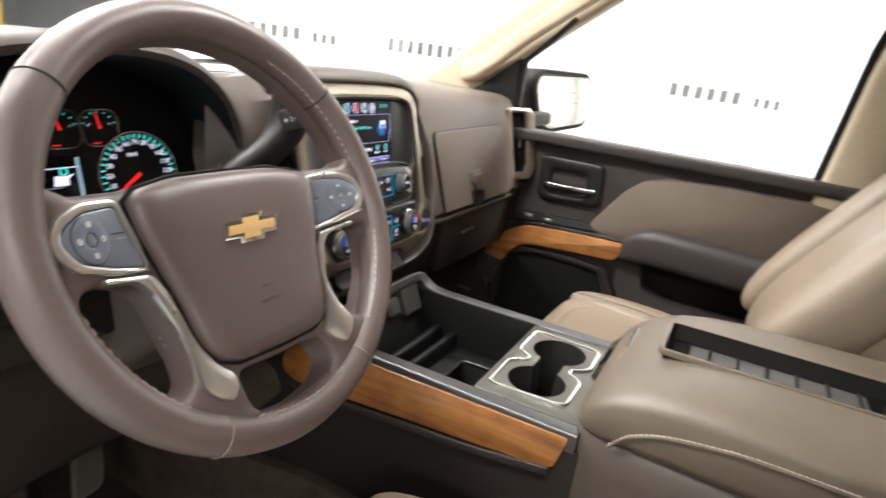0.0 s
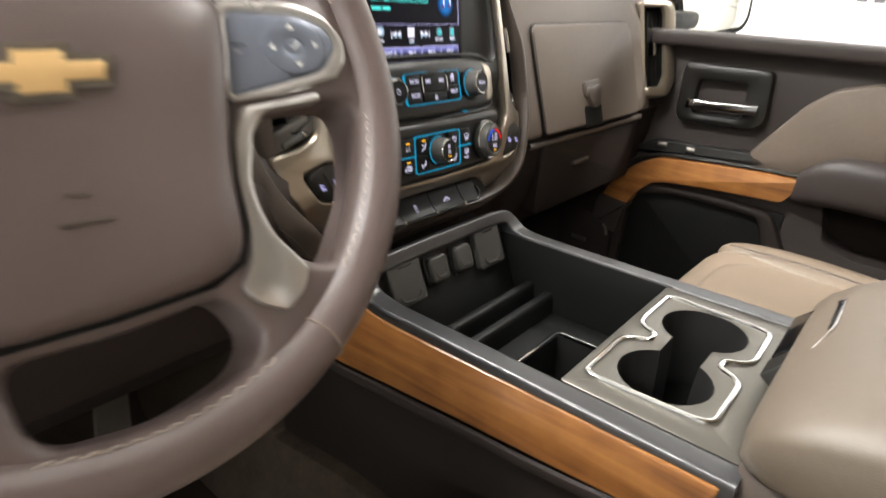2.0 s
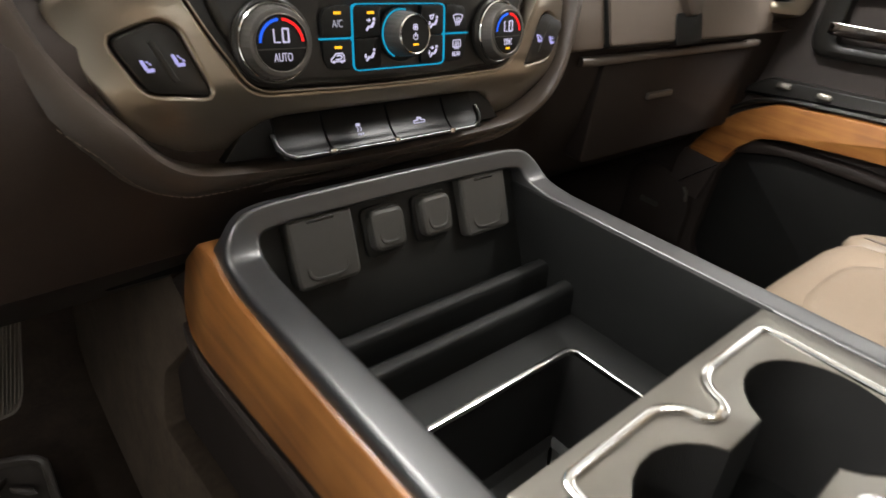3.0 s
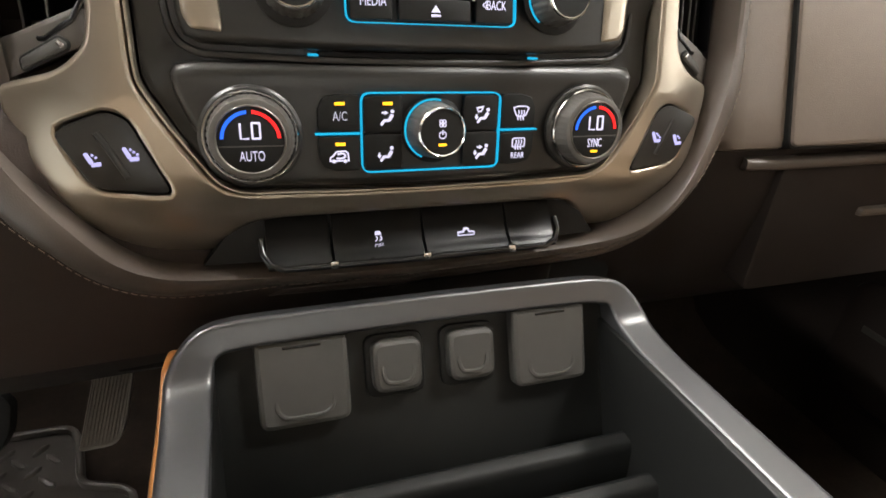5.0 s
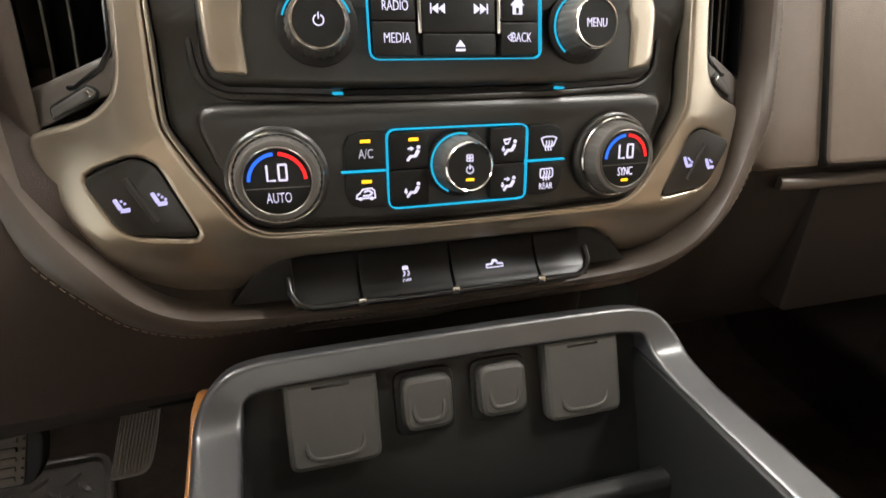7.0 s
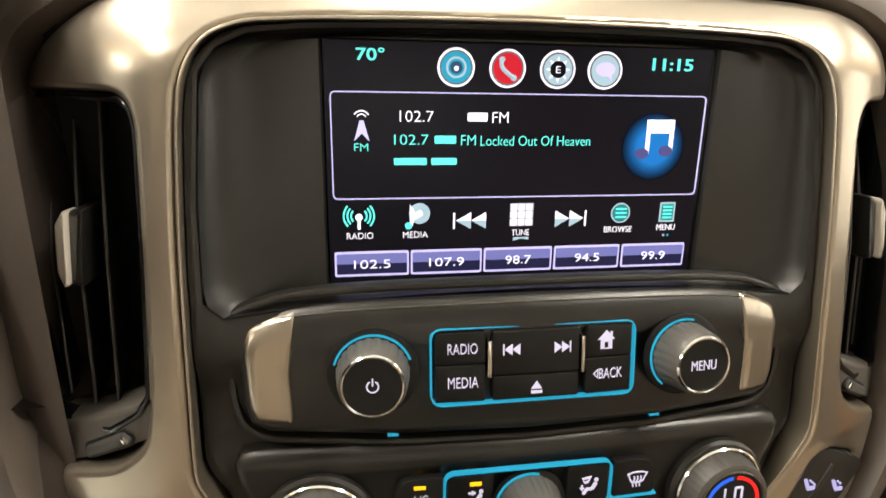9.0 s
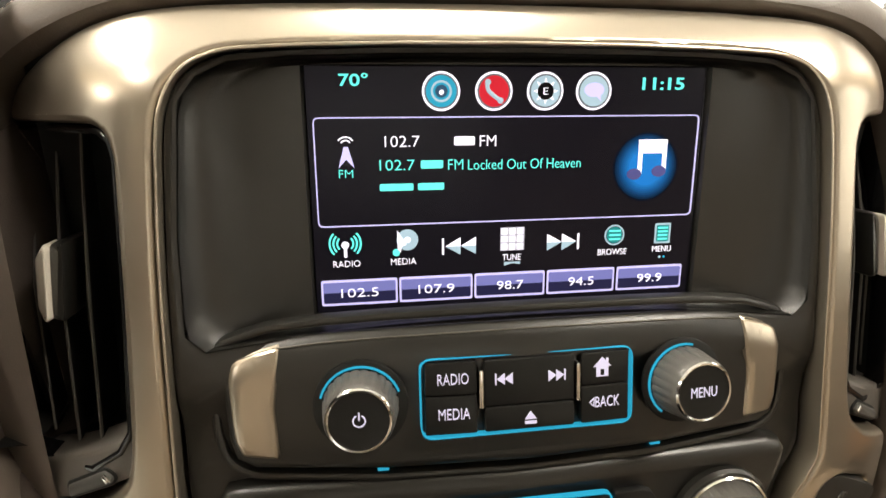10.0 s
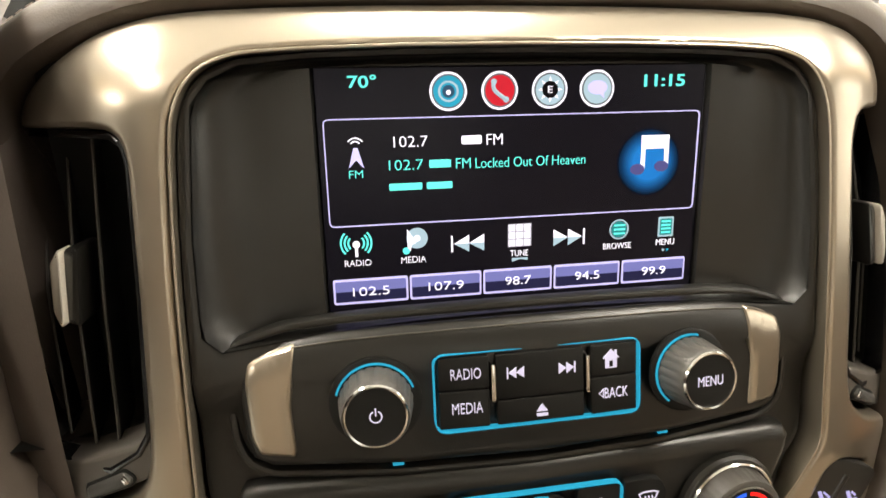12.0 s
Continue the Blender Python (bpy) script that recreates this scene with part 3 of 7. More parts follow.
def stext(body, x0, x1, yc, h, mat, parent=None, w=E0, bold=-0.010):
    return lettering(body, 0.01, mat, parent or screen, sx((x0 + x1) / 2), sy(yc), w, fit=((x1 - x0) * PXW, h * PXW), bold=bold)


spart("tint", slab(sbox(3, 3, 797, 477), 0.0, E0 * 0.5, 0), G_DEEP)
spart("info_frame", band(sbox(14, 96, 793, 303, 10), 0.0005, 0, E0 * 2, 0), G_LILAC, "thin pale outline")
stext("70°", 64, 118, 27, 24, G_CYAN, bold=0.016)
stext("11:15", 664, 754, 34, 24, G_CYAN, bold=0.016)
# four round icons
for k, (cx, mat) in enumerate(((256, G_BLUE), (359, G_PHONE), (462, G_STEEL), (562, G_STEEL))):
    c = (sx(cx), sy(48))
    ring = part("round_icon", slab(circle(*c, 0.0080), 0, E0, 0), G_WHITE, screen, "round backlit icon")
    part("icon_field", slab(circle(*c, 0.0071), 0, E0 * 2, 0), glow("icon_rim_tint", (0.10, 0.12, 0.14), 1.0) if k == 0 else MATS["icon_rim_tint"], ring)
    part("icon_core", slab(circle(*c, 0.0064), 0, E0 * 2.4, 0), mat, ring)
    if k == 0:
        part("icon_mark", slab(circle(c[0], c[1], 0.0044), 0, E0 * 3, 0, [circle(c[0], c[1], 0.0035)]), G_STEEL, ring)
        part("icon_dot", slab(circle(c[0], c[1], 0.0026), 0, E0 * 3, 0), glow("icon_dark_blue", (0.02, 0.06, 0.12), 1.0), ring)
        part("icon_spark", slab(circle(c[0], c[1] - 0.0004, 0.0010), 0, E0 * 3.4, 0), G_WHITE, ring)
    elif k == 1:
        part("icon_mark", sweep(smooth_path([(c[0] - 0.003, c[1] + 0.004, E0 * 2.4), (c[0] - 0.0022, c[1], E0 * 2.4), (c[0] + 0.003, c[1] - 0.004, E0 * 2.4)]), ring2(0.0009, 8)), G_STEEL, ring)
        for q in ((-0.0027, 0.0036), (0.0027, -0.0038)):
            part("icon_dot", slab(circle(c[0] + q[0], c[1] + q[1], 0.0013, 12), 0, E0 * 3.6, 0), G_STEEL, ring)
    elif k == 2:
        for q in range(8):
            aa = q * math.pi / 4
            part("icon_ray", slab([(c[0] + 0.0056 * math.cos(aa), c[1] + 0.0056 * math.sin(aa)), (c[0] + 0.0030 * math.cos(aa + 0.3), c[1] + 0.0030 * math.sin(aa + 0.3)), (c[0] + 0.0030 * math.cos(aa - 0.3), c[1] + 0.0030 * math.sin(aa - 0.3))], 0, E0 * 2.8, 0), G_WHITE, ring)
        part("icon_mark", slab(circle(c[0], c[1], 0.0036), 0, E0 * 3, 0), SCREEN_BLACK, ring)
        lettering("E", 0.005, G_WHITE, ring, c[0], c[1], E0 * 3.4, fit=(0.0020, 0.0028))
    else:
        part("icon_mark", slab([(c[0] + 0.0045 * math.cos(t), c[1] + 0.0005 + 0.0030 * math.sin(t)) for t in np.linspace(0, 6.2, 24)], 0, E0 * 3, 0), G_LILAC, ring)
        part("icon_tail", slab([(c[0] + 0.001, c[1] - 0.002), (c[0] + 0.003, c[1] - 0.0015), (c[0] + 0.0032, c[1] - 0.0042)], 0, E0 * 3, 0), G_LILAC, ring)
# mast icon
mast = spart("mast_icon", slab([(sx(57), sy(190)), (sx(68), sy(150)), (sx(76), sy(150)), (sx(87), sy(190)), (sx(72), sy(174))], 0, E0, 0), G_LILAC)
for r in (0.0022, 0.0036):
    arc = [(sx(72) + r * math.cos(t), sy(148) + r * math.sin(t), E0) for t in np.linspace(0.6, 2.54, 9)]
    part("mast_wave", sweep(arc, ring2(0.0003, 6)), G_WHITE, mast)
stext("FM", 57, 84, 201, 15, G_CYAN)
stext("102.7", 146, 213, 141, 21, G_WHITE)
spart("station_bar", slab(sbox(281, 133, 322, 150), 0, E0, 0), G_WHITE)
stext("FM", 332, 365, 142, 21, G_WHITE)
stext("102.7", 135, 203, 186, 20, G_CYAN)
spart("station_bar", slab(sbox(215, 178, 259, 194), 0, E0, 0), G_CYAN)
stext("FM", 269, 299, 187, 20, G_CYAN)
stext("Locked Out Of Heaven", 309, 542, 188, 20, G_CYAN)
spart("name_bar", slab(sbox(134, 222, 200, 236), 0, E0, 0), G_CYAN)
spart("name_bar", slab(sbox(209, 222, 261, 236), 0, E0, 0), G_CYAN)
# note icon on a soft blue disc
for k in range(9):
    s_ = ((k + 1) / 9) ** 1.6
    gm = glow("blue_disc", (0.004 * s_, 0.15 * s_, 0.50 * s_), 1.0)
    spart("blue_disc", slab(circle(sx(684), sy(200), 0.0155 - 0.0009 * k), 0, E0 * (0.5 + 0.2 * k), 0), gm)
note = spart("note_icon", slab([(sx(665), sy(214)), (sx(665), sy(144)), (sx(727), sy(144)), (sx(727), sy(208)), (sx(718), sy(208)), (sx(718), sy(172)), (sx(674), sy(172)), (sx(674), sy(214))], 0, E0 * 3, 0), G_WHITE)
for nx_, ny_ in ((658, 214), (712, 209)):
    part("note_head", slab([(sx(nx_) + 0.0034 * math.cos(t), sy(ny_) + 0.0025 * math.sin(t)) for t in np.linspace(0, 6, 16)], 0, E0 * 3.2, 0), G_VIOLET, note)
# icon row
aer = spart("radio_icon", slab(circle(sx(63), sy(341), 0.0016), 0, E0, 0), G_WHITE)
part("stem", slab(sbox(60, 341, 66, 366, 1), 0, E0, 0), G_WHITE, aer)
for r in (0.0034, 0.0050, 0.0066):
    for s0 in (0, math.pi):
        arc = [(sx(63) + r * math.cos(t + s0), sy(338) + r * math.sin(t + s0), E0) for t in np.linspace(-0.75, 0.75, 8)]
        part("wave", sweep(arc, ring2(0.00042, 6)), G_CYAN, aer)
disc = spart("media_icon", slab(circle(sx(186), sy(335), 0.0047), 0, E0, 0), G_STEEL)
part("disc_hub", slab(circle(sx(186), sy(335), 0.0014), 0, E0 * 1.5, 0), G_WHITE, disc)
part("disc_note", slab([(sx(166), sy(360)), (sx(166), sy(315)), (sx(184), sy(344)), (sx(174), sy(348)), (sx(172), sy(360))], 0, E0 * 2, 0), G_WHITE, disc)
part("disc_note_head", slab(circle(sx(163), sy(360), 0.0016, 12), 0, E0 * 2.2, 0), G_CYAN, disc)
for x0, s in ((291, 1), (512, -1)):
    bar = spart("skip_icon", slab(sbox(x0 - 33 * s - 2, 335, x0 - 33 * s + 2, 369, 0.5), 0, E0, 0), G_WHITE)
    for k in (0, 1):
        xa, xb = x0 + (-29 + 32 * k) * s, x0 + (3 + 32 * k) * s
        part("arrow", slab([(sx(xa), sy(352)), (sx(xb), sy(334)), (sx(xb), sy(352))], 0, E0, 0), G_WHITE, bar)
        part("arrow_shade", slab([(sx(xa), sy(352)), (sx(xb), sy(352)), (sx(xb), sy(370))], 0, E0, 0), G_STEEL, bar)
grid = spart("keypad_icon", slab(sbox(377, 317, 428, 366, 1), 0, E0 * 0.6, 0), G_GREY)
for i in range(3):
    for j in range(3):
        part("key", slab(sbox(379 + 16.5 * i, 319 + 16 * j, 392 + 16.5 * i, 332 + 16 * j, 1), 0, E0 * 1.2, 0), G_WHITE, grid)
spart("tune_tab", slab([(sx(386), sy(398)), (sx(386), sy(390)), (sx(420), sy(390)), (sx(420), sy(396)), (sx(404), sy(393))], 0, E0, 0), G_STEEL)
br = spart("browse_icon", slab(circle(sx(625), sy(342), 0.0048), 0, E0, 0, [circle(sx(625), sy(342), 0.0041)]), G_STEEL)
part("browse_core", slab(circle(sx(625), sy(342), 0.0038), 0, E0 * 0.8, 0), glow("teal_fill", (0.01, 0.20, 0.22), 1.0), br)
for j in range(3):
    part("line", slab(sbox(613, 331 + 9 * j, 639, 335 + 9 * j, 1), 0, E0 * 1.2, 0), G_CYAN, br)
mn = spart("list_icon", slab(sbox(716, 320, 752, 364, 3), 0, E0, 0), G_STEEL)
part("list_core", slab(sbox(720, 324, 748, 360, 2), 0, E0 * 1.3, 0), MATS["teal_fill"], mn)
for j in range(4):
    part("line", slab(sbox(723, 328 + 8 * j, 745, 332 + 8 * j, 0.5), 0, E0 * 1.8, 0), G_CYAN, mn)
for x0, x1, y, body in ((38, 91, 379, "RADIO"), (152, 203, 379, "MEDIA"), (382, 421, 380, "TUNE"), (590, 654, 378, "BROWSE"), (713, 756, 376, "MENU")):
    stext(body, x0, x1, y, 13, G_WHITE)
spart("page_dot", slab(circle(sx(731), sy(394), 0.0006, 12), 0, E0, 0), G_STEEL)
spart("page_dot", slab(circle(sx(741), sy(394), 0.0006, 12), 0, E0, 0), G_BLUE)
for k, body in enumerate(("102.5", "107.9", "98.7", "94.5", "99.9")):
    x0, x1 = 12 + 155.8 * k, 164 + 155.3 * k
    key = spart("preset_key", slab(sbox(x0, 412, x1, 465, 5), 0, E0, 0), G_LILAC, "violet preset key")
    part("key_fill", slab(sbox(x0 + 4, 417, x1 - 4, 460, 3), 0, E0 * 1.6, 0), glow("violet_dark", (0.015, 0.015, 0.05), 1.0) if k == 0 else MATS["violet_dark"], key)
    part("key_gloss", slab(sbox(x0 + 4, 417, x1 - 4, 438, 3), 0, E0 * 2, 0), glow("violet_gloss", (0.16, 0.17, 0.46), 0.9) if k == 0 else MATS["violet_gloss"], key)
    tw = 74 if len(body) > 4 else 56
    stext(body, (x0 + x1) / 2 - tw / 2, (x0 + x1) / 2 + tw / 2, 439, 18, G_WHITE, key, E0 * 2.6)

# ---- radio control panel ----
radio = thing("car_radio", ST, "charcoal car radio controls with two knobs", "car radio")
RAD = mirror_loop(list(reversed(HUMP_TOP)) + [(0.1245, 0.054), (0.1255, 0.046), (0.124, 0.021), (0.1215, 0.0125), (0.114, 0.0088), (0.06, 0.0068), (0, 0.0063)])


def rolled(loop, w0, w1, b, r, rw, vmin, n=9):
    """A plate whose upper edge rolls back over a wide radius; the other edges have the radius b."""
    base = ccw(loop)
    rings = [[(x, y - (0.0135 if w0 < -0.02 and y > vmin else 0), w0) for x, y in base]]
    for i in range(n + 1):
        a = 0.5 * math.pi * i / n
        ring = []
        near, far = inset(base, b * (1 - math.cos(a))), inset(base, r * (1 - math.cos(a)))
        for (x0, y0), p, q in zip(base, near, far):
            up = y0 > vmin
            x, y = q if up else p
            ring.append((x, y, w1 - (rw if up else b) * (1 - math.sin(a))))
        rings.append(ring)
    return loft(rings, True, True, False)


def hump_drop(x, y):
    """How far the radio's face has rolled back at a height y."""
    tops = sorted(HUMP_TOP)
    x = abs(x)
    top = tops[-1][1]
    for (xa, ya), (xb, yb) in zip(tops, tops[1:]):
        if xa <= x <= xb:
            top = ya + (yb - ya) * (x - xa) / (xb - xa)
    k = min(1.0, max(0.0, 1 - (top - y) / 0.013))
    return 0.0062 * (1 - math.sqrt(1 - k * k))


part("body", rolled(RAD, -0.022, 0.0065, 0.005, 0.013, 0.0062, 0.0535), BLACK_PANEL, radio, "satin charcoal body", sharp=60)
part("seam_line", sweep([(u, v - 0.0026, 0.0044) for u, v in [(-x, y) for x, y in HUMP_TOP] + list(reversed(HUMP_TOP))[1:]], ring2(0.00035, 6), up=(0, 0, 1)), PLATE, radio)
for s in (-1, 1):
    acc = [(s * 0.1010, 0.0618), (s * 0.1140, 0.0580), (s * 0.1212, 0.0548), (s * 0.1228, 0.046), (s * 0.1215, 0.0215), (s * 0.1185, 0.0150), (s * 0.1035, 0.0135), (s * 0.1046, 0.035)]
    accent = dense(slab(rpoly(acc, 0.002, 3), -0.004, 0.0074, 0.0022), 0.005)
    for v in accent.verts:
        v.co.z -= hump_drop(v.co.x, v.co.y)
    part("end_accent", accent, SILVER, radio, "silver end accent", sharp=60)
part("moulded_lip", band(inset(rpoly(RAD, 0.004, 3), -0.0048), 0.0036, -0.004, 0.0022, 0.0016), BLACK_PANEL, radio)
part("blue_line", band(rect(-0.0458, 0.0458, 0.0204, 0.0540, 0.005, 5), 0.00055, 0.004, 0.0074, 0.0002), G_BLUE, radio, "glowing blue outline")


def key(parent, u0, u1, v0, v1, w=0.0072, r=0.001, mat=None, base=0.003):
    return part("button", slab(rect(u0, u1, v0, v1, r), base, w, 0.0006), mat or BLACK, parent)


for s in (-1, 1):
    a0, a1 = sorted((s * 0.0226, s * 0.0442))
    key(radio, a0, a1, 0.0386, 0.0525)
    key(radio, a0, a1, 0.0219, 0.0381)
    part("metal_bar", slab(rect(s * 0.0209 - 0.0009, s * 0.0209 + 0.0009, 0.0325, 0.0490, 0.0006), 0.003, 0.0082, 0.0004), CHROME, radio)
key(radio, -0.0194, 0.0194, 0.0330, 0.0525)
key(radio, -0.0194, 0.0194, 0.0219, 0.0325)
for u, v, body, wide in ((-0.0325, 0.0455, "RADIO", 0.0128), (-0.0322, 0.0307, "MEDIA", 0.0131), (0.0343, 0.0309, "BACK", 0.0110)):
    lettering(body, 0.0062, G_ICON, radio, u, v, 0.0074, fit=(wide, 0.0046))
part("back_arrow", band([(0.0263, 0.0309), (0.0282, 0.0327), (0.0282, 0.0291)], 0.0004, 0.007, 0.0075, 0), G_ICON, radio)
part("home_icon", slab([(x - 0.0011, y + 0.0058) for x, y in ((0.0290, 0.0405), (0.033, 0.0446), (0.0347, 0.0429), (0.0347, 0.0440), (0.0357, 0.0440), (0.0357, 0.0419), (0.0370, 0.0405), (0.0357, 0.0405), (0.0357, 0.0362), (0.0303, 0.0362), (0.0303, 0.0405))], 0.007, 0.0075, 0,
                       [[(0.0310, 0.0424), (0.0328, 0.0424), (0.0328, 0.0452), (0.0310, 0.0452)]]), G_ICON, radio)
part("eject_icon", slab([(-0.0023, 0.0263), (0.0027, 0.0263), (0.0002, 0.0296)], 0.007, 0.0075, 0), G_ICON, radio)
part("eject_bar", slab(rect(-0.0023, 0.0027, 0.0242, 0.0254, 0.0001), 0.007, 0.0075, 0), G_ICON, radio)
for c, s in ((-0.0109, 1), (0.0113, -1)):
    part("skip_bar", slab(rect(c - 0.0038 * s - 0.0003, c - 0.0038 * s + 0.0003, 0.0419, 0.0467, 0.0001), 0.007, 0.0075, 0), G_ICON, radio)
    for k in (0, 1):
        part("skip_arrow", slab([(c + (-0.0034 + 0.0034 * k) * s, 0.0443), (c + 0.0034 * k * s, 0.0467), (c + 0.0034 * k * s, 0.0419)], 0.007, 0.0075, 0), G_ICON, radio)
# the radio's face is crowned and leans with the stack
for ob in radio.children:
    off = ob.matrix_basis.translation
    for v in ob.data.vertices:
        v.co.z += 0.0044 - 0.64 * (v.co.x + off.x) ** 2 + tilt(v.co.y + off.y)


def arc_band(cu, cv, r0, r1, a0, a1, w0, w1, n=28):
    t = np.linspace(radians(a0), radians(a1), n)
    return slab([(cu + r1 * math.cos(x), cv + r1 * math.sin(x)) for x in t] + [(cu + r0 * math.cos(x), cv + r0 * math.sin(x)) for x in reversed(t)], w0, w1, 0)


def radio_knob(cu, arc, mark):
    kn = part("knob", lathe([(0.0155, 0.001), (0.0152, 0.004), (0.0142, 0.012), (0.0136, 0.0150), (0.0128, 0.0160)], 96, 24, 0.0006, (0, 1, 2)), KNOB, radio, "fluted dark rubber knob", m=pose(cu, 0.0362, 0.0078, -6.0, math.copysign(3.5, cu), 0))
    part("collar", lathe([(0.0192, 0.0), (0.0192, 0.0012), (0.0180, 0.0018)], 48), BLACK, kn, own=True)
    part("blue_ring", arc_band(0, 0, 0.0160, 0.0169, arc[0], arc[1], 0.001, 0.0024), G_BLUE, kn, "glowing blue arc", own=True)
    part("rim", lathe([(0.0128, 0.0148), (0.0130, 0.0162), (0.0124, 0.0170), (0.0117, 0.0168), (0.0115, 0.0160)], 64, cap=False), CHROME, kn, "chrome rim", own=True)
    part("face", lathe([(0.0118, 0.0150), (0.0117, 0.0163)], 48), BLACK, kn, own=True)
    if mark == "MENU":
        lettering("MENU", 0.0066, G_ICON, kn, 0, 0, 0.0164, fit=(0.0120, 0.0043), own=True)
    else:
        t = np.linspace(radians(115), radians(425), 24)
        part("power_icon", sweep([(0.0023 * math.cos(x), 0.0023 * math.sin(x), 0.0164) for x in t], ring2(0.0003, 6)), G_ICON, kn, own=True)
        part("power_bar", slab(rect(-0.0003, 0.0003, 0.0004, 0.0034, 0.0001), 0.016, 0.0168, 0), G_ICON, kn, own=True)


radio_knob(-0.0700, (20, 165), "power")
radio_knob(0.0700, (75, 232), "MENU")

# disc slot below the radio
slot = thing("disc_slot", ST @ pose(0, 0, 0.0004), "narrow black disc slot with blue end lights", "disc slot")
part("slot", slab(rect(-0.0590, 0.0590, 0.0006, 0.0060, 0.001), -0.004, 0.0030, 0.0005), BLACK, slot)
for s in (-1, 1):
    part("end_light", slab(rect(s * 0.0617 - 0.0024, s * 0.0617 + 0.0024, 0.0024, 0.0050, 0.0004), -0.001, 0.0060, 0.0003), G_BLUE, slot, "blue end light")

# ---- climate control panel ----
LOW = ST @ pose(0, 0.0062, 0.0069)
clim = thing("climate_control", LOW, "charcoal climate control unit with lit buttons and knobs", "climate control")
HV = mirror_loop([(0, -0.0055), (0.118, -0.0055), (0.1265, -0.0065), (0.1295, -0.0115), (0.1285, -0.020), (0.1235, -0.034), (0.1085, -0.0605), (0.099, -0.0668), (0.05, -0.0685), (0, -0.069)])
part("body", rolled(HV, -0.012, 0.0062, 0.0050, 0.008, 0.0055, -0.008), BLACK_PANEL, clim, "satin charcoal body", sharp=60)
part("blue_outline", band(rect(-0.0394, 0.0394, -0.0614, -0.0198, 0.005, 5), 0.0007, 0.004, 0.0072, 0.0002), G_BLUE, clim, "glowing blue outline")
for s in (-1, 1):
    a0, a1 = sorted((s * 0.0402, s * 0.0635))
    part("blue_bar", slab(rect(a0, a1, -0.0410, -0.0401, 0.0003), 0.004, 0.0072, 0.0002), G_BLUE, clim, "glowing blue bar")
    far = s * 0.0618
    corner = [(s * 0.0404, -0.0396), (far, -0.0396), (far, -0.0280), (s * 0.0590, -0.0224), (s * 0.0530, -0.0206), (s * 0.0404, -0.0206)]
    part("button", slab(rpoly(corner, 0.0015, 3), 0.003, 0.0069, 0.0006), BLACK, clim)
    corner = [(s * 0.0404, -0.0415), (far, -0.0415), (far, -0.0530), (s * 0.0590, -0.0584), (s * 0.0530, -0.0602), (s * 0.0404, -0.0602)]
    part("button", slab(rpoly(corner, 0.0015, 3), 0.003, 0.0069, 0.0006), BLACK, clim)
    b0, b1 = sorted((s * 0.0175, s * 0.0384))
    for v0, v1 in ((-0.0403, -0.0209), (-0.0603, -0.0410)):
        key(clim, b0, b1, v0, v1, 0.0067, 0.002)
lettering("A/C", 0.0060, G_GREY, clim, -0.0507, -0.0313, 0.0071, fit=(0.0074, 0.0046))
lettering("REAR", 0.0044, G_ICON, clim, 0.0520, -0.0552, 0.0071, fit=(0.0084, 0.0034))
for u, v in ((-0.0507, -0.0250), (-0.0508, -0.0458), (-0.0256, -0.0251)):
    part("indicator", slab(rect(u - 0.0026, u + 0.0026, v - 0.0008, v + 0.0008, 0.0002), 0.006, 0.0074, 0.0001), G_AMBER, clim, "amber indicator")


def bar(p, q, r):
    """A thick line from p to q as a four-cornered loop."""
    a, b = Vector(p), Vector(q)
    t = (b - a).normalized()
    n = Vector((-t.y, t.x)) * r
    return [tuple(a - t * r * 0.4 - n), tuple(b + t * r * 0.4 - n), tuple(b + t * r * 0.4 + n), tuple(a - t * r * 0.4 + n)]


def small_arrow(u, v, du, dv, parent):
    """A short arrow with a broad head."""
    d, n = Vector((du, dv)), Vector((-dv, du)).normalized()
    p, t = Vector((u, v)), Vector((u + du, v + dv))
    m = p + d * 0.45
    loop = [p - n * 0.00045, m - n * 0.00045, m - n * 0.0012, t, m + n * 0.0012, m + n * 0.00045, p + n * 0.00045]
    part("pictogram_arrow", slab([tuple(q) for q in loop], 0.006, 0.0072, 0), G_ICON, parent)


def seat_person(u, v, arrows):
    """A seated pictogram: head, back, thigh and shin, with arrows."""
    hd = part("pictogram", slab(circle(u + 0.0028, v + 0.0032, 0.0010, 14), 0.006, 0.0072, 0), G_ICON, clim)
    part("pictogram_back", slab(rpoly(bar((u + 0.0027, v + 0.0014), (u + 0.0010, v - 0.0014), 0.0009), 0.0005, 3), 0.006, 0.0072, 0), G_ICON, hd)
    part("pictogram_thigh", slab(rpoly(bar((u + 0.0009, v - 0.0015), (u - 0.0017, v - 0.0014), 0.0007), 0.0005, 3), 0.006, 0.0073, 0), G_ICON, hd)
    part("pictogram_shin", slab(rpoly(bar((u - 0.0016, v - 0.0015), (u - 0.0032, v - 0.0037), 0.00065), 0.0005, 3), 0.006, 0.0074, 0), G_ICON, hd)
    for a in arrows:
        small_arrow(u + a[0], v + a[1], a[2], a[3], hd)
    return hd


FACE, FEET = (-0.0030, 0.0026, 0.0036, 0.0), (-0.0040, 0.0008, 0.0, -0.0030)
seat_person(-0.0258, -0.0324, (FACE,))
seat_person(-0.0262, -0.0517, (FEET,))
demist = seat_person(0.0290, -0.0322, (FEET,))
part("windscreen_mark", slab([(0.0246, -0.0276), (0.0294, -0.0268), (0.0279, -0.0302), (0.0260, -0.0305)], 0.006, 0.0072, 0, [[(0.0256, -0.0284), (0.0284, -0.0279), (0.0275, -0.0294), (0.0263, -0.0296)]]), G_ICON, demist)
seat_person(0.0290, -0.0522, (FACE, FEET))
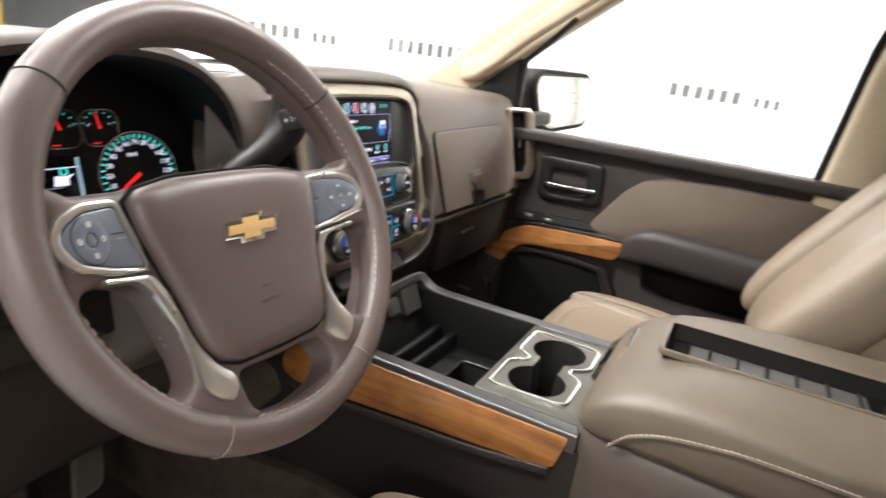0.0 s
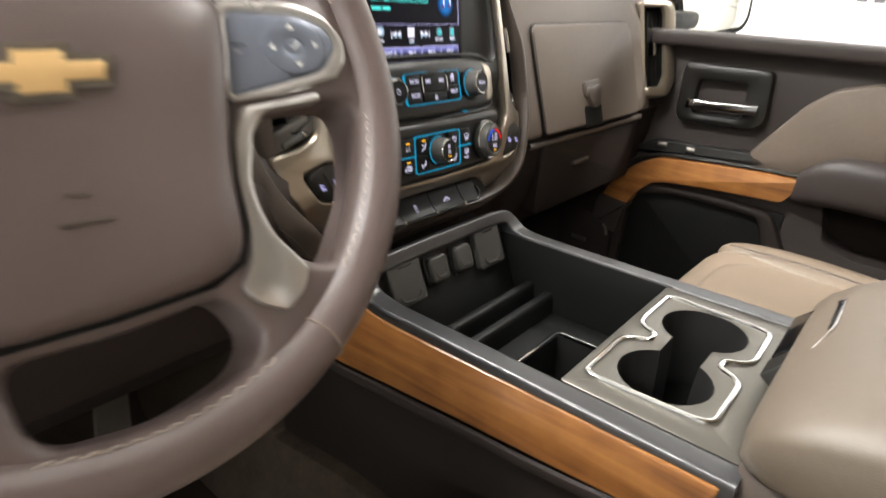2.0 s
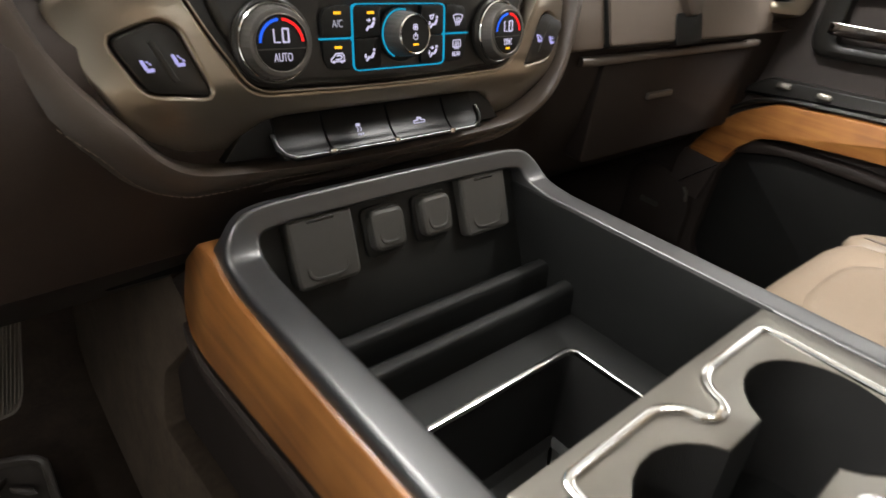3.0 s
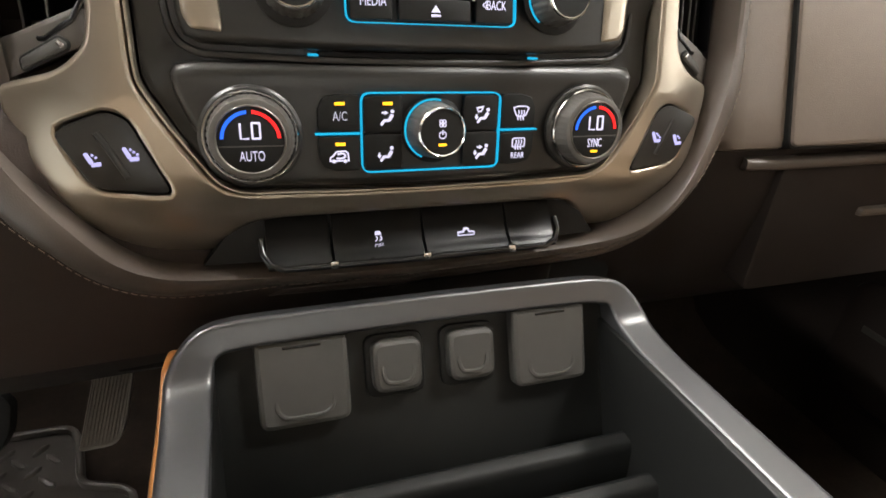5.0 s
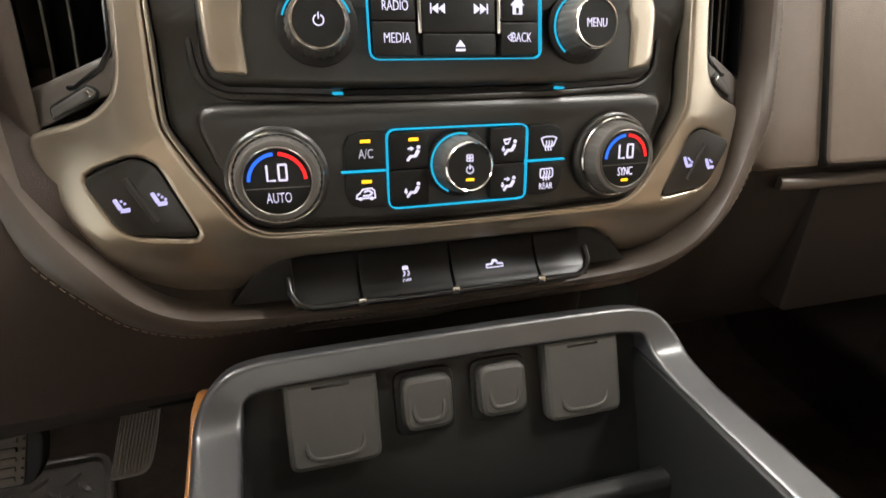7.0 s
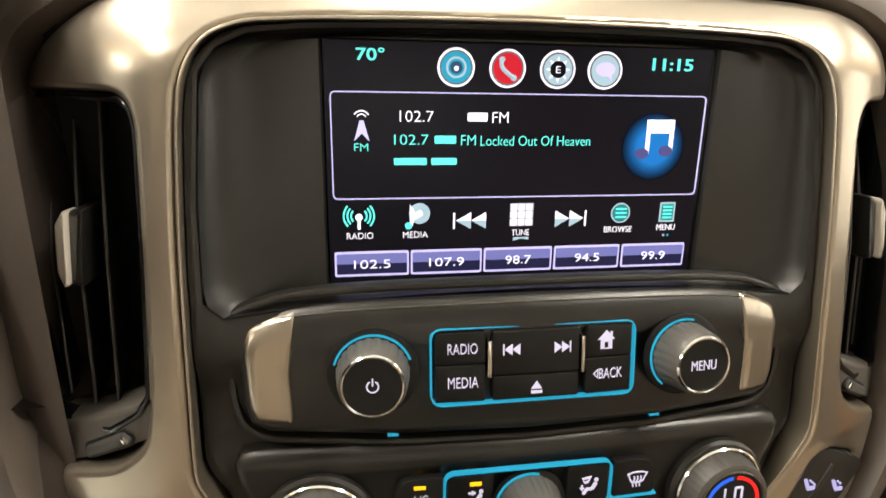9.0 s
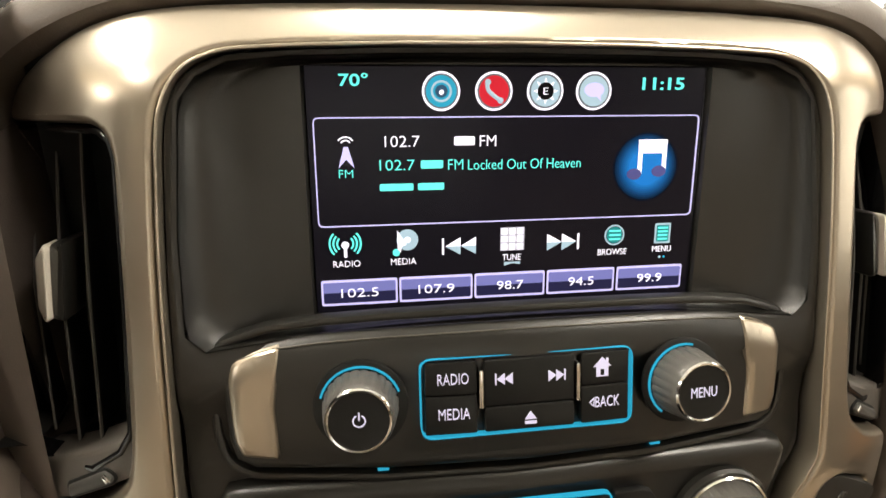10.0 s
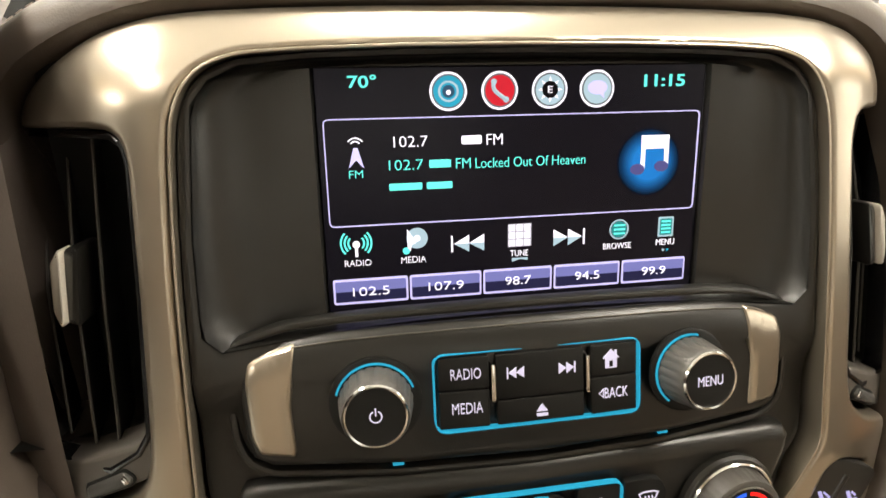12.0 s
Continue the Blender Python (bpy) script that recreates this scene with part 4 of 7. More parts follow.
# car outline with a loop arrow, windscreen and rear window pictograms
CARL = [(-0.0564, -0.0545), (-0.0562, -0.0528), (-0.0546, -0.0516), (-0.0530, -0.0497), (-0.0484, -0.0494), (-0.0470, -0.0508), (-0.0467, -0.0545)]
vehicle = part("recirculate_icon", band(CARL, 0.0008, 0.006, 0.0072, 0), G_ICON, clim)
part("recirculate_arrow", sweep(smooth_path([(-0.0525, -0.0512, 0.0070), (-0.0500, -0.0506, 0.0070), (-0.0484, -0.0519, 0.0070), (-0.0500, -0.0532, 0.0070), (-0.0532, -0.0532, 0.0070)], 4), ring2(0.0005, 6)), G_ICON, vehicle)
for cu in (-0.0545, -0.0486):
    part("wheel_mark", slab(circle(cu, -0.0547, 0.0010, 12), 0.006, 0.0073, 0), G_ICON, vehicle)
screen_mark = part("windscreen_icon", band([(0.0478, -0.0283), (0.0502, -0.0274), (0.0550, -0.0274), (0.0574, -0.0283), (0.0556, -0.0324), (0.0540, -0.0330), (0.0512, -0.0330), (0.0496, -0.0324)], 0.0007, 0.006, 0.0072, 0), G_ICON, clim)
rear_mark = part("rear_window_icon", band(rect(0.0482, 0.0560, -0.0504, -0.0454, 0.0010), 0.0007, 0.006, 0.0072, 0), G_ICON, clim)
for cv, cu, owner in ((-0.0320, 0.0526, screen_mark), (-0.0488, 0.0521, rear_mark)):
    for k in (-1, 0, 1):
        part("heat_wave", sweep(smooth_path([(cu + 0.0017 * k, cv + 0.0024, 0.0070), (cu + 0.0004 + 0.0017 * k, cv + 0.0008, 0.0070), (cu - 0.0004 + 0.0017 * k, cv - 0.0010, 0.0070), (cu + 0.0017 * k, cv - 0.0032, 0.0070)], 3), ring2(0.00038, 5)), G_ICON, owner)
# the unit's face is crowned across
for ob in list(clim.children) + [c for o in clim.children for c in o.children]:
    off = ob.matrix_basis.translation
    for v in ob.data.vertices:
        v.co.z -= 0.35 * (v.co.x + off.x) ** 2

fan = part("fan_knob", lathe([(0.0158, 0.001), (0.0154, 0.004), (0.0146, 0.011), (0.0140, 0.0135), (0.0132, 0.0145)], 96, 28, 0.0005, (0, 1, 2)), KNOB, clim, "fluted fan speed knob", m=pose(0.0, -0.0393, 0.0045, -3) @ Matrix.Diagonal((0.97, 0.97, 1.2, 1)))
part("collar", lathe([(0.0186, 0.0), (0.0186, 0.0010), (0.0178, 0.0015)], 48), BLACK, fan, own=True)
part("blue_ring", arc_band(0, 0, 0.0160, 0.0170, 75, 245, 0.001, 0.0021), G_BLUE, fan, "glowing blue arc", own=True)
part("rim", lathe([(0.0132, 0.0134), (0.0134, 0.0147), (0.0127, 0.0154), (0.0121, 0.0150), (0.0119, 0.0143)], 64, cap=False), CHROME, fan, "chrome rim", own=True)
part("face", lathe([(0.0122, 0.0135), (0.0121, 0.0148)], 48), BLACK, fan, own=True)
for k in range(4):
    a = math.pi / 4 + k * math.pi / 2
    part("fan_blade", slab(circle(0.0013 * math.cos(a), 0.0048 + 0.0013 * math.sin(a), 0.0011, 12), 0.0145, 0.0152, 0, [circle(0.0013 * math.cos(a), 0.0048 + 0.0013 * math.sin(a), 0.0006, 12)]), G_ICON, fan, own=True)
t = np.linspace(radians(115), radians(425), 20)
part("power_icon", sweep([(0.0019 * math.cos(x), -0.0014 + 0.0019 * math.sin(x), 0.0150) for x in t], ring2(0.0003, 6)), G_ICON, fan, own=True)
part("power_bar", slab(rect(-0.0003, 0.0003, -0.0012, 0.0013, 0.0001), 0.0145, 0.0153, 0), G_ICON, fan, own=True)
part("indicator", slab(rect(-0.0022, 0.0022, -0.0073, -0.0060, 0.0002), 0.0145, 0.0153, 0), G_AMBER, fan, "amber indicator", own=True)


def temperature_knob(cu, word, lit):
    kn = part("temperature_knob", lathe([(0.0212, 0.001), (0.0210, 0.004), (0.0200, 0.0105), (0.0192, 0.0128), (0.0178, 0.0134), (0.0163, 0.0131)], 120, 40, 0.0004, (0, 1, 2)), KNOB, clim, "ribbed temperature knob with a lit dial", m=pose(cu, -0.0408, 0.0042, -2, math.copysign(2.5, cu), 0))
    part("collar", lathe([(0.0252, -0.002), (0.0252, 0.0012), (0.0238, 0.0024), (0.0228, 0.0024)], 64), BLACK_PANEL, kn, own=True)
    part("outer_rim", lathe([(0.0227, 0.001), (0.0229, 0.0042), (0.0223, 0.0050), (0.0216, 0.0048), (0.0212, 0.002)], 72, cap=False), CHROME, kn, "chrome outer rim", own=True)
    part("inner_rim", lathe([(0.0166, 0.0122), (0.0166, 0.0137), (0.0162, 0.0140), (0.0158, 0.0136), (0.0157, 0.0125)], 64, cap=False), PLATE, kn, "thin grey inner rim", own=True)
    part("face", lathe([(0.0159, 0.0115), (0.0158, 0.0131), (0.0153, 0.0134)], 64), BLACK, kn, "dark dial face", own=True)
    part("blue_arc", arc_band(0, 0, 0.0124, 0.0140, 95, 177, 0.0127, 0.0138), G_BLUE2, kn, "blue cold arc", own=True)
    part("red_arc", arc_band(0, 0, 0.0124, 0.0140, 3, 85, 0.0127, 0.0138), G_RED, kn, "red warm arc", own=True)
    # the two segment characters L and O
    part("letter_l", sweep([(-0.0046, 0.0080, 0.0136), (-0.0046, 0.0006, 0.0136), (-0.0008, 0.0006, 0.0136)], rect(-0.0005, 0.0005, -0.0002, 0.0002, 0.0001)), G_ICON, kn, own=True)
    part("letter_o", band(rect(0.0008, 0.0044, 0.0006, 0.0080, 0.0005), 0.0010, 0.0133, 0.0138, 0), G_ICON, kn, own=True)
    part("split_line", slab(rect(-0.0150, 0.0150, -0.0034, -0.0028, 0.0002), 0.0127, 0.0136, 0), COVER, kn, own=True)
    lettering(word, 0.0068, G_ICON, kn, 0, -0.0078 if word == "AUTO" else -0.0070, 0.0136, fit=(0.0117 if word == "AUTO" else 0.0096, 0.0048), own=True)
    if lit:
        part("indicator", slab(rect(-0.0022, 0.0022, -0.0126, -0.0113, 0.0002), 0.0127, 0.0138, 0), G_AMBER, kn, "amber indicator", own=True)


temperature_knob(-0.0948, "AUTO", False)
temperature_knob(0.0948, "SYNC", True)

# ---- heated seat switches ----
for s in (-1, 1):
    sw = thing("seat_heat_switch", LOW, "black paired seat heating switch in the silver bezel", "switch", "seat heating switches")
    loop = [(s * u, v) for u, v in HEAT]
    dip = -5.5 * 0.02 ** 2
    part("body", slab(rpoly(loop, 0.006, 3), -0.01, 0.0036 + dip, 0.0008), BLACK_PANEL, sw)
    part("divider", sweep([(s * 0.1635, -0.0375, 0.0036 + dip), (s * 0.1530, -0.0595, 0.0036 + dip)], ring2(0.0017, 10, 0.0011)), BLACK_PANEL, sw, "raised divider")
    for cu, cv in ((s * 0.1675, -0.0507), (s * 0.1510, -0.0486)):
        w = 0.0038 + dip
        at = lambda pts: [(cu + 0.86 * x, cv + 0.86 * y) for x, y in pts]
        ic = part("seat_icon", slab(rpoly(at([(-0.0036, 0.0040), (-0.0016, 0.0046), (0.0010, -0.0010), (-0.0010, -0.0024)]), 0.0006, 3), w - 0.002, w + 0.0003, 0), G_DIM, sw)
        part("seat_base", slab(rpoly(at([(0.0000, -0.0014), (0.0046, -0.0008), (0.0046, -0.0032), (-0.0006, -0.0036)]), 0.0006, 3), w - 0.002, w + 0.0005, 0), G_DIM, ic)
        for k in range(2 if abs(cu) > 0.16 else 3):
            part("heat_mark", slab(circle(*at([(0.0008 + 0.0016 * k, 0.0030 - 0.0014 * k)])[0], 0.0006, 10), w - 0.002, w + 0.0006, 0), G_DIM, ic)

# ---- switch row below the climate panel ----
row = thing("switch_row", LOW, "row of four gloss black toggle switches", "switch row")
for k in range(4):
    u0, u1 = (-0.0925, -0.0555, 0.0, 0.0555, 0.0885)[k] + 0.0009, (-0.0925, -0.0555, 0.0, 0.0555, 0.0885)[k + 1] - 0.0009
    prof = [(-0.0900, -0.0180), (-0.0915, -0.0165), (-0.1010, -0.0120), (-0.1080, -0.0075), (-0.1115, -0.0040), (-0.1135, -0.0010), (-0.1150, -0.0002), (-0.1164, -0.0014), (-0.1172, -0.0050), (-0.1174, -0.0140)]
    part("toggle", loft([[(u0, v, w) for v, w in prof], [(u1, v, w) for v, w in prof]]), SWITCH, row, "black toggle switch", sharp=45)
part("front_edge", sweep([(-0.0945, -0.1010, -0.012), (-0.0940, -0.1080, -0.006), (-0.0905, -0.1130, -0.0025), (-0.083, -0.1160, -0.001), (0.0, -0.1166, -0.0006), (0.080, -0.1160, -0.001), (0.0870, -0.1130, -0.0025), (0.0905, -0.1080, -0.006), (0.0910, -0.1010, -0.012)], ring2(0.0021, 10)), BLACK_GLOSS, row, "gloss front edge")
for u in (-0.0555, 0.0, 0.0555):
    part("metal_clip", box(u - 0.0024, u + 0.0024, -0.1178, -0.1130, -0.004, 0.0014, 0.0006), CHROME, row, "small chrome clip")
wob = part("traction_icon", slab([(-0.0298, -0.1032), (-0.0257, -0.1032), (-0.0263, -0.1012), (-0.0292, -0.1012)], -0.014, -0.0103, 0), G_ICON, row)
for k in (-1, 1):
    part("skid_mark", sweep(smooth_path([(-0.0278 + 0.0013 * k, -0.1038, -0.0100), (-0.0270 + 0.0013 * k, -0.1050, -0.0092), (-0.0284 + 0.0013 * k, -0.1064, -0.0084)], 3), ring2(0.0004, 6)), G_ICON, wob)
lettering("OFF", 0.0036, G_ICON, row, -0.0277, -0.1085, -0.0066, fit=(0.0050, 0.0022))
part("cargo_icon", band([(0.0222, -0.1070), (0.0224, -0.1052), (0.0258, -0.1050), (0.0268, -0.1032), (0.0290, -0.1032), (0.0292, -0.1050), (0.0328, -0.1052), (0.0330, -0.1070)], 0.0005, -0.012, -0.0076, 0), G_ICON, row)

# ---- air vents beside the stack ----


def side_vent(s):
    vent = thing("air_vent", ST, "tall black air vent with vertical vanes", "air vent", "centre air vents")
    out = [(s * 0.2115, 0.1475), (s * 0.1660, 0.1468), (s * 0.1600, 0.1425), (s * 0.1582, 0.1350), (s * 0.1585, 0.0850), (s * 0.1610, 0.0260), (s * 0.1665, 0.0170), (s * 0.1800, 0.0080), (s * 0.2120, 0.0050), (s * 0.2130, 0.060), (s * 0.2130, 0.110)]
    lp = ccw(left_wing(out))
    part("duct", bend_side(loft([[(x, y, -0.004) for x, y in lp], [(x, y, -0.05) for x, y in inset(lp, 0.004)]], True, False)), BLACK, vent, "deep black duct")
    part("duct_end", bend_side(slab(inset(lp, 0.003), -0.056, -0.05, 0)), BLACK, vent)
    part("frame", bend_side(band(inset(lp, 0.0012), 0.0028, -0.012, -0.0005, 0.0006)), BLACK_GLOSS, vent)
    for u0, u1, deep in ((0.1795, 0.1801, 0.0), (0.1960, 0.1930, 0.002), (0.2150, 0.2080, 0.004)):
        fin = [(-0.0008, 0.0), (-0.0003, 0.0012), (0.0003, 0.0012), (0.0008, 0.0)]
        body, lip = [], []
        for k in (0.0, 0.25, 0.5, 0.75, 1.0):
            u, v, w0 = s * (u0 + (u1 - u0) * k), 0.1440 - 0.132 * k, -0.012 - deep
            lip.append([(u + x, v, w0 + z) for x, z in fin])
            body.append([(u + 0.0008, v, w0), (u - 0.0008, v, w0), (u + s * 0.006 - 0.0006, v, -0.047), (u + s * 0.006 + 0.0006, v, -0.047)])
        vane = part("vane", bend_side(loft(body)), BLACK, vent, "vertical vane")
        # pale strip paints the light caught along the vane's front
        part("vane_edge", bend_side(loft(lip)), KNOB, vane, "paler front edge, as if catching light")
    tab = part("slider_tab", bend_side(slab(rpoly([(s * 0.1860, 0.1020), (s * 0.1950, 0.0995), (s * 0.1955, 0.0690), (s * 0.1880, 0.0680)], 0.003, 3), -0.024, -0.003, 0.003)), BLACK_PANEL, vent, "slider tab")
    part("chrome_edge", bend_side(slab(rpoly([(s * 0.1930, 0.0985), (s * 0.1950, 0.1005), (s * 0.1992, 0.0945), (s * 0.1990, 0.0745), (s * 0.1955, 0.0685), (s * 0.1935, 0.0700)], 0.0014, 3), -0.012, 0.0010, 0.0020)), TAB_METAL, tab, "chrome edge, pale as if reflecting")
    foot = [(s * u, v) for u, v in ((0.1580, 0.0262), (0.1950, 0.0110), (0.2120, 0.0060), (0.2125, -0.0145), (0.2089, -0.0138), (0.1629, 0.0070), (0.1590, 0.0110))]
    ft = part("wheel_housing", bend_side(dense(slab(rpoly(foot, 0.002, 3), -0.02, -0.0012, 0.0022), 0.012)), SHELF, vent, "smooth grey-brown thumbwheel housing")
    slot_loop = [(s * u, v) for u, v in ((0.1925, -0.0050), (0.1930, 0.0), (0.1745, 0.0100), (0.1705, 0.0075), (0.1715, 0.0050))]
    part("wheel_rim", bend_side(slab(inset(ccw(rpoly(slot_loop, 0.0015, 3)), -0.0012), -0.006, -0.0004, 0.0005)), BLACK, ft, "dark rim")
    th = part("thumbwheel", bend_side(slab(rpoly(slot_loop, 0.0015, 3), -0.006, 0.0014, 0.0014)), COVER, ft, "thumbwheel")
    part("chrome_tip", bend_side(slab(rpoly([(s * 0.1738, 0.0050), (s * 0.1760, 0.0078), (s * 0.1742, 0.0092), (s * 0.1714, 0.0068)], 0.0006, 2), -0.004, 0.0020, 0.0006)), CHROME, th)


side_vent(-1)
side_vent(1)
# ---- centre console ----
con = thing("center_console", pose(0, 0.7, 0.25), "floor console with wood side trim, storage bin and cup holders", "console")
KA = math.atan(0.42)
KN, KV = Vector((0, -math.cos(KA), math.sin(KA))), Vector((0, math.sin(KA), math.cos(KA)))
KM = pose(0, 0.918, 0.6714, 90 - math.degrees(KA), 0, 0)

# one grey strip: both rails and the arch over the outlets
half = [((-0.1372, 0.548, 0.692), (-1, 0, 0), (0, 0, 1)), ((-0.1372, 0.70, 0.692), (-1, 0, 0), (0, 0, 1)), ((-0.1372, 0.855, 0.692), (-1, 0, 0), (0, 0, 1)),
        ((-0.1372, 0.885, 0.6930), (-1, 0, 0), (0, -0.15, 0.98)), ((-0.1370, 0.905, 0.6965), (-1, 0, 0), (0, -0.6, 0.8)), ((-0.1362, 0.916, 0.7030), (-1, 0.05, 0.1), (0, -0.922, 0.387)),
        ((-0.1330, 0.9225, 0.7105), (-0.93, 0.14, 0.34), tuple(KN)), ((-0.1265, 0.9262, 0.7165), (-0.6, 0.31, 0.74), tuple(KN)), ((-0.116, 0.9280, 0.7190), (-0.2, 0.38, 0.9), tuple(KN)),
        ((-0.09, 0.9287, 0.7202), (0, KV.y, KV.z), tuple(KN)), ((0, 0.9290, 0.7208), (0, KV.y, KV.z), tuple(KN))]
half = [((x, y - (0.0022 if z > 0.697 else 0), z - (0.0055 if z > 0.70 else 0.0035)), o, n) for (x, y, z), o, n in half]
full = half + [((-p[0] * 0.985, p[1], p[2]), (-o[0], o[1], o[2]), n) for p, o, n in reversed(half[:-1])]
PROF = [(-0.0115, -0.022), (-0.0115, -0.0008), (-0.0112, 0.0010), (-0.0102, 0.0023), (-0.0088, 0.0027), (-0.0070, 0.0028), (0.0078, 0.0030), (0.0098, 0.0028), (0.0116, 0.0016), (0.0124, -0.0004), (0.0125, -0.004), (0.0125, -0.022)]
rings = []
for p, o, n in full:
    p, o, n = Vector(p), Vector(o).normalized(), Vector(n).normalized()
    k = 1.0 - 0.36 * min(1, max(0, (p.z - 0.697) / 0.02))
    rings.append([p + o * (x * k) + n * (y * (k if y > -0.01 else 0.55 if k < 0.9 else 1)) for x, y in PROF])
fine = []
for k in range(len(PROF)):
    line = smooth_path([r[k] for r in rings], 5)
    fine.append(line)
part("rail", loft([[fine[k][i] for k in range(len(PROF))] for i in range(len(fine[0]))]), RAIL, con, "satin grey rail", local=False)

# outlet panel with four covers
panel = part("outlet_panel", slab(mirror_loop([(0, 0.0425), (0.106, 0.0425), (0.1165, 0.038), (0.1250, 0.029), (0.1285, -0.022), (0.1285, -0.075), (0, -0.075)]), -0.02, -0.002, 0.001), BIN, con, "dark outlet panel", m=KM)
panel.matrix_parent_inverse = con.matrix_basis.inverted()


def outlet_cover(u0, u1, v0, v1, slot):
    c = part("outlet_cover", slab(rpoly([(u0, v0 + 0.001), (u1, v0 + 0.001), (u1 + 0.0005, v1), (u0 - 0.0005, v1)], [0.0065, 0.0065, 0.0035, 0.0035] if slot else 0.0075, 5), -0.004, 0.0082 if slot else 0.0098, 0.0030), COVER, panel, "grey hinged outlet cover", sharp=14.0)
    c.matrix_parent_inverse = Matrix()
    c.matrix_basis = Matrix()
    cu, w = (u0 + u1) / 2, 0.0084 if slot else 0.0100
    h = (u1 - u0) * 0.30
    vb = v0 + 0.0085
    lip = part("thumb_lip", sweep(smooth_path([(cu - h * 1.02, vb + 0.010, w - 0.0012), (cu - h, vb + 0.0035, w - 0.0002), (cu - h * 0.72, vb - 0.0008, w), (cu, vb - 0.0016, w + 0.0003), (cu + h * 0.72, vb - 0.0008, w), (cu + h, vb + 0.0035, w - 0.0002), (cu + h * 1.02, vb + 0.010, w - 0.0012)], 5), ring2(0.0013, 8, 0.0010)), COVER, c)
    lip.matrix_parent_inverse = Matrix()
    if slot:
        s = part("slot", slab(rect(cu - 0.0105, cu + 0.0105, v1 - 0.0050, v1 - 0.0036, 0.0004), 0.006, 0.0085, 0.0001), BLACK_GLOSS, c)
        s.matrix_parent_inverse = Matrix()
    else:
        s = part("collar", slab(rect(u0 - 0.0035, u1 + 0.0035, v0 - 0.0035, v1 + 0.0025, 0.007), -0.006, 0.0012, 0.0012), BIN, panel)
        s.matrix_parent_inverse = Matrix()


outlet_cover(-0.1035, -0.0525, -0.0155, 0.0360, True)
outlet_cover(-0.0385, -0.0090, -0.0042, 0.0282, False)
outlet_cover(0.0085, 0.0380, -0.0042, 0.0282, False)
outlet_cover(0.0525, 0.1035, -0.0155, 0.0360, True)

# storage bin
for x0, x1 in ((-0.1320, -0.1250), (0.1200, 0.1270)):
    part("bin_wall", box(x0, x1, 0.690, 0.935, 0.560, 0.6905, 0.002), BIN_WALL, con, local=False)
tray_hole = rect(-0.080, 0.082, 0.680, 0.803, 0.012, 4)
part("bin_floor", move(slab(rect(-0.126, 0.126, 0.60, 0.94, 0.001), -0.01, 0.0, 0.001, [tray_hole]), pose(0, 0, 0.600)), BIN_WALL, con, local=False)
part("tray_chrome", move(band(inset(ccw(tray_hole), 0.0005), 0.0052, -0.001, 0.0035, 0.0016), pose(0, 0, 0.600)), CHROME, con, "chrome tray edge", local=False)
part("tray", loft([[(x, y, 0.600) for x, y in inset(ccw(tray_hole), 0.002)], [(x, y, 0.512) for x, y in inset(ccw(tray_hole), 0.007)], [(x, y, 0.506) for x, y in inset(ccw(tray_hole), 0.013)]], True, True, False), RUBBER, con, "deep black rubber tray", local=False)
part("bin_rear", box(-0.122, 0.122, 0.6745, 0.679, 0.601, 0.680, 0.001), BIN_WALL, con, local=False)
for y0, z1 in ((0.842, 0.628), (0.872, 0.634)):
    prof = [(y0 - 0.008, 0.596), (y0 - 0.0055, z1 - 0.006), (y0 - 0.0035, z1 - 0.0015), (y0 - 0.001, z1), (y0 + 0.005, z1 + 0.0005), (y0 + 0.0085, z1 - 0.002), (y0 + 0.010, z1 - 0.008), (y0 + 0.011, 0.596)]
    part("rib", loft([[(x, y, z) for y, z in prof] for x in (-0.126, 0.121)]), BIN_WALL, con, "cross rib", local=False)

# cup holder plate
def cup_loop(r, cx, half_angle, n=22):
    t = np.linspace(-(math.pi - half_angle), math.pi - half_angle, n)
    right = [(cx + r * math.cos(x), 0.633 + r * math.sin(x)) for x in t]
    return right + [(-x, 2 * 0.633 - y) for x, y in right]


CUP = ccw(cup_loop(0.0400, 0.0530, radians(27)))
plate_out = rect(-0.1235, 0.1235, 0.545, 0.6975, 0.004)
part("cup_plate", move(slab(plate_out, -0.012, 0.0, 0.002, [CUP]), pose(0, 0, 0.690)), PLATE, con, "brushed grey cup holder plate", local=False)
TRIM = [(0.096, 0.6855), (0.098, 0.675), (0.0945, 0.595), (0.090, 0.5815), (0.026, 0.5805), (0.014, 0.588), (0.009, 0.602), (-0.009, 0.602), (-0.014, 0.588), (-0.026, 0.5805), (-0.090, 0.5815), (-0.0945, 0.595),
        (-0.098, 0.675), (-0.096, 0.6855), (-0.026, 0.6860), (-0.014, 0.6785), (-0.009, 0.6640), (0.009, 0.6640), (0.014, 0.6785), (0.026, 0.6860)]
part("chrome_trim", move(band(inset(ccw(rpoly(TRIM, 0.011, 5)), -0.0012), 0.0062, -0.003, 0.0030, 0.0022), pose(0, 0, 0.690)), CHROME, con, "chrome trim round the cup holders", local=False)
part("cup_well", loft([[(x, y, 0.6895) for x, y in inset(CUP, 0.0002)], [(x, y, 0.670) for x, y in inset(CUP, 0.0015)], [(x, y, 0.600) for x, y in inset(CUP, 0.004)], [(x, y, 0.596) for x, y in inset(CUP, 0.008)]], True, True, False), RUBBER, con, "deep black cup wells", local=False)

# wood and lower sides
WOODP = [(0.556, 0.6850), (0.860, 0.6810), (0.895, 0.6820), (0.915, 0.6870), (0.932, 0.6940), (0.957, 0.6890), (0.998, 0.655), (1.006, 0.625), (0.998, 0.612), (0.965, 0.609), (0.935, 0.611), (0.896, 0.615), (0.780, 0.622), (0.671, 0.6275), (0.582, 0.634), (0.568, 0.640)]


